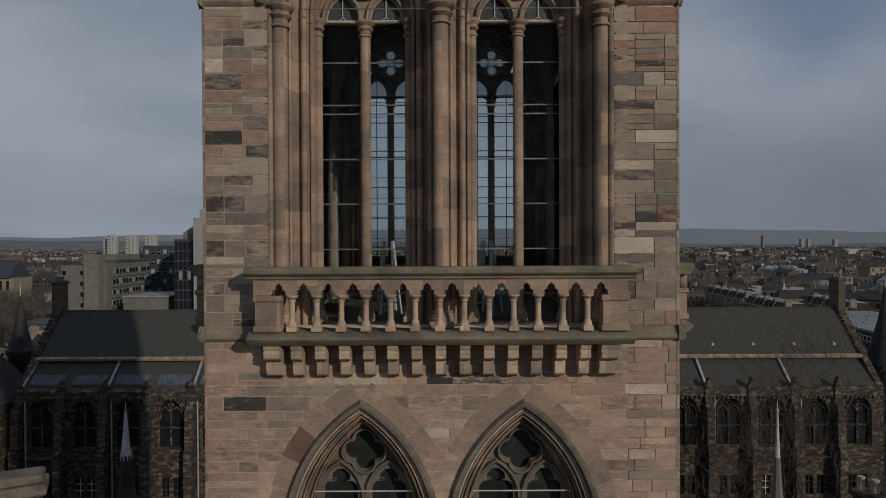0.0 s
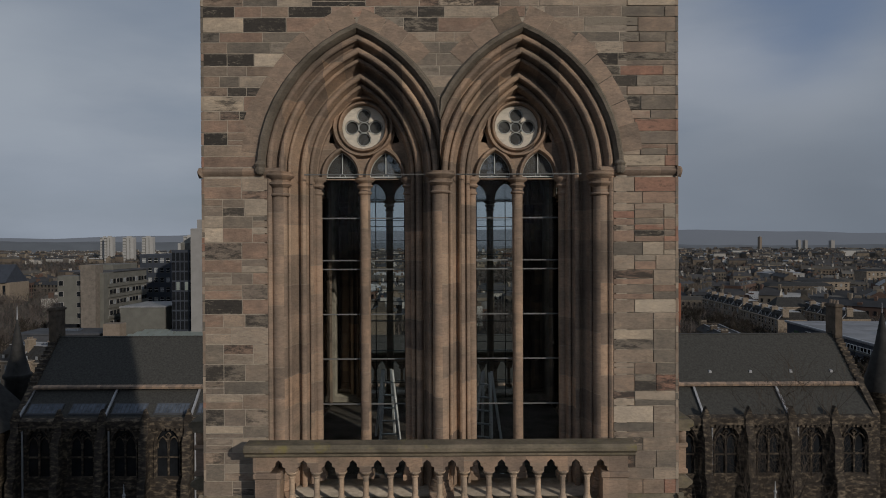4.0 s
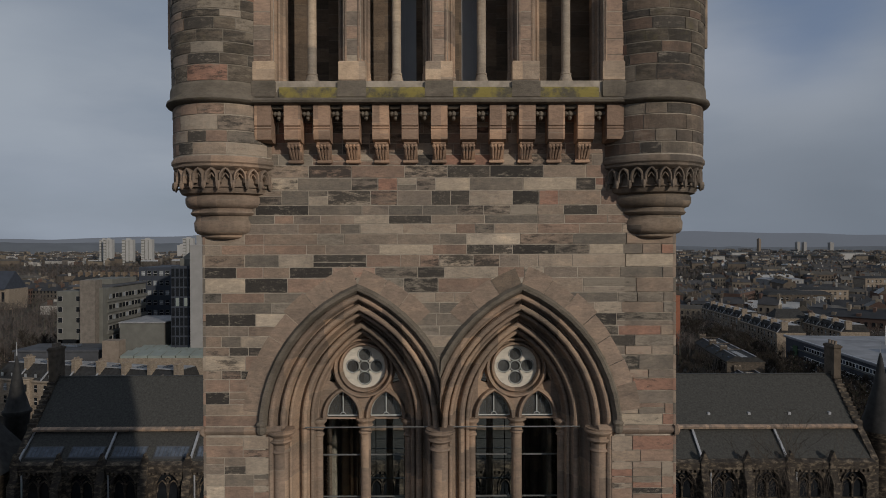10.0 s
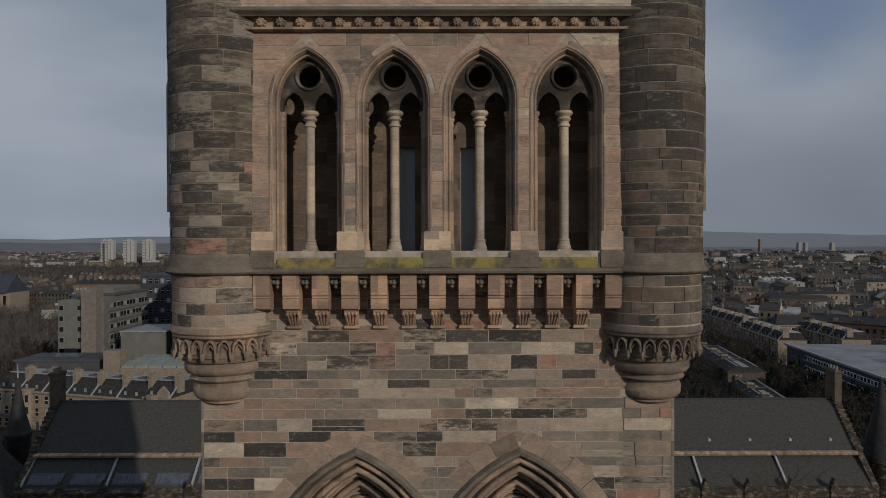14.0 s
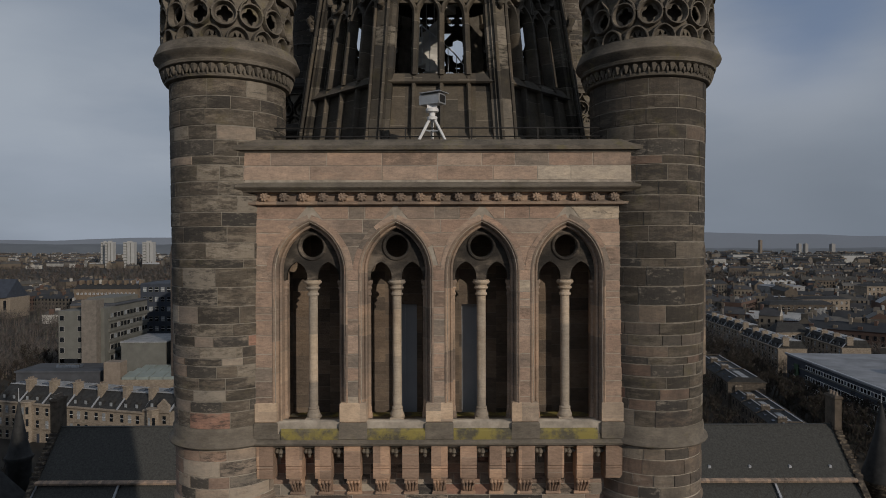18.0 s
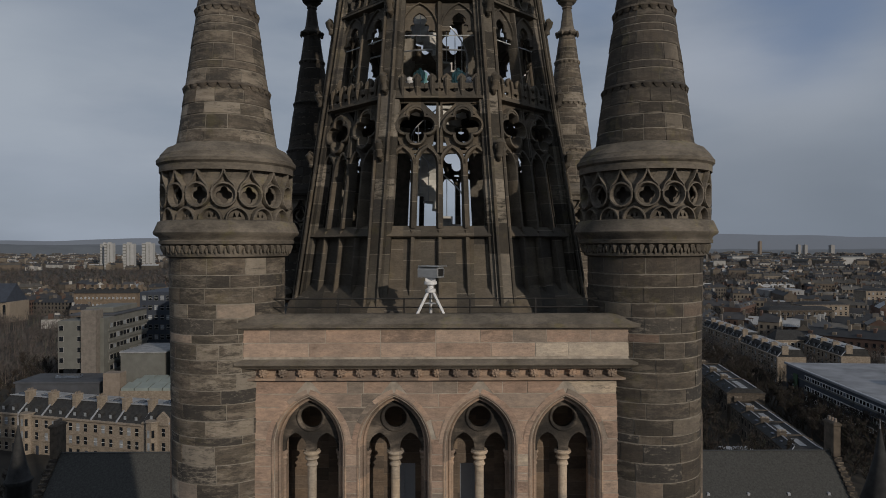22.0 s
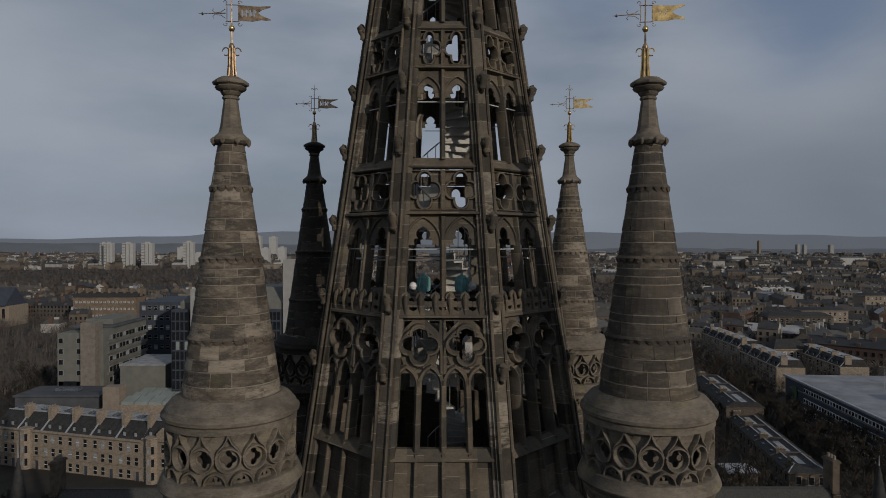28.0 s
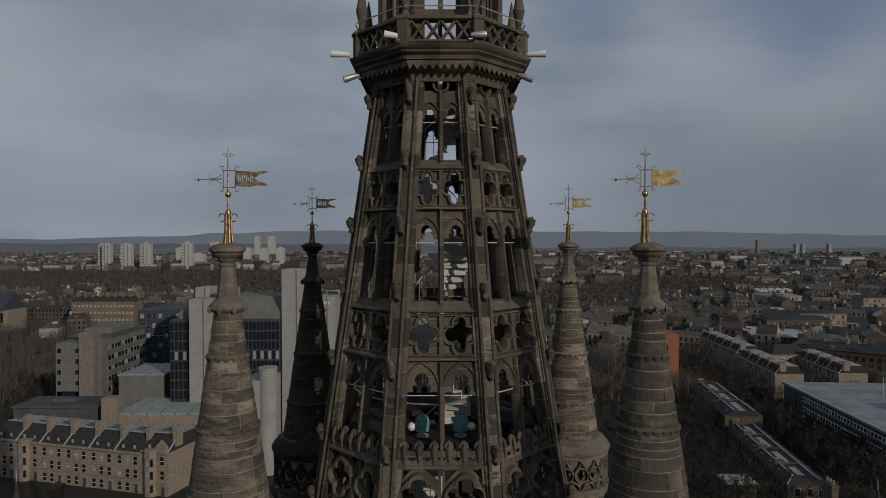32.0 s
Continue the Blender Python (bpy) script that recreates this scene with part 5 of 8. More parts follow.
def two_lights(z0, zs, label):
    """A pair of tall lights with cusped heads between z0 and zs."""
    face_bar("mullion", [lane(0.0, z0, zs + 0.35)], 0.12, 0.0, 0.26)
    q = face_u(0.5, zs)
    face_bar("light_head", [pointed(face_u(c, zs), zs - 0.25, q * 0.92, q * 0.55, 7, z0 + 0.05) for c in (-0.5, 0.5)], 0.07, 0.05, 0.24)
    for c in (-0.5, 0.5):
        u, a = face_u(c, zs), q * 0.86
        top = [(u - a, zs + 0.36), (u + a, zs + 0.36), (u + a, zs - 0.30)]
        head = [(u + a * 0.84 * x, zs - 0.30 + z * a) for x, z in ((1, 0), (0.90, 0.06), (0.60, 0.02), (0.66, 0.22), (0.64, 0.38), (0.48, 0.44), (0.36, 0.40), (0.50, 0.62), (0.48, 0.82), (0.32, 1.0), (0.0, 1.16), (-0.32, 1.0), (-0.48, 0.82), (-0.50, 0.62), (-0.36, 0.40), (-0.48, 0.44), (-0.64, 0.38), (-0.66, 0.22), (-0.60, 0.02), (-0.90, 0.06), (-1, 0))]
        spire_meshes.append(("light_spandrel", plate([top + head + [(u - a, zs - 0.30)]], 0.10, lambda p, b, d: on_spire(p, b, d + 0.10), "light_spandrel"), M_SPIRE, ""))
    h = half(zs - 0.38) - 0.12
    spire_meshes.append(("stay_wire", Geo().tube([(-h, -(ap(zs - 0.38) - 0.16), zs - 0.38), (h, -(ap(zs - 0.38) - 0.16), zs - 0.38)], 0.012, 5), M_CABLE, ""))


def quatre_row(z0, z1):
    """Two cusped quatrefoils in square frames between z0 and z1."""
    zc, h = (z0 + z1) / 2, (z1 - z0)
    for c in (-0.5, 0.5):
        u = face_u(c, zc)
        a = face_u(0.5, zc) * 0.94
        r, tall = a / 2.02, h / 2 / max(a, 0.01) if h / 2 > a else 1.0
        solid = [(u - a, z0), (u + a, z0), (u + a, z1), (u - a, z1)]
        spire_meshes.append(("tracery_panel", plate([solid, foils(u, zc, r, r * 0.75, 4, 0, 56, tall)], 0.12, lambda p, b, d: on_spire(p, b, d + 0.08), "tracery_panel"), M_SPIRE, ""))
        face_bar("quatrefoil", [[(x, z) for x, z in foils(u, zc, r * 1.04, r * 0.86, 4, 0, 48, tall)]], 0.075, 0.0, 0.20, closed=True)
        face_bar("panel_frame", [[(u - a * 0.97, z0 + 0.02), (u + a * 0.97, z0 + 0.02), (u + a * 0.97, z1 - 0.02), (u - a * 0.97, z1 - 0.02)]], 0.06, 0.0, 0.20, closed=True)
    face_bar("mullion", [lane(0.0, z0, z1)], 0.11, 0.0, 0.24)


two_lights(53.60, 55.38, "")
cross(55.80, 0.12, -0.05, 0.24)
quatre_row(55.86, 56.76)
sill(57.0)
two_lights(57.0, 58.72, "")
cross(59.12, 0.11, -0.04, 0.24)
quatre_row(59.16, 60.00)
sill(60.2)
two_lights(60.2, 61.50, "")
for c in (-0.5, 0.5):
    u = face_u(c, 61.9)
    face_bar("arch_bar", [pointed(0.0, 61.75, face_u(1.0, 61.9), 0.25, 7)], 0.08, 0.0, 0.22)
face_bar("quatrefoil", [circle(0, 62.0, 0.17, 18)], 0.07, 0.02, 0.2, closed=True)

for name, data, material, label in spire_meshes:
    if isinstance(data, Geo):
        data = data.mesh(name, 35)
    for m in EIGHTHS:
        part(name, data, material, spire, label, m)

# ribs on the corners, with crockets
def corner(z, out=0.0):
    return ap(z) / math.cos(math.pi / 8) + out


def rib_ring(z):
    c = corner(z)
    k = 0.9 + (62 - z) * 0.012
    return [(x * k, -(c + y * k), z) for x, y in ((-0.21, -0.30), (-0.26, -0.11), (-0.19, -0.055), (-0.21, -0.01), (-0.13, 0.0), (-0.10, 0.045), (0.10, 0.045), (0.13, 0.0), (0.21, -0.01), (0.19, -0.055), (0.26, -0.11), (0.21, -0.30))]


rib_core = Geo()
rib_core.rings([[(x * 0.97, y * 0.998 + (0.004 if y < 0 else 0), z) for x, y, z in rib_ring(z)] for z in (48.7, 62.5)], caps=True)
rib_mesh = rib_core.mesh("rib", 20)
rib_stones, z = [], 48.7
pick = random.Random(31)
while z < 62.4:
    h = min(pick.choice((0.42, 0.5, 0.58, 0.66)), 62.5 - z)
    rib_stones.append(Geo().rings([rib_ring(z + 0.006), rib_ring(z + h - 0.006)], caps=True).mesh("rib_stone", 20))
    z += h
roll_l = Geo().tube([(-0.15, -(corner(48.7) + 0.055), 48.7), (-0.13, -(corner(62.4) + 0.05), 62.4)], 0.038, 6)
crocket = Geo().tube([(0, 0.06, -0.26), (0, -0.03, -0.20), (0, -0.07, -0.13), (0, -0.09, -0.05), (0, -0.12, 0.03), (0, -0.13, 0.10), (0, -0.09, 0.16), (0, -0.05, 0.17)], [0.04, 0.065, 0.085, 0.062, 0.085, 0.105, 0.085, 0.03], 9)
for sx in (-1, 1):
    crocket.tube([(sx * 0.03, -0.07, -0.02), (sx * 0.07, -0.10, 0.04), (sx * 0.085, -0.12, 0.10)], [0.03, 0.045, 0.03], 6)
crocket_mesh, roll_mesh = crocket.mesh("crocket", 50), roll_l.mesh("rib_roll", 50)
for k in range(8):
    turn = pose(0, 0, 0, 0, 0, 22.5 + 45 * k)
    r = part("rib", rib_mesh, M_MORTAR_DARK, spire, "moulded corner rib of jointed stones", turn)
    for mesh in rib_stones:
        part("stone", mesh, M_SPIRE_STONE, r)
    for z in (52.4, 53.85, 55.6, 57.3, 58.75, 60.25, 61.75):
        part("crocket", crocket_mesh, M_SPIRE, r, "", pose(0, -(corner(z) + 0.06), z))
    for sx in (1, -1):
        part("rib_roll", roll_mesh, M_SPIRE, r, "", Matrix.Diagonal((sx, 1, 1, 1)))

# cornice, parapet and lantern
def ring8(profile):
    return Geo().lathe(0, 0, [(r / math.cos(math.pi / 8), z) for r, z in profile], 8, False, math.pi / 8)


part("cornice", ring8([(1.60, 62.05), (1.66, 62.22), (1.86, 62.30), (1.92, 62.38), (1.90, 62.42), (1.99, 62.46), (2.01, 62.52), (1.99, 62.54), (2.08, 62.60), (2.08, 62.64), (2.17, 62.70), (2.19, 62.76), (2.04, 62.80), (1.4, 62.80)]), M_SPIRE, spire, "corbelled octagonal cornice")
w = 1.90 * T8
pts = [(-w, 62.42)]
for k in range(9):
    pts += [(-w + 2 * w * (k + 0.5) / 9, 62.24), (-w + 2 * w * (k + 1) / 9, 62.36)]
zig_mesh = plate([[(w, 62.44), (-w, 62.44)] + pts[1:]], 0.06, lambda u, v, d: Vector((u, -(1.94 - d), v)), "zigzag_fringe")
lat = Geo()
wl_ = 2.03 * T8
flat = lambda u, v, d: Vector((u, -(2.04 - d), v))
lat.bar([(-wl_, 62.84), (wl_, 62.84)], 0.10, -0.03, 0.14, flat).bar([(-wl_, 63.36), (wl_, 63.36)], 0.14, -0.05, 0.16, flat)
for k in range(-1, 6):
    u0 = -wl_ + (k + 0.5) * wl_ * 2 / 5
    for a, b in ((u0, u0 + wl_ * 0.4), (u0 + wl_ * 0.4, u0)):
        a, b = max(-wl_, min(wl_, a)), max(-wl_, min(wl_, b))
        if abs(a - b) > 0.05:
            lat.bar([(a, 62.86), (b, 63.32)], 0.07, 0.0, 0.12, flat)
lat_mesh = lat.mesh("parapet_lattice", 35)
dn = Geo()
for k in range(10):
    dn.box(-wl_ + (k + 0.25) * wl_ / 5, -wl_ + (k + 0.7) * wl_ / 5, -2.12, -2.0, 62.68, 62.77)
dn_mesh = dn.mesh("dentils")
lan = Geo().box(-0.62, -0.46, -1.52, -1.22, 62.7, 66.6, 0.02).box(0.46, 0.62, -1.52, -1.22, 62.7, 66.6, 0.02).box(-0.06, 0.06, -1.46, -1.30, 63.4, 66.6, 0.02).box(-0.6, 0.6, -1.48, -1.24, 63.55, 63.75, 0.02)
lan.bar(pointed(-0.26, 65.6, 0.22, 0.2, 6), 0.09, -1.48, -1.28, lambda u, v, d: Vector((u, d, v))).bar(pointed(0.26, 65.6, 0.22, 0.2, 6), 0.09, -1.48, -1.28, lambda u, v, d: Vector((u, d, v)))
lan_mesh = lan.mesh("lantern_side", 35)
post = Geo().box(-0.12, 0.12, -0.09, 0.12, 62.76, 63.42, 0.02).box(-0.14, 0.14, -0.12, 0.14, 63.30, 63.42, 0.03)
post_mesh = post.mesh("parapet_post")
pin = Geo().lathe(0, 0.10, [(0.09, 63.40), (0.10, 63.48), (0.07, 63.56), (0.10, 63.72), (0.15, 63.92), (0.11, 64.12), (0.08, 64.3), (0.04, 64.6), (0.01, 64.75)], 8)
pin_mesh = pin.mesh("corner_finial", 50)
for k in range(8):
    m = EIGHTHS[k]
    part("zigzag_fringe", zig_mesh, M_SPIRE, spire, "", m)
    part("parapet_lattice", lat_mesh, M_SPIRE, spire, "pierced lattice parapet", m)
    part("dentils", dn_mesh, M_SPIRE, spire, "", m, "stuff")
    part("lantern_side", lan_mesh, M_SPIRE, spire, "", m)
    turn = pose(0, 0, 0, 0, 0, 22.5 + 45 * k) @ pose(0, -1.99 / math.cos(math.pi / 8), 0)
    part("parapet_post", post_mesh, M_SPIRE, spire, "", turn)
    part("corner_finial", pin_mesh, M_SPIRE, spire, "", turn)
    part("rail", Geo().tube([(-0.8, -2.05, 63.62), (0.8, -2.05, 63.62)], 0.015, 5), M_STEEL, spire, "", m)
part("lantern_roof", ring8([(1.6, 66.5), (1.6, 66.8), (1.35, 67.0), (0.05, 75.0)]), M_SPIRE, spire)

# spiral stair inside
stair = thing("spiral_stair", "pale iron spiral stair inside the openwork spire", "spiral stair", (CX + 0.05, CY, 0))
part("pole", Geo().tube([(0, 0, 48.8), (0, 0, 62.6)], 0.07, 8), M_STAIR, stair)
tread_mesh = Geo().rings([[(0.05, -0.05, z), (0.75, -0.14, z), (0.75, 0.14, z), (0.05, 0.05, z)] for z in (0, 0.05)], caps=True).rings([[(0.05, 0.02, z), (0.75, 0.11, z), (0.75, 0.14, z), (0.05, 0.05, z)] for z in (-0.17, 0)], caps=True).mesh("tread")
for k in range(70):
    a = 122 - k * 18.0
    part("tread", tread_mesh, M_STAIR, stair, "", pose(0, 0, 48.95 + k * 0.19, 0, 0, a))
    part("baluster_rod", Geo().tube([(0.73 * math.cos(radians(a)), 0.73 * math.sin(radians(a)), 48.97 + k * 0.19), (0.73 * math.cos(radians(a)), 0.73 * math.sin(radians(a)), 49.95 + k * 0.19)], 0.01, 4), M_STEEL, stair)
part("handrail", Geo().tube([(0.73 * math.cos(radians(122 - k * 9)), 0.73 * math.sin(radians(122 - k * 9)), 49.95 + k * 0.095) for k in range(132)], 0.018, 5), M_STEEL, stair)

for k in range(7):
    a0, a1 = radians(45 * k - 22.2), radians(45 * k + 22.2)
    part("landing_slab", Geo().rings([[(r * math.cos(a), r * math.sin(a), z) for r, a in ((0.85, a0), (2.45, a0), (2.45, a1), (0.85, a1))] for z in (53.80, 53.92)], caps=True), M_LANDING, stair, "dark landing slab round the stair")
part("landing_rail", Geo().tube([(2.2 * math.cos(radians(k * 15)), 2.2 * math.sin(radians(k * 15)), 54.75) for k in range(20)], 0.02, 5), M_STEEL, stair)

# floodlights on the gallery
def floodlight(p, q, material, label):
    f = thing("floodlight", label, "floodlight", p, "floodlights on the spire gallery")
    d = (Vector(q) - Vector(p))
    g = Geo().tube([d * 0.0, d * 0.08, d * 0.9, d], [0.04, 0.06, 0.085, 0.08], 10)
    part("housing", g, material, f)
    part("bracket", Geo().tube([d * 0.1, d * 0.1 - Vector((0, 0, 0.08)), -d * 0.15 - Vector((0, 0, 0.08))], 0.015, 5), M_STEEL, f)


for s in (-1, 1):
    floodlight((CX + s * 2.14, CY - 0.75, 62.90), (CX + s * 2.60, CY - 0.85, 62.90), M_WHITE, "white cylindrical floodlight on the parapet")
    floodlight((CX + s * 1.90, CY - 0.9, 62.38), (CX + s * 2.26, CY - 1.0, 62.24), M_STEEL, "grey cylindrical floodlight under the cornice")
for sx in (-1, 1):
    lamp = thing("lantern_lamp", "teal finned lamp with a white side reflector on the spire landing", "lamp", (CX + 0.05 + sx * 0.44, CY - 1.75, 53.92), "lamps on the spire landing")
    part("base", Geo().lathe(0, 0, [(0.01, 0.0), (0.15, 0.0), (0.15, 0.03), (0.05, 0.05), (0.05, 0.10)], 12), M_STEEL, lamp)
    part("housing", Geo().lathe(0, 0, [(0.05, 0.08), (0.13, 0.11), (0.135, 0.42), (0.09, 0.47), (0.03, 0.48), (0.03, 0.53), (0.01, 0.54)], 14), M_TEAL, lamp)
    for j in range(12):
        c_, s_ = math.cos(j * math.pi / 6), math.sin(j * math.pi / 6)
        part("fin", Geo().tube([(0.14 * c_, 0.14 * s_, 0.12), (0.15 * c_, 0.15 * s_, 0.26), (0.14 * c_, 0.14 * s_, 0.42)], 0.016, 5), M_TEAL, lamp)
    part("reflector", Geo().lathe(sx * 0.24, -0.04, [(0.01, 0.13), (0.07, 0.16), (0.10, 0.23), (0.07, 0.30), (0.01, 0.33)], 12), M_WHITE, lamp, "white rounded reflector")
floodlight((CX - 0.90, CY - 2.12, 62.92), (CX - 1.20, CY - 2.16, 62.95), M_WHITE, "white floodlight fixed to a parapet post")
floodlight((CX + 0.72, CY - 2.16, 62.93), (CX + 1.06, CY - 2.12, 62.96), M_STEEL, "grey floodlight fixed to a parapet post")

# surveillance camera on its tripod, and the roof rail
cctv = thing("surveillance_camera", "white weatherproof camera on a steel tripod on the coping", "camera", (CX - 0.12, 11.92, 49.10))
for a in (90, 205, 335):
    part("leg", Geo().tube([(0.05 * math.cos(radians(a)), 0.05 * math.sin(radians(a)), 0.46), (0.31 * math.cos(radians(a)), 0.31 * math.sin(radians(a)), -0.02)], 0.03, 6), M_WHITE, cctv)
part("leg_brace", Geo().tube([(0.13 * math.cos(radians(a)), 0.13 * math.sin(radians(a)), 0.22) for a in (90, 205, 335)], 0.012, 5, True), M_STEEL, cctv)
part("pan_head", Geo().lathe(0, 0, [(0.10, 0.44), (0.11, 0.50), (0.06, 0.52), (0.06, 0.58), (0.13, 0.60), (0.13, 0.66)], 12).box(-0.10, 0.10, -0.08, 0.08, 0.60, 0.76, 0.02), M_WHITE, cctv)
body = part("camera_housing", Geo().rings([[(x, y, z + 0.07 * (x > -1) * 0) for x, y, z in ((-0.13, yy, 0.74), (0.13, yy, 0.74), (0.14, yy, 0.90), (0.10, yy, 0.95), (-0.10, yy, 0.95), (-0.14, yy, 0.90))] for yy in (-0.24, 0.22)], caps=True), M_STEEL, cctv, "", pose(0, 0, 0, 0, 0, 58))
part("sunshield", Geo().box(-0.17, 0.17, -0.29, 0.20, 0.955, 0.975, 0.005), M_STEEL, body)
part("lens_window", Geo().box(-0.09, 0.09, -0.252, -0.24, 0.77, 0.91), M_IRON, body)
cctv.scale = (0.93, 0.93, 0.93)
rail = thing("roof_railing", "low thin black metal rail along the parapet roof", "railing", (CX, CY, 0))
for z in (49.22, 49.38):
    part("rail", Geo().tube([(-3.3, -4.5, z), (3.3, -4.5, z)], 0.013, 5), M_IRON, rail)
for k in range(6):
    part("post", Geo().tube([(-3.1 + k * 1.24, -4.5, 48.7), (-3.1 + k * 1.24, -4.5, 49.40)], 0.015, 5), M_IRON, rail)

# ---- ground and distance ----
GZ = -6.0
M_GROUND = plain_material("winter_ground", (0.032, 0.028, 0.023), 0.95, 0, 0.55, 0.03)
g = Geo()
R = [60, 150, 400, 1000, 2200, 4700]
g.rings([[(r * math.cos(2 * math.pi * j / 48), 16 + r * math.sin(2 * math.pi * j / 48), GZ) for j in range(48)] for r in R])
g.f.append(tuple(range(48)))
tagged(part("ground", g, M_GROUND), "dark winter ground of lawns, streets and gardens", "ground", kind="structure")

# both ranges glow faintly: the haze of distance is put into their emission
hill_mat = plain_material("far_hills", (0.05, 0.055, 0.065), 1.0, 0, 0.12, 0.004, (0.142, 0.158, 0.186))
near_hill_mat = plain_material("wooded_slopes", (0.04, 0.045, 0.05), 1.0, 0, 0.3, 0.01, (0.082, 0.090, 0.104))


def hill_range(name, dist, f, material, label):
    hills, cols = Geo(), []
    for i in range(129):
        a = radians(-48 + 96 * i / 128)
        h = f(i / 128)
        x, y = math.sin(a), math.cos(a)
        cols.append([(x * dist, y * dist, GZ), (x * (dist + 80), y * (dist + 80), h * 0.7), (x * (dist + 160), y * (dist + 160), h), (x * (dist + 240), y * (dist + 240), GZ)])
    hills.rings(cols, closed=False)
    tagged(part(name, hills, material), label, "hills", kind="structure")


def far_line(s):
    return 78 + 10 * noise.noise((s * 9, 0.3, 0)) + 8 * noise.noise((s * 31, 2.3, 0)) + 38 * math.exp(-((s - 0.36) / 0.10) ** 2) + 46 * math.exp(-((s - 0.52) / 0.12) ** 2) + 30 * math.exp(-((s - 0.72) / 0.12) ** 2) + 12 * math.exp(-((s - 0.30) / 0.012) ** 2)


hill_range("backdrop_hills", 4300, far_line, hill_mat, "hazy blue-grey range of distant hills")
hill_range("backdrop_slopes", 3500, lambda s: 44 + 9 * noise.noise((s * 14, 5.3, 0)) + 5 * noise.noise((s * 60, 1.3, 0)) + 26 * max(0, 0.45 - s) - 22 * min(1, max(0, (s - 0.45) * 8)), near_hill_mat, "dark wooded slopes before the hills, with haze in their glow")

M_HALL = stone_material("hall_sandstone", [(0.40, (0.026, 0.022, 0.019)), (0.52, (0.052, 0.043, 0.034)), (0.66, (0.165, 0.133, 0.098))], False, 0.75)
M_CONC = plain_material("pale_concrete", (0.247, 0.244, 0.240), 0.9, 0, 0.12, 0.3)
M_GREYCONC = plain_material("grey_green_cladding", (0.128, 0.128, 0.116), 0.85, 0, 0.15, 0.4)
M_TAN = plain_material("tan_brick", (0.195, 0.161, 0.131), 0.9, 0, 0.2, 1.0)
M_GREYTAN = plain_material("grey_tan_brick", (0.158, 0.140, 0.122), 0.9, 0, 0.2, 1.0)
M_DARKGLASS = plain_material("dark_window_glass", (0.013, 0.015, 0.018), 0.12, 0, 0.4, 0.6)
M_PALEGLASS = plain_material("pale_window_glass", (0.225, 0.240, 0.255), 0.15, 0, 0.4, 0.8)
M_SKYLIGHT = plain_material("skylight_glass", (0.075, 0.09, 0.115), 0.14, 0, 0.4, 1.5)
M_TENEMENT = stone_material("tenement_sandstone", [(0.3, (0.165, 0.136, 0.106)), (0.5, (0.222, 0.185, 0.145)), (0.7, (0.280, 0.236, 0.186))], False, 0.35, 0.0, 3.0)
M_WHITEROOF = plain_material("pale_roof_membrane", (0.195, 0.202, 0.216), 0.75, 0, 0.35, 0.12)
M_GREENROOF = plain_material("pale_green_roof", (0.203, 0.232, 0.217), 0.6, 0, 0.12, 0.3)
M_LEADFLAT = plain_material("weathered_lead_flat", (0.25, 0.255, 0.262), 0.6, 0.1, 0.35, 0.5)
M_HALLSLATE = plain_material("mossy_hall_slate", (0.047, 0.047, 0.044), 0.9, 0, 0.35, 5.0)
M_LEADPALE = plain_material("pale_lead", (0.42, 0.43, 0.45), 0.5, 0.1, 0.2, 3)
M_NAVY = plain_material("navy_cladding", (0.038, 0.045, 0.060), 0.7, 0, 0.2, 0.5)
M_ROOFDARK = plain_material("dark_flat_roof", (0.062, 0.066, 0.075), 0.85, 0, 0.25, 0.3)


M_SOOTGABLE = plain_material("sooty_gable_stone", (0.085, 0.068, 0.052), 0.9, 0, 0.4, 1.5)

M_TENEMENT_CLAY = plain_material("pale_clay", (0.34, 0.29, 0.23), 0.85, 0, 0.2, 3.0)

# ---- the hall behind the tower ----
hall = thing("hall_building", "long Gothic sandstone hall with slate roofs, skylights and buttresses", "building")
HX0, HX1, BAY = -46.5, 47.8, 4.715
part("main_roof", Geo().rings([[(x, 74.3, 20.0), (x, 79.0, 24.9), (x, 79.4, 24.9), (x, 87.5, 15)] for x in (HX0, HX1)], closed=False), M_HALLSLATE, hall, "plain dark slate roof")
part("ridge", Geo().box(HX0, HX1, 78.95, 79.45, 24.85, 25.0, 0.03), M_HALLSLATE, hall)
part("gutter", Geo().extrude_x([(73.9, 19.7), (73.8, 19.95), (74.0, 20.1), (74.5, 20.1), (74.5, 19.6)], HX0, HX1), M_TRIM, hall, "pale stone eaves gutter")
part("aisle_roof", Geo().rings([[(x, 71.3, 16.9), (x, 74.5, 19.65)] for x in (HX0, HX1)], closed=False), M_HALLSLATE, hall)
part("parapet", Geo().extrude_x([(70.7, 16.1), (70.65, 16.9), (70.9, 17.1), (71.5, 17.1), (71.5, 16.1)], HX0, HX1), M_HALL, hall, "corbelled parapet")
dent = Geo()
for k in range(int((HX1 - HX0) / 0.5)):
    dent.box(HX0 + k * 0.5, HX0 + k * 0.5 + 0.25, 70.62, 70.8, 15.85, 16.15)
part("corbel_table", dent, M_HALL, hall, kind="stuff")
holes = []
bays = 20
for k in range(bays):
    c = HX0 + BAY * (k + 0.5)
    holes.append(pointed(c, 14.35, 1.28, 0.55, 6, 10.7))
    for s in (-0.62, 0.62):
        holes.append([(c + s - 0.45, 5.2), (c + s + 0.45, 5.2), (c + s + 0.45, 7.4), (c + s - 0.45, 7.4)])
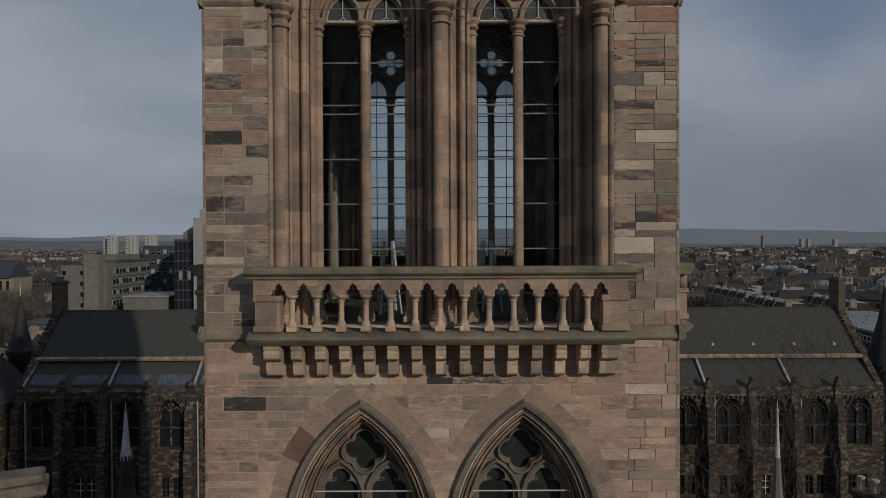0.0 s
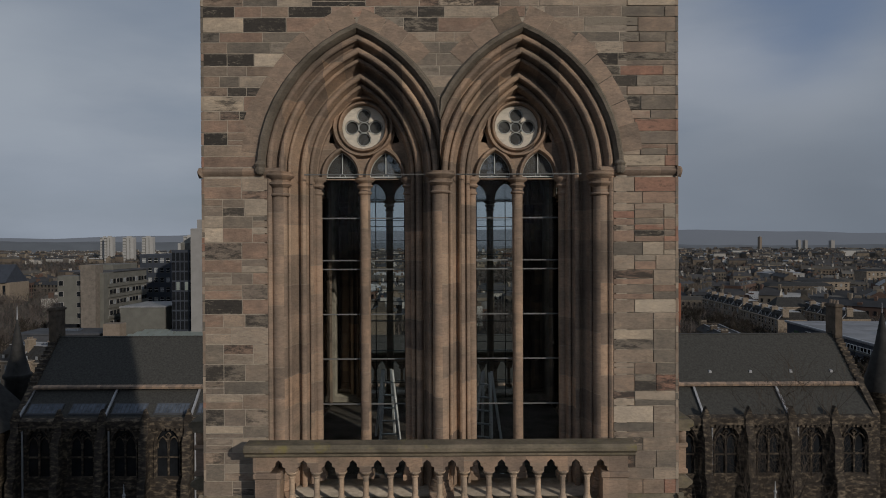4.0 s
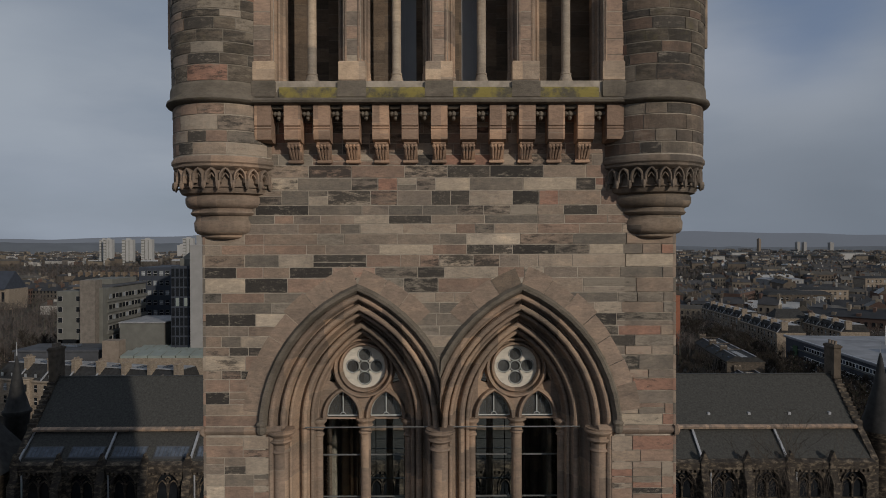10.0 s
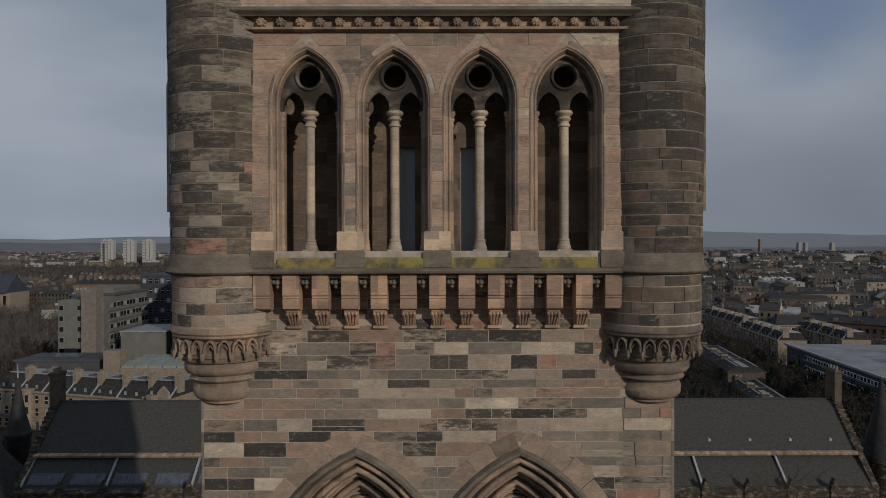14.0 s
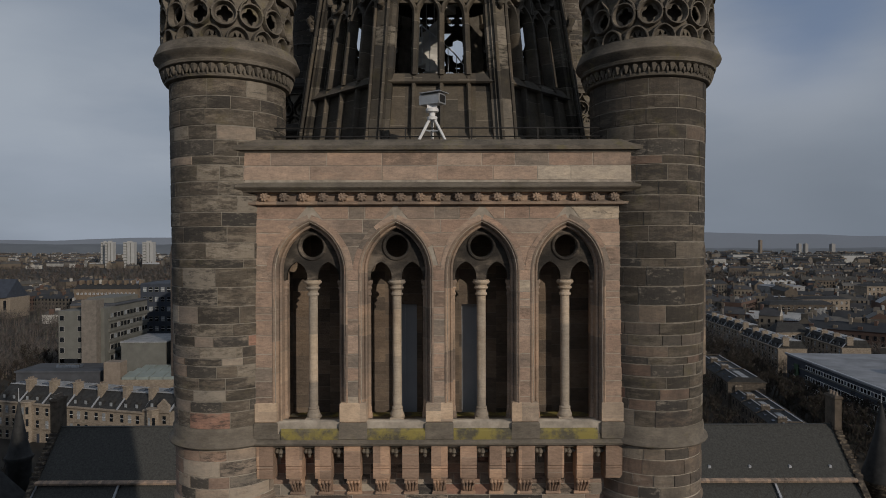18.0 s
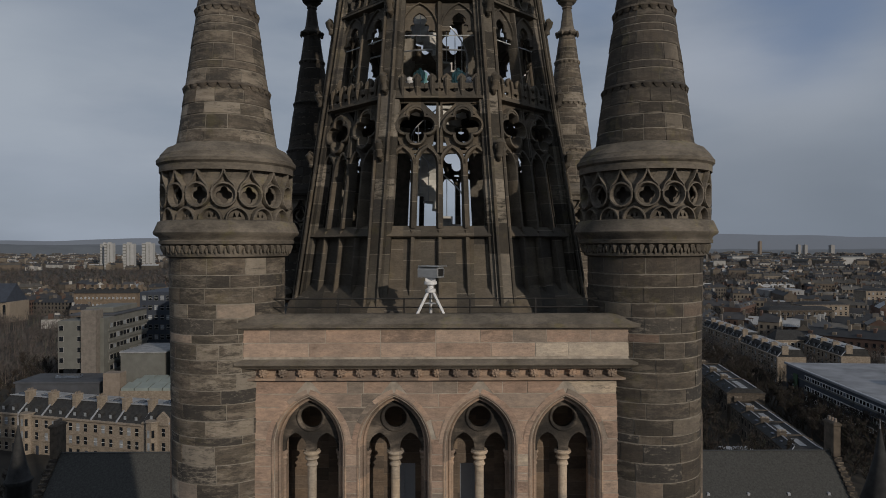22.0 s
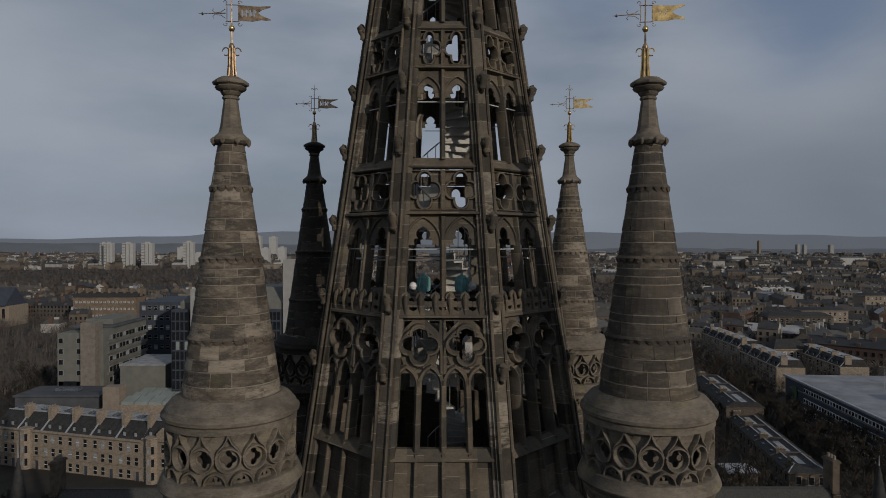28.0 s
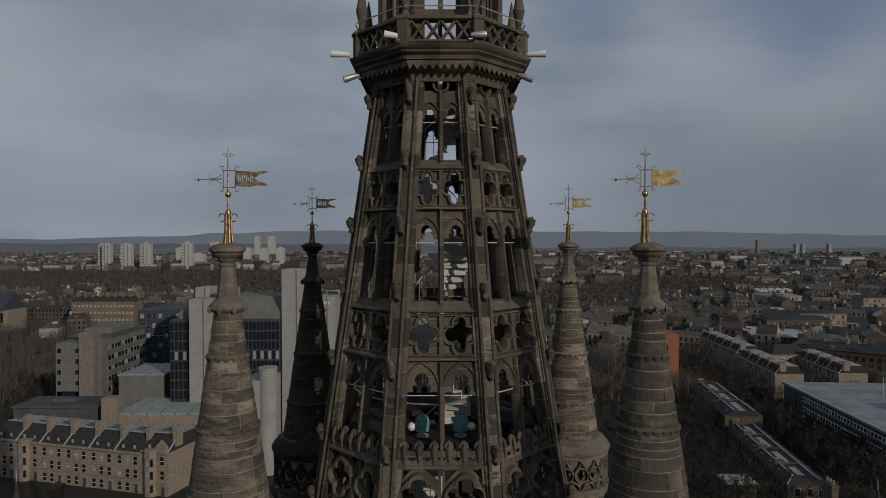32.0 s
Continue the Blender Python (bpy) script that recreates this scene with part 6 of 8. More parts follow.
part("front_wall", plate([[(HX0, GZ), (HX1, GZ), (HX1, 16.2), (HX0, 16.2)]] + holes, 0.7, lambda u, v, d: Vector((u, 70.9 + d, v)), "front_wall"), M_HALL, hall, "soot-stained sandstone wall")
part("end_wall", Geo().rings([[(x, 71.3, GZ), (x, 71.3, 17), (x, 74.3, 20.2), (x, 79.2, 25.4), (x, 87.5, 16), (x, 87.5, GZ)] for x in (HX0 - 0.7, HX0)], caps=True), M_HALL, hall)
part("end_wall", Geo().rings([[(x, 71.3, GZ), (x, 71.3, 17), (x, 74.3, 20.2), (x, 79.2, 25.4), (x, 87.5, 16), (x, 87.5, GZ)] for x in (HX1, HX1 + 0.7)], caps=True), M_HALL, hall)
for x in (HX0 - 0.35, HX1 + 0.35):
    for k in range(12):
        y = 74.2 + k * 0.42
        part("crow_step", Geo().box(x - 0.45, x + 0.45, y, y + 0.5, 19.6 + k * 0.44, 20.5 + k * 0.44, 0.04), M_HALL, hall)
    st = part("chimney", Geo().box(x - 0.42, x + 0.42, 78.2, 80.2, 24.5, 28.6, 0.05).box(x - 0.52, x + 0.52, 78.05, 80.35, 28.2, 28.5, 0.05), M_SOOTGABLE, hall, "stone gable chimney")
    for j in range(3):
        part("pot", Geo().lathe(x, 78.6 + j * 0.6, [(0.2, 28.6), (0.16, 29.0), (0.19, 29.05)], 8), M_TAN, st)
for k in range(bays):
    c = HX0 + BAY * (k + 0.5)
    part("window_glass", Geo().box(c - 1.3, c + 1.3, 71.25, 71.28, 5.0, 16.3), M_DARKGLASS, hall)
    tr = Geo().box(c - 0.09, c + 0.09, 71.05, 71.2, 10.7, 15.2).box(c - 1.28, c + 1.28, 71.05, 71.2, 12.75, 12.92)
    to_ = lambda u, v, d: Vector((u, d, v))
    for s in (-0.62, 0.62):
        tr.bar(pointed(c + s, 14.2, 0.55, 0.4, 5, 13.8), 0.15, 71.0, 71.2, to_)
        part("lattice_window", Geo().box(c + s - 0.03, c + s + 0.03, 71.1, 71.2, 5.2, 7.4).box(c + s - 0.45, c + s + 0.45, 71.1, 71.2, 6.6, 6.66).box(c + s - 0.45, c + s + 0.45, 71.1, 71.2, 5.9, 5.96), M_WHITE if k % 4 == 1 else M_HALL, hall)
    tr.bar(foils(c, 15.25, 0.14, 0.12, 4, 0, 20), 0.1, 71.0, 71.2, to_, True)
    part("window_tracery", tr, M_HALL, hall)
    hm = Geo().bar(pointed(c, 14.35, 1.40, 0.55, 7, 10.6), 0.20, 70.70, 70.95, lambda u, v, d: Vector((u, d, v)))
    part("window_hood", hm, M_HALL, hall)
    x = HX0 + BAY * k
    bt = Geo().rings([[(x - 0.42, y0, z), (x + 0.42, y0, z), (x + 0.42, 71.0, z), (x - 0.42, 71.0, z)] for z, y0 in ((GZ, 69.5), (10.5, 69.5), (11.0, 69.9), (14.8, 69.9), (15.6, 70.5), (16.9, 70.5))], caps=True)
    bt.rings([[(x + sx, 70.5, 16.9 + h) for sx, h in ((-0.5, 0), (0.5, 0), (0, 1.3))], [(x + sx, 71.1, 16.9 + h) for sx, h in ((-0.5, 0), (0.5, 0), (0, 1.3))]], caps=True)
    part("buttress", bt, M_HALL, hall)
    if k % 2 == 0:
        part("roof_coping", Geo().rings([[(x + s, y, z) for s, y, z in ((-0.12, 71.35, 17.02), (0.12, 71.35, 17.02), (0.12, 74.4, 19.68), (-0.12, 74.4, 19.68))], [(x + s, y, z) for s, y, z in ((-0.12, 71.3, 17.22), (0.12, 71.3, 17.22), (0.12, 74.35, 19.88), (-0.12, 74.35, 19.88))]], caps=True), M_LEAD, hall)
        part("downpipe", Geo().tube([(x + 0.7, 70.75, GZ), (x + 0.7, 70.75, 15.9)], 0.10, 6), M_LEAD, hall)
    if c < -14:
        at = lambda u, f, h: (c + u, 71.3 + 3.2 * f, 16.95 + 2.75 * f + h)
        frame_ = part("skylight", Geo().rings([[at(-1.9, 0.12, h), at(1.9, 0.12, h), at(1.9, 0.46, h), at(-1.9, 0.46, h)] for h in (0.0, 0.16)], caps=True), M_ROOFDARK, hall, "lead-framed roof light")
        for j in range(8):
            u0 = -1.8 + j * 0.45
            part("pane", Geo().rings([[at(u0 + 0.04, 0.15, h), at(u0 + 0.41, 0.15, h), at(u0 + 0.41, 0.43, h), at(u0 + 0.04, 0.43, h)] for h in (0.16, 0.19)], caps=True), M_SKYLIGHT, frame_)
    elif c > 14:
        part("roof_vent", Geo().box(c - 0.15, c + 0.15, 75.2, 75.6, 20.9, 21.25, 0.05), M_LEAD, hall)
part("string_course", Geo().extrude_x([(70.95, 9.2), (70.7, 9.3), (70.68, 9.45), (70.95, 9.65)], HX0, HX1), M_HALL, hall)
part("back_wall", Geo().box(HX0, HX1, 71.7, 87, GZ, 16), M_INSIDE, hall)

# range beside the tower, with lead ventilators on its ridge
for s in (-1, 1):
    rng = thing("front_range", "slate-roofed Gothic range joined to the tower", "building", (0, 0, 0), "ranges beside the tower")
    x0, x1 = sorted((s * 4.6, s * 47.0))
    part("wall", Geo().box(x0, x1, 19.0, 31.0, GZ, 15.0), M_HALL, rng)
    part("roof", Geo().rings([[(x, 18.6, 14.8), (x, 25.0, 21.8), (x, 31.4, 14.8)] for x in (x0, x1)], caps=True), M_SLATE, rng)
    fl = thing("roof_fleche", "slender lead-covered ventilator spirelet on the roof ridge", "spirelet", (12.9 if s > 0 else -12.3, 25.0, 0), "ventilator spirelets")
    part("base", Geo().box(-0.6, 0.6, -0.6, 0.6, 20.8, 22.2, 0.05), M_SLATE, fl)
    if s < 0:
        part("skirt", Geo().lathe(0, 0, [(0.85, 22.1), (0.42, 23.0), (0.26, 24.0), (0.18, 24.9)], 8, True), M_SLATE, fl)
        sp = Geo().lathe(0, 0, [(0.19, 24.85), (0.11, 25.7), (0.05, 26.45)], 8, True)
        for j in range(8):
            a = 2 * math.pi * j / 8
            sp.tube([(0.19 * math.cos(a), 0.19 * math.sin(a), 24.68), (0.16 * math.cos(a), 0.16 * math.sin(a), 25.0)], [0.015, 0.045], 5)
    else:
        part("skirt", Geo().lathe(0, 0, [(0.55, 22.1), (0.27, 22.7), (0.19, 23.4), (0.105, 24.65)], 8, True), M_GREYCONC, fl)
        sp = Geo().lathe(0, 0, [(0.10, 24.6), (0.06, 25.6), (0.03, 26.45)], 8, True)
    part("spirelet", sp, M_LEADPALE, fl, "pale lead cap with a toothed edge")
    part("finial", Geo().lathe(0, 0, [(0.05, 26.42), (0.07, 26.48), (0.025, 26.55), (0.012, 26.9)], 8, True), M_LEAD, fl)
chim = thing("stone_chimney", "weathered stone chimney stack with moulded cap", "chimney", (-14.6, 22.0, 0))
part("stack", Geo().box(-0.75, 0.75, -0.5, 0.5, 17.5, 24.6, 0.06), M_HALL, chim)
part("cap", Geo().box(-0.95, 0.95, -0.7, 0.7, 24.5, 24.9, 0.08).box(-0.85, 0.85, -0.6, 0.6, 24.88, 25.2, 0.1), M_TRIM_GREY, chim)

chim.rotation_euler = (0, 0, radians(28))
stack = thing("chimney_stack", "dark stone chimney stack with four pale clay pots", "chimney", (16.7, 24.6, 0))
part("stack", Geo().box(-0.28, 0.28, -0.9, 0.9, 17.5, 23.3, 0.05).box(-0.36, 0.36, -1.0, 1.0, 23.1, 23.35, 0.04), M_HALL, stack)
for k in range(4):
    part("pot", Geo().lathe(0, -0.72 + k * 0.48, [(0.15, 23.33), (0.12, 23.75), (0.14, 23.78), (0.14, 23.84), (0.10, 23.84)], 10), M_TENEMENT_CLAY, stack)
stack.rotation_euler = (0, 0, radians(38))

# side range and its stair turret at the left, tall turret at the right
side = thing("west_range", "dark sandstone range with slate roof and spired turret", "building")
part("wall", Geo().box(-66, -50.5, 40, 80, GZ, 15), M_HALL, side)
part("roof", Geo().rings([[(-67, y, 14.8), (-58, y, 22), (-50, y, 14.8)] for y in (39.5, 80.5)], caps=True), M_SLATE, side)
part("turret", Geo().lathe(-56.8, 87, [(1.5, GZ), (1.5, 18.2), (1.75, 18.5), (1.75, 18.9), (1.5, 19.1), (0.95, 21.2), (0.3, 25.0), (0.03, 26.4)], 10), M_SLATE, side, "conical slate stair turret")
part("finial", Geo().tube([(-56.8, 87, 26.2), (-56.8, 87, 28.0)], [0.09, 0.03], 6), M_LEAD, side)
side = thing("east_turret", "dark conical slate turret beside the gable", "turret", (54.6, 80.0, 0))
part("shaft", Geo().lathe(0, 0, [(2.0, GZ), (2.0, 17.0), (2.3, 17.4), (2.3, 17.9)], 12), M_HALL, side)
part("cone", Geo().lathe(0, 0, [(2.35, 17.8), (1.5, 20.5), (0.75, 23.5), (0.25, 26.6), (0.05, 27.4)], 12), M_SLATE, side)
part("finial", Geo().tube([(0, 0, 27.2), (0, 0, 28.6)], [0.07, 0.03], 6), M_LEAD, side)


# ---- houses and blocks ----
def windows(parent, x0, x1, z0, z1, nx, nz, w, h, at, material, sub="window", frame_m=None):
    """Recessed-looking sash windows on a facade; at maps (u, v, d) to space."""
    meshes = None
    for i in range(nx):
        for j in range(nz):
            u = x0 + (x1 - x0) * (i + 0.5) / nx
            v = z0 + (z1 - z0) * (j + 0.5) / nz
            win = part(sub, Geo().rings([[at(u - w / 2, v - h / 2, d), at(u + w / 2, v - h / 2, d), at(u + w / 2, v + h / 2, d), at(u - w / 2, v + h / 2, d)] for d in (-0.05, 0.12)], caps=True), frame_m or M_WHITE, parent)
            part("pane", Geo().rings([[at(u - w * 0.42, v - h * 0.45, d), at(u + w * 0.42, v - h * 0.45, d), at(u + w * 0.42, v + h * 0.45, d), at(u - w * 0.42, v + h * 0.45, d)] for d in (-0.09, 0.0)], caps=True), M_PALEGLASS if sub == "window" and material is M_DARKGLASS and (i * 7 + j * 5 + int(abs(x0) * 3)) % 3 == 0 else material, win)
            if h > 1.8:
                part("sash_bar", Geo().rings([[at(u - w * 0.44, v - 0.05, d), at(u + w * 0.44, v - 0.05, d), at(u + w * 0.44, v + 0.05, d), at(u - w * 0.44, v + 0.05, d)] for d in (-0.13, -0.05)], caps=True), M_WHITE, win)


def tenement(at, turn, wide, deep, eave, top, storeys, nx, bay=False, stack=2.4, stone=None, run=2.6):
    """A stone tenement house: facade towards -y of its own frame, mansard slate roof, stacks and dormers."""
    t = thing("tenement_house", "tan sandstone terraced house with mansard slate roof and stone chimneys", "house", (0, 0, 0), "terrace of tenement houses")
    stone = stone or M_TENEMENT
    w = wide / 2
    part("wall", Geo().box(-w, w, 0, deep, GZ, eave), stone, t)
    part("cornice", Geo().extrude_x([(-0.05, eave - 0.5), (-0.35, eave - 0.15), (-0.35, eave + 0.1), (0.3, eave + 0.25), (0.3, eave - 0.5)], -w, w), stone, t)
    part("string_course", Geo().box(-w, w, -0.12, 0.02, eave - 4.2, eave - 3.95), stone, t)
    part("roof", Geo().rings([[(x, 0.1, eave + 0.1), (x, run, top), (x, deep - 2.0, top), (x, deep, eave)] for x in (-w, w)], caps=True), M_SLATE, t)
    part("roof_flat", Geo().box(-w + 0.3, w - 0.3, run + 0.3, deep - 2.0, top, top + 0.12), M_LEADFLAT, t, "pale weathered lead flat")
    for u in (-w * 0.45, w * 0.3):
        part("roof_hatch", Geo().box(u - 0.7, u + 0.7, run + 1.6 + u * 0.1, run + 3.8, top + 0.1, top + 0.5, 0.06), M_SKYLIGHT if u < 0 else M_LEADFLAT, t)
    part("ridge_roll", Geo().box(-w, w, run - 0.1, run + 0.15, top + 0.05, top + 0.28, 0.04), M_LEAD, t)
    part("sill_course", Geo().box(-w, w, -0.10, 0.02, eave - 7.4, eave - 7.2), stone, t)
    hh = (eave - GZ) / storeys
    windows(t, -w + 0.4, w - 0.4, GZ, eave, nx, storeys, 1.15, 2.2, lambda u, v, d: (u, d, v - 0.2), M_DARKGLASS, "window", stone)
    st = part("chimney", Geo().box(w - 0.6, w + 0.6, run * 0.6, run * 0.6 + 2.4, eave + 1, top + stack, 0.06).box(w - 0.72, w + 0.72, run * 0.6 - 0.15, run * 0.6 + 2.55, top + stack - 0.4, top + stack - 0.1, 0.05), stone, t, "broad stone chimney stack")
    for j in range(4):
        part("pot", Geo().lathe(w, run * 0.6 + 0.4 + j * 0.5, [(0.17, top + stack), (0.14, top + stack + 0.5), (0.17, top + stack + 0.55)], 6), M_TAN, st)
    part("party_coping", Geo().rings([[(w - 0.2, 0.0, eave + 0.1), (w + 0.2, 0.0, eave + 0.1), (w + 0.2, run, top + 0.2), (w - 0.2, run, top + 0.2)], [(w - 0.2, 0.0, eave + 0.4), (w + 0.2, 0.0, eave + 0.4), (w + 0.2, run, top + 0.45), (w - 0.2, run, top + 0.45)]], caps=True), M_LEAD, t)
    for u in (-w * 0.5, w * 0.35):
        y0 = 0.9 if run > 3 else 0.5
        zd = eave + (top - eave) * y0 / run * 0.9
        dm = part("dormer", Geo().rings([[(u - 0.6, y, zd), (u + 0.6, y, zd), (u + 0.6, y, zd + 1.15), (u, y, zd + 1.75), (u - 0.6, y, zd + 1.15)] for y in (y0, y0 + 2.0)], caps=True), M_SLATE, t)
        part("pane", Geo().box(u - 0.4, u + 0.4, y0 - 0.06, y0 + 0.02, zd + 0.15, zd + 1.1), M_PALEGLASS, dm)
    if bay:
        part("bay_window", Geo().lathe(-w * 0.2, 0.2, [(1.9, GZ), (1.9, eave + 0.4), (2.1, eave + 0.6), (1.9, eave + 0.8)], 8, True, math.pi / 8), stone, t)
        for a in (-0.62, 0.0, 0.62):
            for v in (GZ + 1.0, GZ + 4.4, GZ + 7.6):
                bw = part("bay_sash", Geo().box(-0.42, 0.42, -1.84, -1.70, v, v + 2.1), stone, t, "", pose(-w * 0.2, 0.2, 0, 0, 0, math.degrees(a)))
                part("pane", Geo().box(-0.34, 0.34, -1.87, -1.80, v + 0.08, v + 2.0), M_DARKGLASS if a else M_PALEGLASS, bw)
    if run > 3:
        part("doorway", Geo().box(w * 0.55, w * 0.55 + 1.3, -0.3, 0.05, GZ, GZ + 2.9, 0.04), stone, t)
        part("door", Geo().box(w * 0.55 + 0.2, w * 0.55 + 1.1, -0.34, -0.25, GZ, GZ + 2.4), M_NAVY, t)
        part("balcony_band", Geo().box(-w + 0.2, w - 0.2, -0.45, 0.02, GZ + 3.55, GZ + 3.75, 0.03), stone, t)
        for u in (-w * 0.66, 0.0, w * 0.66):
            part("window_hood", Geo().box(u - 0.85, u + 0.85, -0.28, 0.02, GZ + 6.35, GZ + 6.55, 0.03), stone, t)
    if bay and eave > 4.5:
        part("pediment", Geo().rings([[(u, y, z) for u, z in ((w * 0.1, eave), (w * 0.95, eave), (w * 0.95, eave + 1.6), (w * 0.52, eave + 3.2), (w * 0.1, eave + 1.6))] for y in (-0.15, 0.6)], caps=True), stone, t)
    t.matrix_basis = pose(*at, 0, 0, turn)
    return t


rowA, rowB = Vector((-123, 178.8, 0)), Vector((-68.5, 163.2, 0))
along = (rowB - rowA)
turn_row = math.degrees(math.atan2(along.y, along.x))
for k in range(7):
    p = rowA + along * ((k + 0.5) / 7)
    tenement((p.x, p.y, 0), turn_row, along.length / 7, 13.0, 4.2 + (0.7 if k == 6 else 0), 8.0 + (0.4 if k == 6 else 0), 3, 3, k in (1, 6), 2.1, None, 4.6)

# terraces down the hill on the right
def slate_terrace_house(at, turn, half, y0, y1, eave, top, hip=0.0):
    """A low house of a terrace, shade put into its stone tone: ridge along y, chimney on its far party wall."""
    t = thing("terrace_house", "terraced house in shade-darkened stone with slate roof and pale ridge", "house", (0, 0, 0), "terrace below the tower")
    part("wall", Geo().box(-half + 0.3, half - 0.3, y0 + 0.3, y1, GZ, eave), M_SHADEHOUSE, t)
    part("eaves_gutter", Geo().box(-half, half, y0, y1, eave - 0.25, eave, 0.05), M_SHADEHOUSE, t)
    g = Geo()
    g.rings([[(-half, y, eave), (-half * 0.5, y + (hip if y == y0 else 0), top), (-half * 0.2, y + (hip if y == y0 else 0), top - 0.45), (half * 0.2, y + (hip if y == y0 else 0), top - 0.45), (half * 0.5, y + (hip if y == y0 else 0), top), (half, y, eave)] for y in (y0, y1)], closed=False)
    g.f += [(0, 1, 2, 3, 4, 5), (11, 10, 9, 8, 7, 6)]
    part("roof", g, M_SLATE, t, "dark slate roof")
    for s_ in (-1, 1):
        part("ridge", Geo().box(s_ * half * 0.5 - 0.16, s_ * half * 0.5 + 0.16, y0 + hip, y1, top - 0.04, top + 0.1), M_LEAD, t, "pale lead ridge roll")
    part("valley_flat", Geo().box(-half * 0.16, half * 0.16, y0 + hip + 1.5, y1 - 1.2, top - 0.46, top - 0.40), M_LEADFLAT, t)
    if hip:
        for s_ in (-1, 1):
            part("hip_roll", Geo().tube([(s_ * half, y0, eave + 0.05), (s_ * half * 0.5, y0 + hip, top + 0.05)], 0.13, 5), M_LEAD, t)
    st = part("chimney", Geo().box(-half * 0.5 - 1.1, -half * 0.5 + 1.1, y1 - 0.45, y1 + 0.45, eave, top + 1.0, 0.06).box(-half * 0.5 - 1.22, -half * 0.5 + 1.22, y1 - 0.55, y1 + 0.55, top + 0.75, top + 0.95, 0.05), M_SHADEHOUSE, t, "stone party-wall chimney")
    for k in range(6):
        part("pot", Geo().lathe(-half * 0.5 - 0.95 + k * 0.38, y1, [(0.15, top + 1.0), (0.12, top + 1.4), (0.14, top + 1.45)], 6), M_TENEMENT_CLAY if k % 3 else M_TAN, st)
    part("party_coping", Geo().rings([[(x, y1 - 0.2, z), (x, y1 + 0.2, z), (x, y1 + 0.2, z + 0.25), (x, y1 - 0.2, z + 0.25)] for x, z in ((-half, eave), (-half * 0.5, top), (half * 0.5, top), (half, eave))], caps=True), M_SHADEHOUSE, t)
    n = int((y1 - y0) / 3)
    slope = (top - eave) / (half * 0.5)
    for k in range(n):
        y = y0 + 2 + k * 3.0
        if k % 2 == 0 and y > y0 + hip - 1:
            x0 = -half * 0.74
            z = eave + (half + x0) * slope
            part("skylight", Geo().box(x0 - 0.35, x0 + 0.35, y, y + 1.0, z - 0.25, z + 0.2, 0.04), M_SKYLIGHT, t)
        for v in (eave - 2.6, eave - 5.8):
            fr_ = part("window", Geo().box(-half + 0.22, -half + 0.4, y - 0.6, y + 0.6, v - 0.2, v + 1.8), M_TAN, t)
            part("pane", Geo().box(-half + 0.18, -half + 0.3, y - 0.45, y + 0.45, v, v + 1.65), M_DARKGLASS, fr_)
    if hip:
        for u in (-2.6, 0.2, 2.6):
            fr_ = part("window", Geo().box(u - 0.7, u + 0.7, y0 + 0.2, y0 + 0.4, eave - 2.9, eave - 0.8), M_TAN, t)
            part("pane", Geo().box(u - 0.52, u + 0.52, y0 + 0.16, y0 + 0.3, eave - 2.7, eave - 0.95), M_DARKGLASS, fr_)
    t.matrix_basis = pose(*at, 0, 0, turn)


# darker cousin of M_TENEMENT: shade is put into its tones, soot stains over them
M_SHADEHOUSE = stone_material("soot_dark_sandstone", [(0.3, (0.050, 0.043, 0.036)), (0.5, (0.080, 0.067, 0.054)), (0.7, (0.13, 0.105, 0.08))], False, 0.5, 0.0, 3.0)
for y0, y1, half, eave, top, hip in ((0, 12.0, 5.0, 0.8, 1.9, 3.4), (12.0, 24.0, 5.0, 0.9, 2.0, 0), (24.0, 36.0, 5.0, 1.0, 2.1, 0), (36.0, 47.0, 5.0, 1.1, 2.2, 0), (47.0, 60, 5.8, 4.6, 6.3, 0), (60, 73, 5.6, 4.4, 6.2, 0), (73, 87, 5.4, 4.4, 6.2, 0)):
    slate_terrace_house((87.0, 151, 0), -8.0, half, y0, y1, eave, top, hip)
annexe = thing("garden_annexe", "low stone annexe with pale flat roof", "building", (0, 0, 0))
part("wall", Geo().box(71, 78, 158, 164, GZ, -1.5), M_SHADEHOUSE, annexe)
part("roof", Geo().box(70.6, 78.4, 157.6, 164.4, -1.5, -1.2, 0.05), M_LEAD, annexe)
for k in range(4):
    tenement((134.5 + 0.9 * k, 262 + 10.0 * k, 0), -95, 10.0, 11.0, 5.2, 8.2, 4, 3, False, 1.4)
    tenement((160 + 0.9 * k, 262 + 10.0 * k, 0), -95, 10.0, 11.0, 5.4, 8.4, 4, 3, False, 1.4)
for k in range(5):
    tenement((142.0 + 0.5 * k, 312 + 10.0 * k, 0), -93, 10.0, 11.0, 5.2, 8.2, 4, 3, False, 1.4)
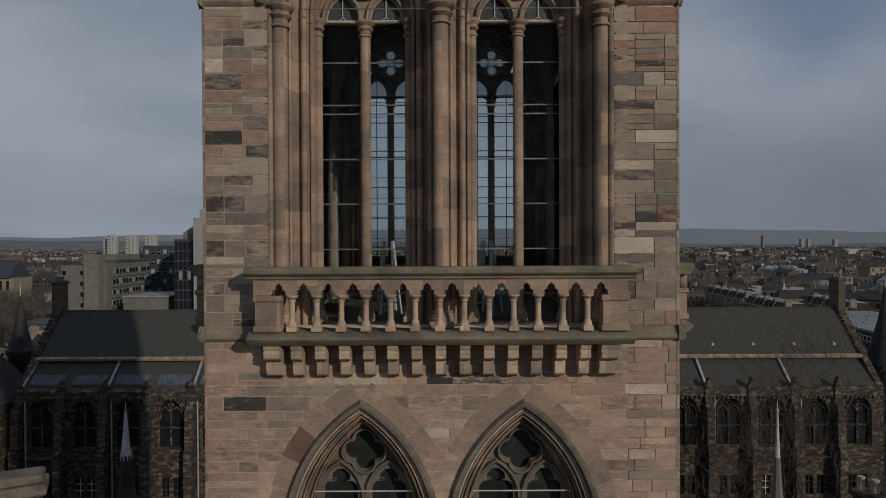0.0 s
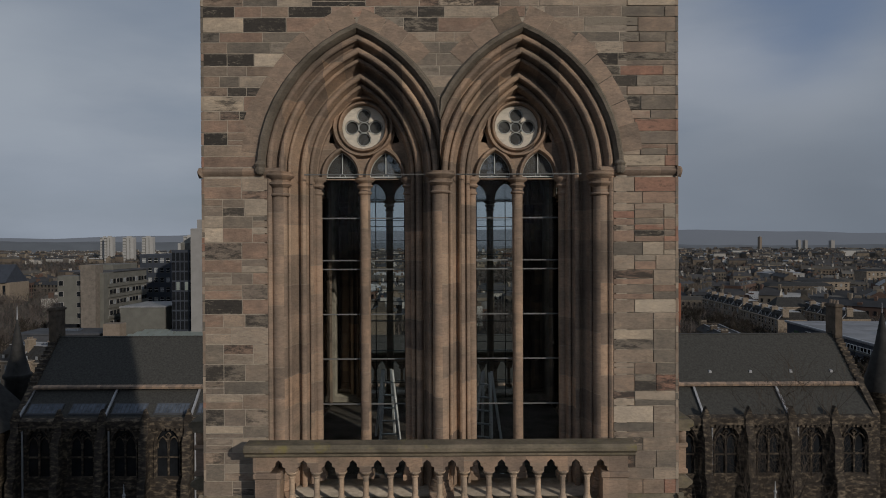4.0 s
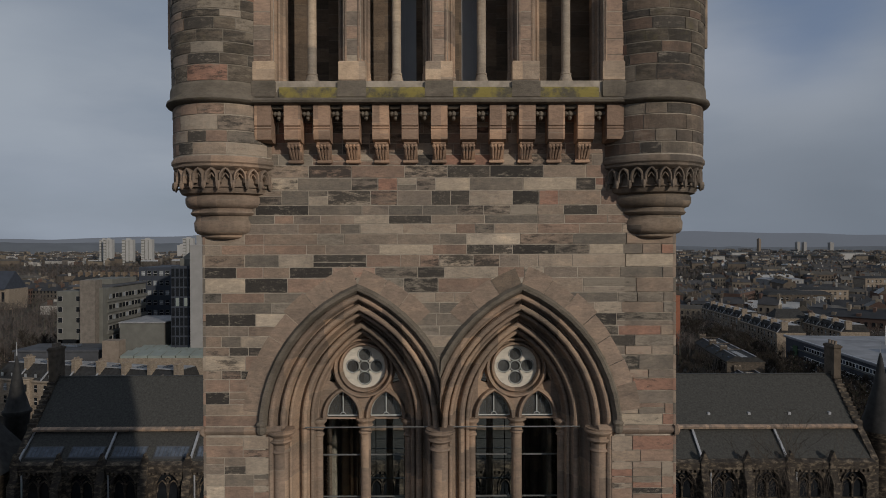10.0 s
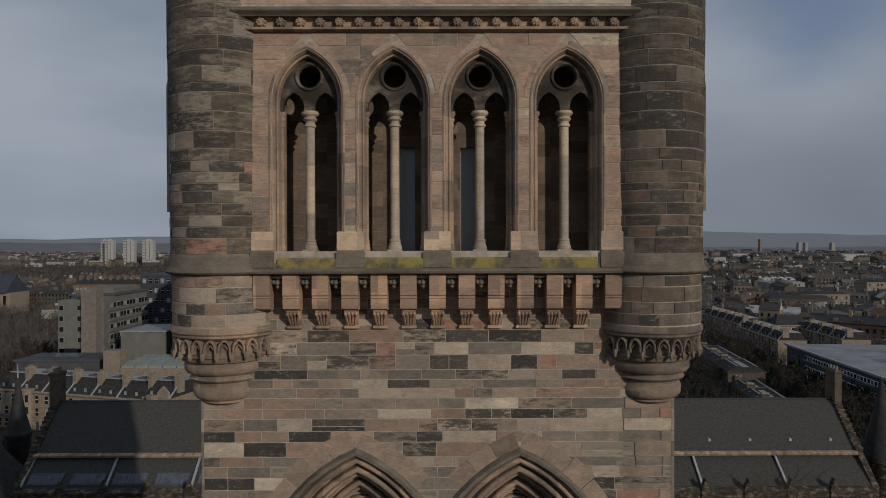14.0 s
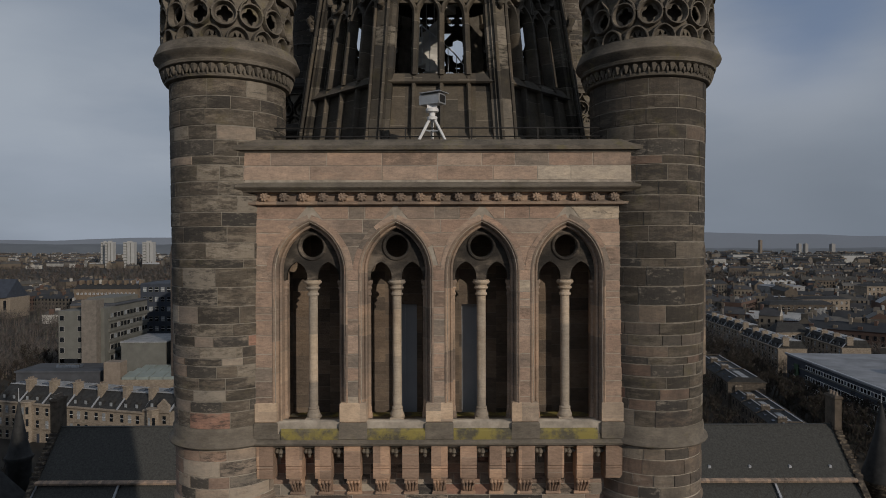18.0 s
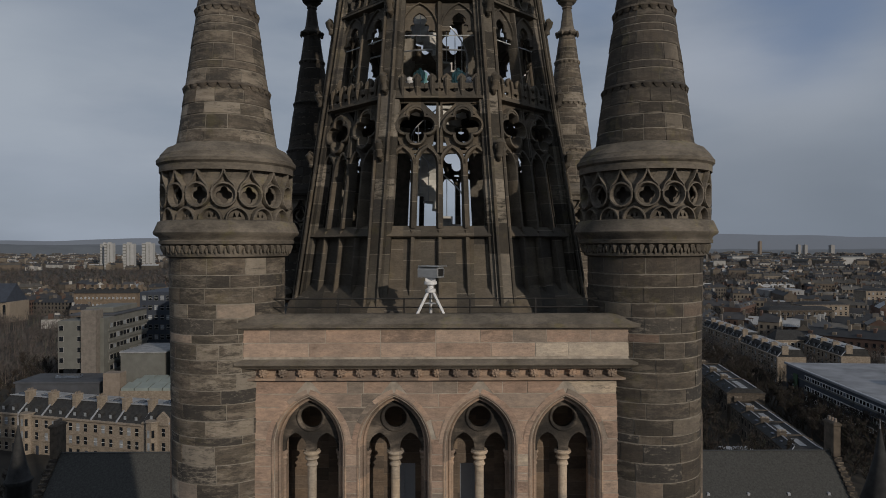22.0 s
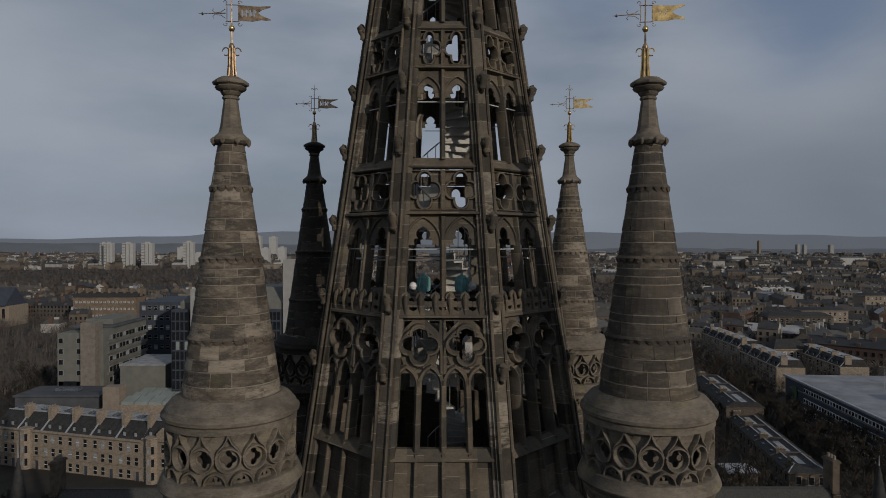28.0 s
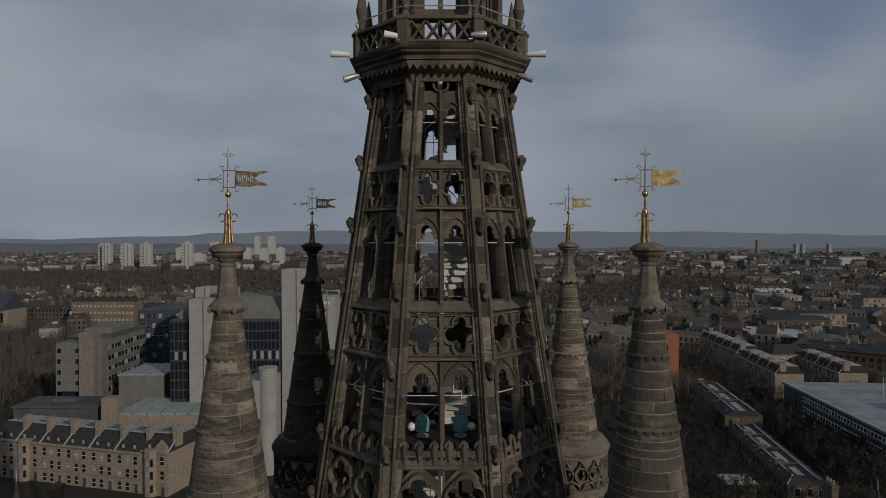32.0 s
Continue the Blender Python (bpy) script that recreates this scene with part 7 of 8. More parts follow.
for x0, x1, y0, dy, eave, top, rows_, stone in ((241, 272, 430, 14, 9.0, 10.5, 3, M_TENEMENT), (338, 372, 513, 16, 12.0, 13.5, 3, M_TENEMENT), (150, 166, 290, 9, 6.5, 10.5, 3, M_TENEMENT), (300, 332, 590, 24, 7.0, 8.0, 2, M_CONC), (205, 246, 404, 14, 8.0, 10.0, 3, M_SHADEHOUSE)):
    hs = thing("stone_school", "long stone block with regular windows and low roof", "building", (0, 0, 0), "larger blocks among the terraces")
    part("wall", Geo().box(x0, x1, y0, y0 + dy, GZ, eave), stone, hs)
    part("cornice", Geo().box(x0 - 0.4, x1 + 0.4, y0 - 0.4, y0 + dy + 0.4, eave, eave + 0.5, 0.1), stone, hs)
    part("roof", Geo().rings([[(x0, y0, eave + 0.5), (x1, y0, eave + 0.5), (x1, y0 + dy, eave + 0.5), (x0, y0 + dy, eave + 0.5)], [(x0 + 3, y0 + 4, top + 0.5), (x1 - 3, y0 + 4, top + 0.5), (x1 - 3, y0 + dy - 4, top + 0.5), (x0 + 3, y0 + dy - 4, top + 0.5)]], caps=True), M_WHITEROOF if stone is M_CONC else M_SLATE, hs)
    windows(hs, x0 + 0.6, x1 - 0.6, eave - rows_ * 3.6, eave, int((x1 - x0) / 3.2), rows_, 1.5, 2.2, lambda u, v, d, y0=y0: (u, y0 + d, v), M_DARKGLASS, "window", M_WHITE if x0 == 150 else stone)

# grey office block
blk = thing("grey_office_block", "grey-green clad office block with tan brick stair tower", "building")
part("wing", Geo().box(-121.0, -113.2, 205, 238, GZ, 26.4, 0.1), M_GREYCONC, blk)
part("wing", Geo().box(-113.2, -107.0, 206, 236, GZ, 27.2, 0.1), M_GREYCONC, blk)
part("stair_tower", Geo().box(-112.9, -108.2, 203.4, 208, GZ, 29.9, 0.1), M_GREYTAN, blk, "windowless tan brick stair tower")
part("roof_slab", Geo().box(-121.3, -106.6, 212, 236.4, 27.2, 27.8, 0.1), M_ROOFDARK, blk)
part("roof_room", Geo().box(-118, -109, 216, 233, 27.8, 29.6, 0.1), M_GREYCONC, blk)
for v in (25.4, 22.0, 18.6, 15.2, 11.8):
    part("floor_band", Geo().box(-107.05, -106.55, 208.5, 236.2, v - 2.9, v - 2.0, 0.05), M_GREYCONC, blk)
    for k in range(12):
        y = 209.4 + k * 2.2
        fr_ = part("window", Geo().box(-107.1, -106.8, y, y + 1.9, v - 1.9, v - 0.2), M_GREYCONC if (k * 7 + int(v)) % 3 else M_CONC, blk)
        part("pane", Geo().box(-106.85, -106.74, y + 0.12, y + 1.78, v - 1.75, v - 0.35), M_PALEGLASS if (k * 5 + int(v * 3)) % 4 == 0 else M_DARKGLASS, fr_)
    for u in (-120.6, -114.9):
        fr_ = part("window", Geo().box(u, u + 1.5, 204.85, 205.1, v - 2.2, v - 0.5), M_CONC, blk)
        part("pane", Geo().box(u + 0.12, u + 1.38, 204.8, 204.9, v - 2.1, v - 0.6), M_DARKGLASS, fr_)
part("undercroft", Geo().box(-120.6, -114, 204.8, 205.1, 9.2, 11.2), M_DARKGLASS, blk)
# building behind it, low roofs before it
ann = thing("navy_office_block", "dark navy glazed office block", "building")
part("wall", Geo().box(-114.5, -93, 247, 275, GZ, 32.5, 0.2), M_NAVY, ann)
windows(ann, -114, -93.5, 6, 32, 9, 7, 1.5, 1.9, lambda u, v, d: (u, 247 + d, v), M_DARKGLASS, frame_m=M_GREYCONC)
lowb = thing("flat_roofed_block", "long low building with a dark flat roof", "building")
part("wall", Geo().box(-125, -100.5, 190.5, 203, GZ, 9.6), M_ROOFDARK, lowb)
part("roof_edge", Geo().box(-125.4, -100.1, 190.1, 203.2, 9.6, 10.2, 0.1), M_ROOFDARK, lowb)
part("roof_light", Geo().box(-116, -109, 195, 197.5, 10.2, 11.0, 0.1), M_SKYLIGHT, lowb)
shed = thing("rooflight_hall", "low cream building with stepped pale green rooflights", "building")
part("wall", Geo().box(-92.2, -64, 186, 202, GZ, 8.4), M_TENEMENT, shed)
for i in range(7):
    for j in range(3):
        u, y = -92.0 + i * 4.0, 186.4 + j * 5.2
        part("rooflight", Geo().rings([[(u, y, 8.4), (u + 3.7, y, 8.4), (u + 3.7, y, 9.1), (u, y, 9.1)], [(u, y + 4.8, 8.4), (u + 3.7, y + 4.8, 8.4), (u + 3.7, y + 4.8, 9.9), (u, y + 4.8, 9.9)]], caps=True), M_GREENROOF, shed)
plant = thing("plant_room", "windowless grey metal-clad plant block", "building")
part("wall", Geo().box(-100.5, -86.5, 203.5, 222, GZ, 16.4, 0.1), M_GREYCONC, plant)
part("roof_edge", Geo().box(-100.8, -86.2, 203.2, 222.3, 16.4, 16.8, 0.1), M_LEADFLAT, plant)
stk = thing("brick_stack", "square tan brick service stack", "chimney")
part("brick_shaft", Geo().box(-97.2, -92.4, 186.5, 190.5, GZ, 13.4, 0.1), M_TAN, stk)
whs = thing("white_annexe", "small white rendered annexe with round turret", "building")
part("wall", Geo().box(-54, -46.5, 178, 190, GZ, 20.0, 0.1), M_CONC, whs)
part("drum", Geo().lathe(-47.6, 180, [(2.6, GZ), (2.6, 23.0), (2.7, 23.1), (2.7, 23.5)], 16), M_CONC, whs)

# library
lib = thing("library_building", "library with pale concrete shafts and dark glazed bays", "building")
part("core", Geo().box(-80.5, -46, 201, 224, GZ, 36.5), M_GREYCONC, lib)
part("roof", Geo().rings([[(-80.5, 201, 36.5), (-46, 201, 36.5), (-46, 224, 36.5), (-80.5, 224, 36.5)], [(-76, 206, 41.0), (-48, 206, 41.0), (-48, 222, 41.0), (-76, 222, 41.0)]], caps=True), M_GREYCONC, lib)
for x0, x1, y0, z in ((-75.5, -68.5, 196, 41.0), (-68.4, -63.8, 199, 43.8), (-48.5, -41.0, 200, 49.8), (-38.0, -31.5, 197, 41.5), (-76.5, -72.0, 204, 44.0)):
    sh = part("concrete_shaft", Geo().box(x0, x1, y0, y0 + 9, GZ, z, 0.15), M_CONC, lib, "tall pale concrete shaft")
    part("shaft_joint", Geo().box((x0 + x1) / 2 + 0.6, (x0 + x1) / 2 + 0.85, y0 - 0.06, y0 + 0.1, GZ, z - 0.2), M_NAVY, sh)
for x0, x1, y0 in ((-82.3, -75.6, 198.5), (-61.0, -49.0, 199.5)):
    bayw = part("glazed_bay", Geo().box(x0, x1, y0, y0 + 5, GZ, 34.5), M_NAVY, lib, "dark curtain-walled bay")
    n = int((x1 - x0) / 1.15)
    for i in range(n):
        for j in range(12):
            u = x0 + 0.1 + i * (x1 - x0 - 0.2) / n
            v = -2 + j * 3.0
            part("pane", Geo().box(u + 0.06, u + 1.0, y0 - 0.08, y0, v + 0.2, v + 2.7), M_GREENROOF if j == 8 and i % 2 else M_DARKGLASS, bayw)
sign = bpy.data.curves.new("sign", "FONT")
sign.body, sign.size, sign.extrude = "Library", 1.6, 0.03
tmp = bpy.data.objects.new("sign", sign)
sign_mesh = bpy.data.meshes.new_from_object(tmp)
bpy.data.objects.remove(tmp)
part("lettering", sign_mesh, M_WHITE, lib, "white lettering", pose(-37.6, 196.95, 39.4, 90, 0, 0))

# white-roofed office on the right
off = thing("long_office_block", "long office block with ribbon windows and pale flat roof", "building", (119.6, 200, 0))
off.rotation_euler = (0, 0, radians(-5))
part("wall", Geo().box(0, 62, -40, 28, GZ - 4, 7.8), M_NAVY, off)
part("roof", Geo().box(-0.6, 62.6, -40.6, 28.6, 7.8, 8.3, 0.1), M_WHITEROOF, off)
part("roof_room", Geo().box(18, 24, -14, -8, 8.3, 11.5, 0.1), M_CONC, off, "pale rooftop plant room")
part("roof_room", Geo().box(30, 44, 5, 12, 8.3, 9.6, 0.1), M_WHITEROOF, off)
part("mast", Geo().tube([(22, 8, 8.3), (22, 8, 14.5)], 0.08, 5), M_STEEL, off)
for j in range(4):
    z = 5.9 - j * 3.3
    part("ribbon_sill", Geo().box(-0.25, 0.05, -39.5, 24, z - 1.1, z - 0.85), M_GREYCONC, off)
    for k in range(31):
        y = -39 + k * 1.72
        fr_ = part("window", Geo().box(-0.14, 0.05, y, y + 1.45, z - 0.65, z + 0.75), M_WHITE, off)
        part("pane", Geo().box(-0.2, 0.0, y + 0.16, y + 1.29, z - 0.5, z + 0.6), M_DARKGLASS if k % 4 else M_SKYLIGHT, fr_)
part("banner", Geo().box(-0.5, -0.3, 18.5, 21.6, -4.5, 6.0), plain_material("green_banner", (0.04, 0.075, 0.04)), off, "dark green hanging banner")
word = bpy.data.curves.new("word", "FONT")
word.body, word.size, word.extrude = "SPORT", 1.9, 0.02
tmp = bpy.data.objects.new("word", word)
word_mesh = bpy.data.meshes.new_from_object(tmp)
bpy.data.objects.remove(tmp)
part("lettering", word_mesh, M_LEAD, off, "pale upright lettering on the banner", pose(-0.54, 20.8, -3.2, 90, 0, -90) @ pose(0, 0, 0, 0, 0, 90))
part("roof_parapet", Geo().box(-0.65, 0.1, -40.6, 28.6, 8.25, 8.6, 0.05), M_LEAD, off)
for k in range(7):
    part("roof_light", Geo().box(6 + k * 7, 9 + k * 7, -30 + (k % 3) * 14, -27 + (k % 3) * 14, 8.3, 8.9, 0.1), M_SKYLIGHT if k % 2 else M_CONC, off)


# ---- tower blocks and far landmarks ----
def tower_block(x, y, w, d, top, material, split=True):
    b = thing("tower_block", "pale high-rise block far across the city", "tower block", (x, y, GZ), "far high-rise blocks")
    h = top - GZ
    part("wall", Geo().box(-w / 2, w / 2, 0, d, 0, h), material, b)
    part("roof_room", Geo().box(-w / 5, w / 5, d / 3, d * 2 / 3, h, h + 3), material, b)
    if split:
        for u in (-w / 6, w / 6):
            part("recess", Geo().box(u - w / 40, u + w / 40, -0.4, 0.2, 2, h - 2), M_GREYCONC, b)
        for j in range(9):
            part("floor_band", Geo().box(-w * 0.48, -w / 6 - w / 30, -0.3, 0.1, h * (j + 0.5) / 9, h * (j + 0.72) / 9), M_GREYCONC, b)


M_WHITEBLOCK = plain_material("white_render", (0.33, 0.33, 0.325), 0.9, 0, 0.08, 0.1)
for px_, w_, d_, top_ in ((-779, 14, 1500, 53), (-757, 19, 1480, 53.5), (-717, 25, 1490, 53), (-673, 25, 1490, 53.5), (-590, 24, 1520, 56)):
    tower_block(px_, d_, w_, 13, top_, M_WHITEBLOCK)
for x, y, w, top in ((-940, 2700, 20, 56), (-905, 2650, 18, 57), (-700, 2500, 20, 78), (-645, 2500, 28, 76), (-760, 1900, 18, 40), (-560, 1900, 24, 38), (-620, 1950, 24, 36), (-500, 1850, 22, 38), (-460, 1880, 20, 40), (-690, 1850, 40, 24)):
    tower_block(x, y, w, 24, top, M_WHITEBLOCK, False)
for x, y, w, top in ((1485, 3000, 10, 60), (1610, 2900, 13, 44), (1640, 2900, 13, 43), (1760, 2900, 16, 42), (2050, 2800, 20, 44)):
    tower_block(x, y, w, 20, top, M_TAN if x == 1485 else M_CONC, False)
for x, y, w, h in ((980, 2050, 110, 15), (1180, 2050, 100, 14), (1120, 1750, 70, 18), (1380, 1700, 150, 9), (860, 1800, 80, 11)):
    b = thing("white_shed", "large pale industrial building far off", "building", (x, y, GZ), "far pale sheds")
    part("wall", Geo().box(-w / 2, w / 2, 0, 40, 0, h), M_WHITEBLOCK, b)
    part("roof", Geo().rings([[(u, 0, h), (u, 20, h + 3), (u, 40, h)] for u in (-w / 2 - 1, w / 2 + 1)], caps=True), M_GREYCONC, b)
red = thing("bay_windowed_terrace", "long tan sandstone terrace with white windows and chimneys", "building", (0, 0, 0))
M_RED = plain_material("tan_terrace_stone", (0.145, 0.112, 0.082), 0.9, 0, 0.25, 0.4)
part("wall", Geo().box(-268, -222, 474, 488, GZ, 15), M_RED, red)
part("roof", Geo().rings([[(x, 473.6, 15), (x, 481, 18.5), (x, 488.4, 15)] for x in (-268.4, -221.6)], caps=True), M_SLATE, red)
for k in range(9):
    part("chimney", Geo().box(-267 + k * 5.5, -265.4 + k * 5.5, 479, 483, 15.5, 21.0, 0.1), M_RED, red)
windows(red, -267, -223, GZ + 5, 14, 15, 3, 1.5, 1.5, lambda u, v, d: (u, 474 + d, v), M_PALEGLASS)
ch = thing("church", "sandstone church with blue-grey roof", "church", (0, 0, 0))
part("wall", Geo().box(-345, -312, 470, 492, GZ, 9), M_TENEMENT, ch)
part("roof", Geo().rings([[(x, 468, 9), (x, 481, 22), (x, 494, 9)] for x in (-345, -314)], caps=True), M_NAVY, ch)
for k in range(6):
    part("window", Geo().box(-343 + k * 5.2, -341 + k * 5.2, 469.8, 470.1, 0, 7), M_DARKGLASS, ch)
red2 = thing("orange_gable_house", "narrow orange-red brick house", "house", (0, 0, 0))
part("wall", Geo().box(90, 101, 272, 284, GZ, 19), plain_material("orange_brick", (0.22, 0.09, 0.055), 0.9, 0, 0.15, 1.0), red2)
for v in (2, 7, 12):
    part("window", Geo().box(95, 96.5, 271.8, 272.1, v, v + 2.4), M_DARKGLASS, red2)

# the city: rows of tenements too many to count
CITY = [(0.0, (0.109, 0.090, 0.072)), (0.18, (0.145, 0.123, 0.098)), (0.36, (0.079, 0.071, 0.061)), (0.52, (0.188, 0.162, 0.130)), (0.64, (0.094, 0.061, 0.049)), (0.76, (0.123, 0.112, 0.101)), (0.88, (0.34, 0.33, 0.31))]
M_CITY = island_material("city_stone", CITY, 0.9, 0.2)
M_CITYROOF = island_material("city_slate", [(0.0, (0.032, 0.034, 0.038)), (0.28, (0.050, 0.050, 0.053)), (0.5, (0.070, 0.066, 0.060)), (0.68, (0.040, 0.039, 0.040)), (0.84, (0.110, 0.105, 0.098)), (0.93, (0.30, 0.305, 0.31))], 0.7, 0.2)
city_w, city_r, city_win = Geo(), Geo(), Geo()
rnd = random.Random(21)


def woods(x, y):
    """How wooded the district is."""
    v = noise.noise((x / 260.0, y / 340.0, 3.0))
    if x < -150 and 760 < y < 1420:
        v += 0.55
    if x < -138 and 228 < y < 430:
        v += 0.7
    if 60 < x < 128 and 240 < y < 360:
        v += 0.5
    return v


def city_row(x, y, length, deep, eave, top, turn, detail):
    c, s = math.cos(turn), math.sin(turn)
    P = lambda u, v, z: (x + u * c - v * s, y + u * s + v * c, GZ + z)
    L, e, t = length / 2, eave, top
    city_w.rings([[P(-L, 0, z), P(L, 0, z), P(L, deep, z), P(-L, deep, z)] for z in (0, e)])
    if rnd.random() < 0.8:
        city_r.rings([[P(u, -0.4, e), P(u, deep / 2, t), P(u, deep + 0.4, e)] for u in (-L, L)], closed=False)
        for u in (-L, L):
            city_w.add([P(u, 0, e), P(u, deep, e), P(u, deep / 2, t)], [(0, 1, 2)])
    else:
        city_r.rings([[P(-L, 0, e), P(L, 0, e), P(L, deep, e), P(-L, deep, e)], [P(-L + 2, 2, e + 2), P(L - 2, 2, e + 2), P(L - 2, deep - 2, e + 2), P(-L + 2, deep - 2, e + 2)]], caps=True)
        t = e + 2
    n = max(1, int(length / 9))
    for k in range(n + 1):
        u = -L + 0.8 + (length - 1.6) * k / n
        city_w.rings([[P(u - 0.6, deep / 2 - 1.5, z), P(u + 0.6, deep / 2 - 1.5, z), P(u + 0.6, deep / 2 + 1.5, z), P(u - 0.6, deep / 2 + 1.5, z)] for z in (e, t + rnd.uniform(1.2, 2.2))], caps=True)
        if detail and k < n and rnd.random() < 0.5:
            u += 4.5
            city_w.rings([[P(u - 0.9, 0.4, z), P(u + 0.9, 0.4, z), P(u + 0.9, deep / 3, z), P(u - 0.9, deep / 3, z)] for z in (e, e + 1.8)], caps=True)
    if detail:
        m = max(2, int(length / 2.9))
        for i in range(m):
            for j in range(max(1, int(e / 3.3))):
                u, v = -L + length * (i + 0.5) / m, 1.5 + j * 3.3
                city_win.rings([[P(u - 0.6, d, v), P(u + 0.6, d, v), P(u + 0.6, d, v + 2.0), P(u - 0.6, d, v + 2.0)] for d in (-0.12, 0.05)])
                city_win.f.append(tuple(range(len(city_win.v) - 8, len(city_win.v) - 4)))


keep_out = [(-350, 20, 0, 290), (60, 190, 0, 245), (-300, -200, 455, 500), (-360, -300, 455, 500), (60, 150, 220, 290), (124, 185, 240, 376), (200, 280, 395, 452), (330, 380, 500, 535), (295, 340, 575, 620), (148, 170, 285, 305)]
y = 262.0
while y < 3300:
    x = -0.78 * y
    while x < 0.78 * y:
        length = rnd.choice((8, 11, 15, 20, 28, 40)) + y * 0.008
        px, py = x + length / 2, y + rnd.uniform(-0.025, 0.025) * y
        x += length + rnd.uniform(2, 18) + 0.006 * y
        if abs(px) < 0.02 * y or any(a < px < b and c < py < d for a, b, c, d in keep_out):
            continue
        if woods(px, py) > 0.10:
            continue
        turn = 1.3 * noise.noise((px / 300, py / 300, 9)) + (1.5 if rnd.random() < 0.42 else 0.0) + rnd.uniform(-0.08, 0.08)
        eave = rnd.choice((6, 8, 10, 12)) if y < 1500 else rnd.choice((8, 12, 15))
        city_row(px, py, length, rnd.uniform(8, 12), eave, eave + rnd.uniform(3, 4.5), turn, y < 950)
    y *= 1.040 if y < 900 else 1.034
tagged(part("distant_houses", city_w.mesh("distant_houses"), M_CITY, kind="stuff"), "dense rows of sandstone tenements across the city", "houses")
tagged(part("distant_roofs", city_r.mesh("distant_roofs"), M_CITYROOF, kind="stuff"), "slate roofs of the distant tenements", "roofs")
tagged(part("distant_windows", city_win.mesh("distant_windows"), M_DARKGLASS, kind="stuff"), "small dark windows of distant tenements", "windows")


# ---- trees ----
M_BARK = plain_material("bare_bark", (0.060, 0.048, 0.038), 0.95, 0, 0.35, 2.0)
M_TWIG = island_material("winter_twigs", [(0.0, (0.031, 0.025, 0.021)), (0.35, (0.044, 0.035, 0.028)), (0.7, (0.026, 0.023, 0.020)), (0.9, (0.032, 0.036, 0.022))], 0.95, 1.0)


# paler and greyer than M_TWIG: distance haze is put into these tones
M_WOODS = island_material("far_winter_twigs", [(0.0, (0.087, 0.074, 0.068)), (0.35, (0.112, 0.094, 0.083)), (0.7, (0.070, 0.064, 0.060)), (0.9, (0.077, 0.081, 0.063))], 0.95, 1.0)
M_TWIG_NEAR = plain_material("brown_twigs", (0.052, 0.042, 0.034), 0.95, 0, 0.3, 0.8)


def bare_tree(name, seed, h, label, depth=6, thin=0.03, twig=None):
    """A leafless tree: tapered trunk, forking limbs, a crown of fine twigs."""
    r = random.Random(seed)
    t = thing(name, label, "tree", (0, 0, 0), "bare winter trees")
    trunk, crown = Geo(), Geo()

    def grow(p, d, length, rad, level):
        rad = max(rad, thin)
        pts, rr = [p], [rad]
        for i in range(4):
            bend = 0.12 if level == 0 else 0.34
            d = (d + Vector((r.uniform(-bend, bend), r.uniform(-bend, bend), r.uniform(-0.12, 0.22)))).normalized()
            p = p + d * length / 4
            pts.append(p)
            rr.append(rad * (1 - 0.11 * (i + 1)))
        (trunk if level < 2 else crown).tube(pts, rr, 6 if level < 2 else 4 if level < 4 else 3)
        if level >= depth:
            return
        for k in range(r.choice((2, 3, 3)) if level < depth - 1 else 3):
            side = Vector((r.uniform(-1, 1), r.uniform(-1, 1), r.uniform(-0.1, 0.55)))
            start = pts[-1] if k < 2 else pts[r.choice((1, 2))]
            grow(start, (d * 0.75 + side * 0.75).normalized(), length * r.uniform(0.62, 0.82), rr[-1] * r.uniform(0.55, 0.75), level + 1)

    grow(Vector((0, 0, -0.3)), Vector((0, 0, 1)), h * 0.27, h * 0.020, 0)
    part("trunk", trunk, M_BARK, t)
    part("crown", crown.mesh("crown"), twig or M_TWIG, t, "fine bare branches")
    return t


big = bare_tree("bare_tree", 4, 38, "tall leafless tree with spreading bare branches", 7, 0.015, M_TWIG_NEAR)
big.matrix_basis = pose(22.3, 46, GZ)
copy_thing(big, pose(27.5, 53, GZ - 3, 0, 0, 130))
copy_thing(big, pose(35.5, 60, GZ - 6, 0, 0, 250))
small = bare_tree("bare_tree", 9, 17, "leafless street tree among the houses", 6, 0.075)
spots = [(-150, 215), (-146, 224), (-158, 230), (-139, 232), (-165, 222), (-172, 240), (-150, 245), (-135, 250), (-180, 255), (-160, 262), (-190, 238), (-128, 224), (-132, 214), (-143, 206), (-120, 160), (-127, 150), (-133, 168), (-92, 128), (-80, 122), (-105, 134), (-66, 118),
         (92, 196), (98, 205), (94, 216), (103, 222), (90, 226), (99, 186), (96, 176), (101, 168), (95, 158), (106, 150), (64, 205), (60, 192), (66, 216), (62, 178), (57, 165), (70, 228), (78, 236), (60, 240), (110, 240), (52, 150), (90, 142), (104, 190), (108, 205), (112, 180), (86, 204), (84, 214), (97, 232), (68, 196), (58, 205), (54, 180), (50, 165), (62, 152), (56, 138), (66, 134), (94, 134), (100, 142), (104, 132),
         (-140, 196), (-152, 190), (-163, 200), (-175, 210), (-185, 225), (-137, 180), (-146, 172), (-200, 250), (-210, 265), (-170, 268)]
spots += [(101 + 4.5 * (k % 3) + 0.3 * k, 148 + 3.6 * k) for k in range(26)] + [(62 + 6.5 * (k % 3), 140 + 5.3 * k) for k in range(18)] + [(112 + 4 * (k % 4), 245 + 6 * k) for k in range(14)]
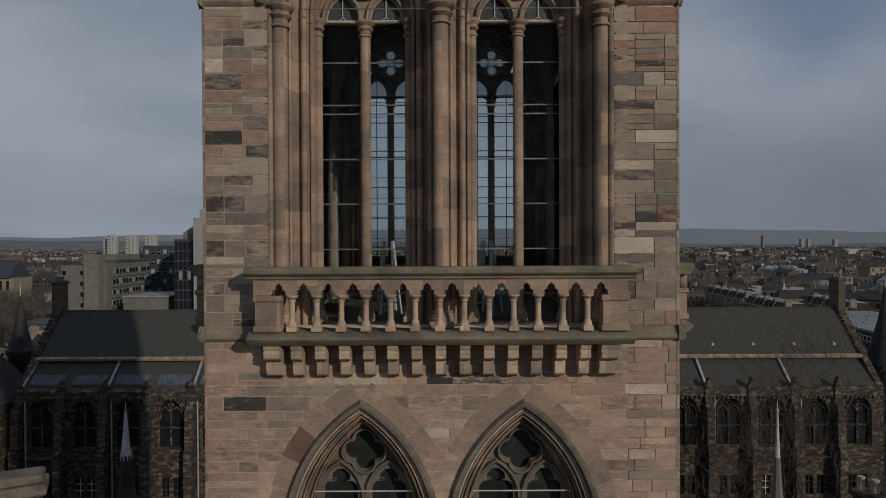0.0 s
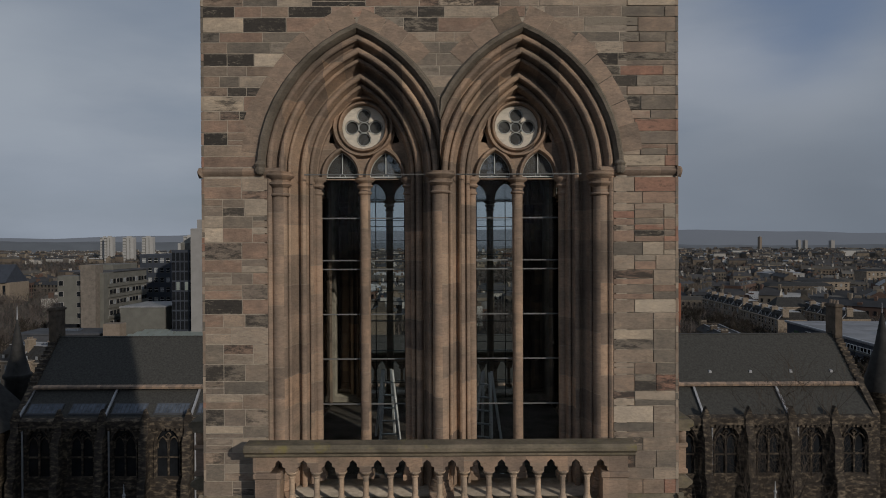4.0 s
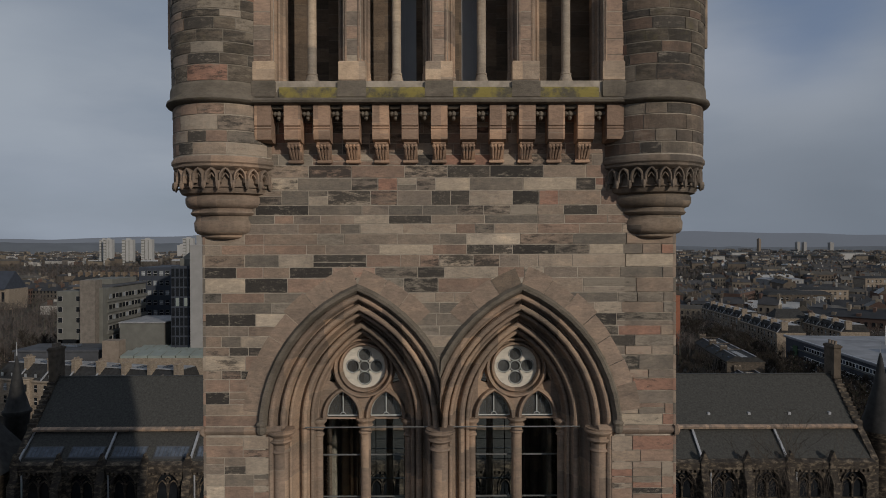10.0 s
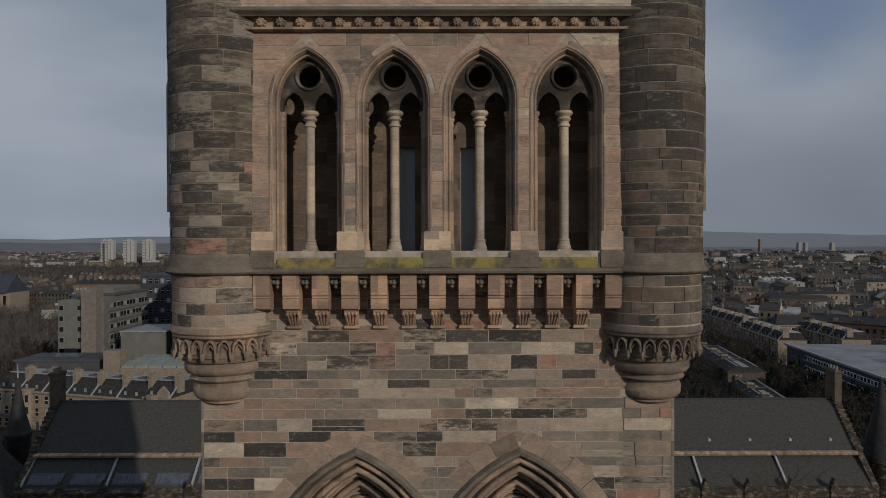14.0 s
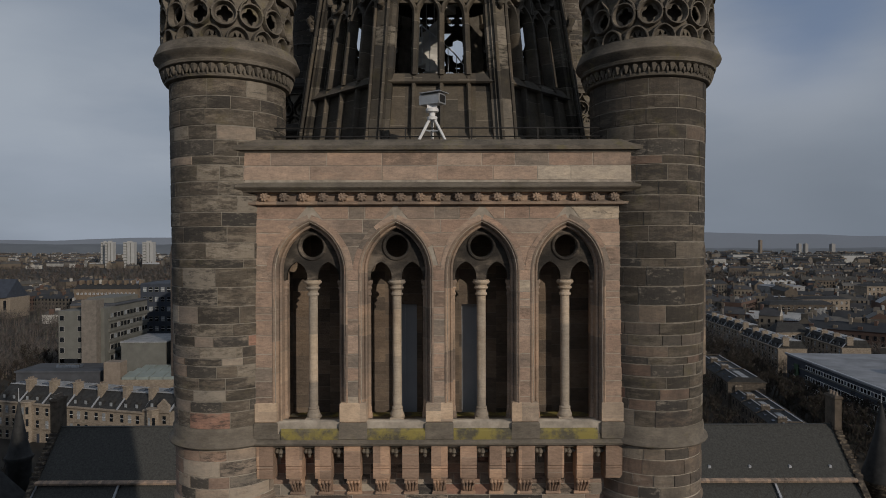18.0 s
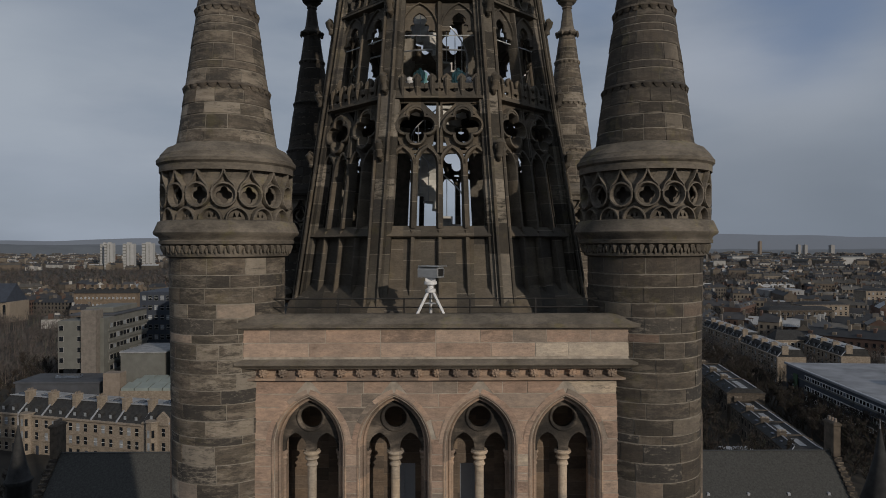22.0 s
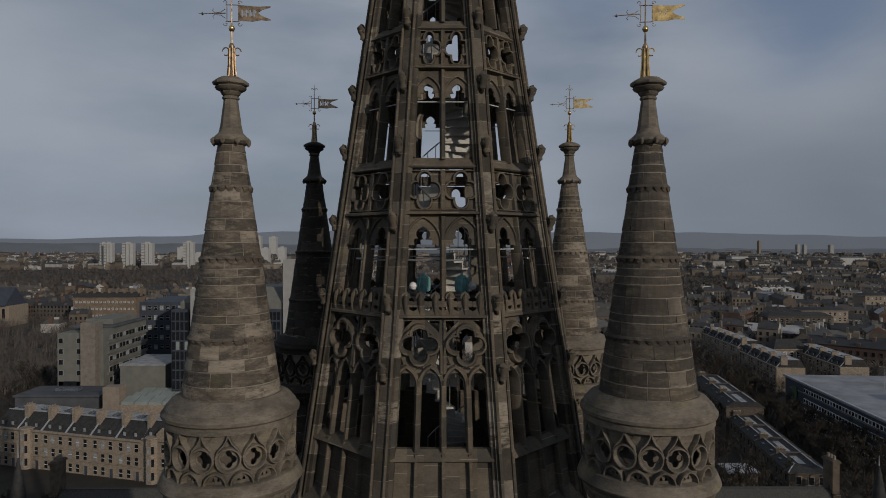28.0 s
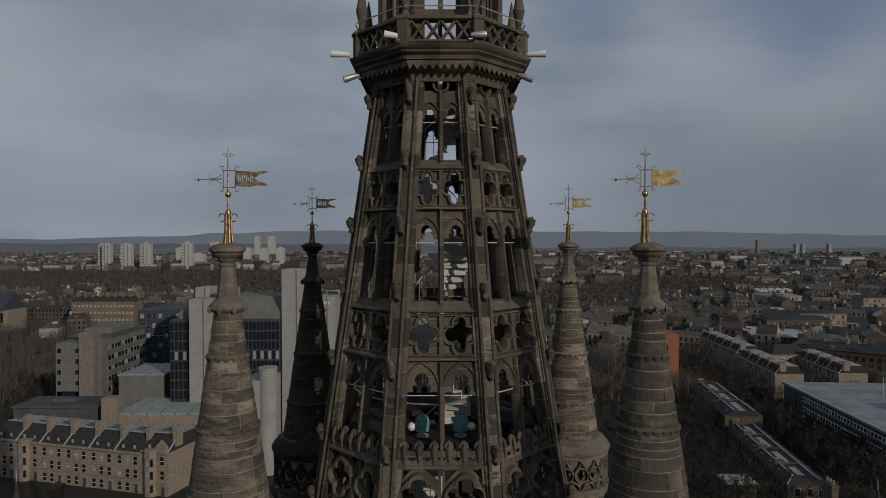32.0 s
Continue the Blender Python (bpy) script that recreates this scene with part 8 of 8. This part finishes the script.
spots = [(x, y) for x, y in spots if not (148 < y < 242 and abs(x - 87.0 - 0.14 * (y - 151)) < 8.0) and not (x > 115 and y < 226)]
for i, (x, y) in enumerate(spots):
    m = pose(x, y, GZ, 0, 0, 47 * i)
    if i:
        copy_thing(small, m)
    else:
        small.matrix_basis = m
wood = Geo()
rnd = random.Random(5)
count = 0
while count < 9000:
    y = 255 * math.exp(rnd.random() * 2.1)
    x = rnd.uniform(-0.78, 0.78) * y
    v = woods(x, y)
    if v < rnd.uniform(-0.95, 0.15) or any(a < x < b and c < y < d for a, b, c, d in keep_out[:2]) and x > -120:
        continue
    h = rnd.uniform(7, 13)
    rr = h * 0.42
    near = y < 560
    for k in range(64 if near else 26):
        a, e = rnd.uniform(0, 6.283), rnd.uniform(0.1, 1.0)
        q = math.sqrt(rnd.random())
        p = Vector((x + rr * q * math.cos(a), y + rr * q * math.sin(a), GZ + h * (0.35 + 0.65 * e * (1 - 0.4 * q))))
        d = Vector((math.cos(a) + rnd.uniform(-0.8, 0.8), math.sin(a) + rnd.uniform(-0.8, 0.8), rnd.uniform(0.3, 1.6))) * (rnd.uniform(0.5, 1.3) if near else rnd.uniform(0.8, 2.2))
        s = Vector((-math.sin(a), math.cos(a), 0.2)) * (rnd.uniform(0.05, 0.13) if near else rnd.uniform(0.25, 0.6))
        wood.add([p - d + s, p - d - s, p + d], [(0, 1, 2)])
    wood.add([(x - 0.35, y, GZ), (x + 0.35, y, GZ), (x, y, GZ + h * 0.7)], [(0, 1, 2)])
    count += 1
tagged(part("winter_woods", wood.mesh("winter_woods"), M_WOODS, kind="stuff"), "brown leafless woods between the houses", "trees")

# ---- ashlar of the tower, stone by stone ----
M_WARM_LOOSE = island_material("warm_sandstone_joined", WARM)
PINK = [(0.0, (0.304, 0.220, 0.168)), (0.2, (0.341, 0.244, 0.184)), (0.4, (0.270, 0.206, 0.163)), (0.55, (0.362, 0.270, 0.208)), (0.75, (0.308, 0.216, 0.164)), (0.9, (0.222, 0.182, 0.148))]
M_PINK = stone_material("pink_sandstone", PINK, soot=0.25, mottle=0.45, pale=0.4)
stone_cache = {}


def stone_mesh(w, h, sl, sr, d=0.05):
    """A dressed stone about its middle: width, height, slant of its left and right ends."""
    key = (round(w, 2), round(h, 2), round(sl, 2), round(sr, 2))
    if key not in stone_cache:
        j, c = 0.0070, 0.003
        def ring(y, i):
            return [(-w / 2 - sl / 2 + i, y, -h / 2 + i), (w / 2 - sr / 2 - i, y, -h / 2 + i), (w / 2 + sr / 2 - i, y, h / 2 - i), (-w / 2 + sl / 2 + i, y, h / 2 - i)]
        g = Geo().rings([ring(d, j), ring(c, j), ring(0, j + c)])
        g.f.append((8, 9, 10, 11))
        stone_cache[key] = g.mesh("stone")
    return stone_cache[key]


def lay(x0, x1, z0, z1, y, blocked, seed, mean=0.205, widths=(0.36, 0.5, 0.64, 0.8, 1.0), jitter=0.006, thin=0.12):
    """Courses of stones: yields (mesh, x, y, z)."""
    rnd = random.Random(seed)
    z = z0
    while z < z1 - 0.06:
        h = mean * rnd.choice((0.8, 0.9, 1.0, 1.0, 1.15, 1.35))
        if z1 - z - h < 0.13:
            h = z1 - z
        gaps, lo = [], (x0, x0)
        for a0, a1, b0, b1 in sorted(blocked(z, z + h)):
            gaps.append((lo, (a0, a1)))
            lo = (b0, b1)
        gaps.append((lo, (x1, x1)))
        for (l0, l1), (r0, r1) in gaps:
            if (r0 + r1 - l0 - l1) / 2 < 0.05:
                continue
            p0, p1 = l0, l1
            while True:
                w = rnd.choice(widths)
                room = (r0 + r1 - p0 - p1) / 2
                if room - w < 0.22:
                    q0, q1 = r0, r1
                else:
                    q0 = q1 = (p0 + p1) / 2 + w
                mid, wide = (p0 + p1 + q0 + q1) / 4, (q0 + q1 - p0 - p1) / 2
                if h > 0.19 and p0 == p1 and q0 == q1 and rnd.random() < thin:
                    # two thin stones in the place of one
                    f = rnd.choice((0.4, 0.5, 0.6)) * h
                    yield stone_mesh(wide, f, 0, 0), mid, y - rnd.uniform(0.0, jitter), z + f / 2
                    yield stone_mesh(wide, h - f, 0, 0), mid, y - rnd.uniform(0.0, jitter), z + (h + f) / 2
                else:
                    yield stone_mesh(wide, h, p1 - p0, q1 - q0), mid, y - rnd.uniform(0.0, jitter), z + h / 2
                if q0 == r0 and q1 == r1:
                    break
                p0, p1 = q0, q1
        z += h


def arch_gap(cx, zs, a, c, z0, z1, foot):
    """The stretch that a pointed arch takes of a course."""
    r = a + c
    def hw(z):
        if z <= zs:
            return a
        d = r * r - (z - zs) ** 2
        return max(0.0, math.sqrt(d) - c) if d > 0 else 0.0
    if z1 <= foot or hw(z0) <= 0.02:
        return None
    return (cx - hw(z0), cx - hw(z1), cx + hw(z0), cx + hw(z1))


def merged(gaps):
    out = []
    for g in sorted(g for g in gaps if g):
        if out and g[0] < out[-1][2]:
            out[-1] = (*out[-1][:2], g[2], max(g[3], g[1]))
        else:
            out.append(g)
    return out


HOOD_A, LOW_A = 1.86, 1.40
belfry_gaps = lambda z0, z1: merged([arch_gap(s * WIN_X, SPRING, HOOD_A, BACK, z0, z1, 0) for s in (-1, 1)])
low_gaps = lambda z0, z1: merged([arch_gap(s * 1.52, 27.5, LOW_A, LOW_C, z0, z1, 0) for s in (-1, 1)])
none = lambda z0, z1: []
arcade_gaps = lambda z0, z1: merged([arch_gap(u, 46.70, 0.775 if z0 > 46.68 else 0.63, 0.345, z0, z1, 0) for u in ARC_X])
YS = YF - 0.004
zones = [
    ("wall", list(lay(-HALF, HALF, 37.58, 43.40, YS, belfry_gaps, 11)), M_WARM),
    ("tower", list(lay(-HALF, -3.22, 31.45, 37.38, YS, none, 12, 0.275, (0.4, 0.55, 0.75), 0.006, 0.4)) + list(lay(3.22, HALF, 31.45, 37.38, YS, none, 13, 0.275, (0.4, 0.55, 0.75), 0.006, 0.4)), M_WARM),
    ("tower_base", list(lay(-HALF, HALF, 27.4, 31.18, YS, low_gaps, 14)), M_PINK),
    ("arcade_wall", list(lay(-3.36, 3.36, 43.74, 47.95, YA - 0.004, arcade_gaps, 15, 0.25, (0.3, 0.45, 0.6, 0.8), 0.006)), M_PINK),
    ("parapet", list(lay(-3.62, 3.58, 48.36, 48.88, YA - 0.154, none, 16, 0.26, (0.6, 0.8, 1.0, 1.3), 0.004, 0.0)), M_PINK),
]
# blackened and renewed stones that stand out of the wall: x, z
DARK = [(-2.13, 40.75), (-4.12, 40.55), (0.12, 41.80), (1.54, 41.77), (-0.73, 41.45), (-0.58, 40.2), (-3.42, 40.35), (-2.62, 40.45), (-1.88, 40.6), (-3.83, 38.95), (-3.60, 38.6), (0.75, 42.25), (-0.18, 30.4),
        (3.75, 36.35), (3.55, 38.85), (3.5, 40.3), (-4.2, 39.6), (-3.75, 34.6), (-3.9, 29.9), (3.6, 30.05), (3.85, 36.3), (-4.2, 35.1), (-2.5, 43.6), (2.9, 39.3), (-4.3, 38.1), (1.01, 42.37), (0.36, 41.81), (0.79, 40.87), (1.47, 40.87), (3.79, 39.6), (3.16, 39.6), (3.58, 39.25), (-3.79, 39.63), (-2.89, 41.6), (-2.26, 42.0), (2.86, 41.6)]
PALE = [(-2.87, 42.05), (-2.92, 41.72), (0.40, 42.07), (1.53, 41.87), (1.05, 40.82), (4.05, 37.6), (-2.85, 39.6), (-3.85, 38.7), (-1.30, 41.72), (3.7, 34.5), (3.9, 34.95), (-3.75, 35.1), (-4.15, 36.3), (0.0, 29.4), (3.9, 33.0),
        (-3.9, 32.7), (2.9, 48.6), (2.3, 48.6), (3.0, 47.8), (3.8, 30.2), (-1.2, 30.5), (0.9, 30.4), (-1.55, 44.3), (1.70, 46.5), (1.65, 42.05), (-0.96, 40.87), (1.48, 41.15), (3.1, 40.87), (3.95, 40.6), (-4.2, 40.2)]
for where, stones, material in zones:
    holder = tower if where == "tower" else front.get(where) or next(o for o in tower.children if o.name.startswith(where))
    rot = holder.matrix_local.inverted() if holder is not tower else Matrix()
    for m, x, y, z in stones:
        tone = material
        half_w, half_h = max(v.co.x for v in m.vertices), max(v.co.z for v in m.vertices)
        if any(abs(x - a) < half_w and abs(z - b) < half_h for a, b in DARK):
            tone = M_DARK
        elif any(abs(x - a) < half_w and abs(z - b) < half_h for a, b in PALE):
            tone = M_PALE
        ob = new("stone", m)
        if not m.materials:
            m.materials.append(M_WARM)
        ob.parent = holder
        ob.matrix_local = pose(x, y, z)
        ob.material_slots[0].link = "OBJECT"
        ob.material_slots[0].material = tone
# voussoirs round the hoods
def voussoirs(cx, zs, a, c, wide, n, seed, start, face=YS):
    rnd = random.Random(seed)
    r0 = a + c
    top = math.acos(c / r0)
    for side in (-1, 1):
        cuts = [start + (top - start) * (i + (rnd.uniform(-0.08, 0.08) if 0 < i < n else 0)) / n for i in range(n + 1)]
        for t0, t1 in zip(cuts, cuts[1:]):
            r1 = r0 + wide * rnd.uniform(0.9, 1.15)
            ts = [t0 + 0.002 + (t1 - t0 - 0.004) * k / 3 for k in range(4)]
            loop = [(min(-0.004, c - r * math.cos(t)), r * math.sin(t)) for r, order in ((r0, ts), (r1, ts[::-1])) for t in order]
            loop = [(cx - side * x, zs + z) for x, z in loop]
            if cx * side < 0 and any(x * cx < 0.02 for x, z in loop):
                continue
            g = Geo().rings([[(x, face + 0.03, z) for x, z in loop], [(x, face - 0.008, z) for x, z in loop]])
            g.f.append(tuple(range(8, 16)))
            yield g


for cx, zs, a, c, n, seed in ((-WIN_X, SPRING, 1.885, BACK, 7, 3), (WIN_X, SPRING, 1.885, BACK, 7, 8), (-1.52, 27.5, 1.49, LOW_C, 5, 4), (1.52, 27.5, 1.49, LOW_C, 5, 6)):
    for g in voussoirs(cx, zs, a, c, 0.33, n, seed, 0.12):
        part("voussoir", g, M_WARM_SOOT if pick.random() < 0.09 else M_VOUSSOIR, front["wall"])
for k, u in enumerate(ARC_X):
    for g in voussoirs(u, 46.70, 0.665, 0.345, 0.11, 3, 20 + k, 0.03, YA - 0.004):
        part("voussoir", g, M_PINK, front["arcade_wall"])
# the three other sides, joined
for k in (1, 2, 3):
    g = Geo()
    for where, stones, material in zones:
        for m, x, y, z in stones:
            g.add([(v.co.x + x, v.co.y + y, v.co.z + z) for v in m.vertices], [tuple(p.vertices) for p in m.polygons])
    part("side_masonry", g.mesh("side_masonry"), M_WARM_LOOSE, tower, "", QUARTERS[k], "stuff")
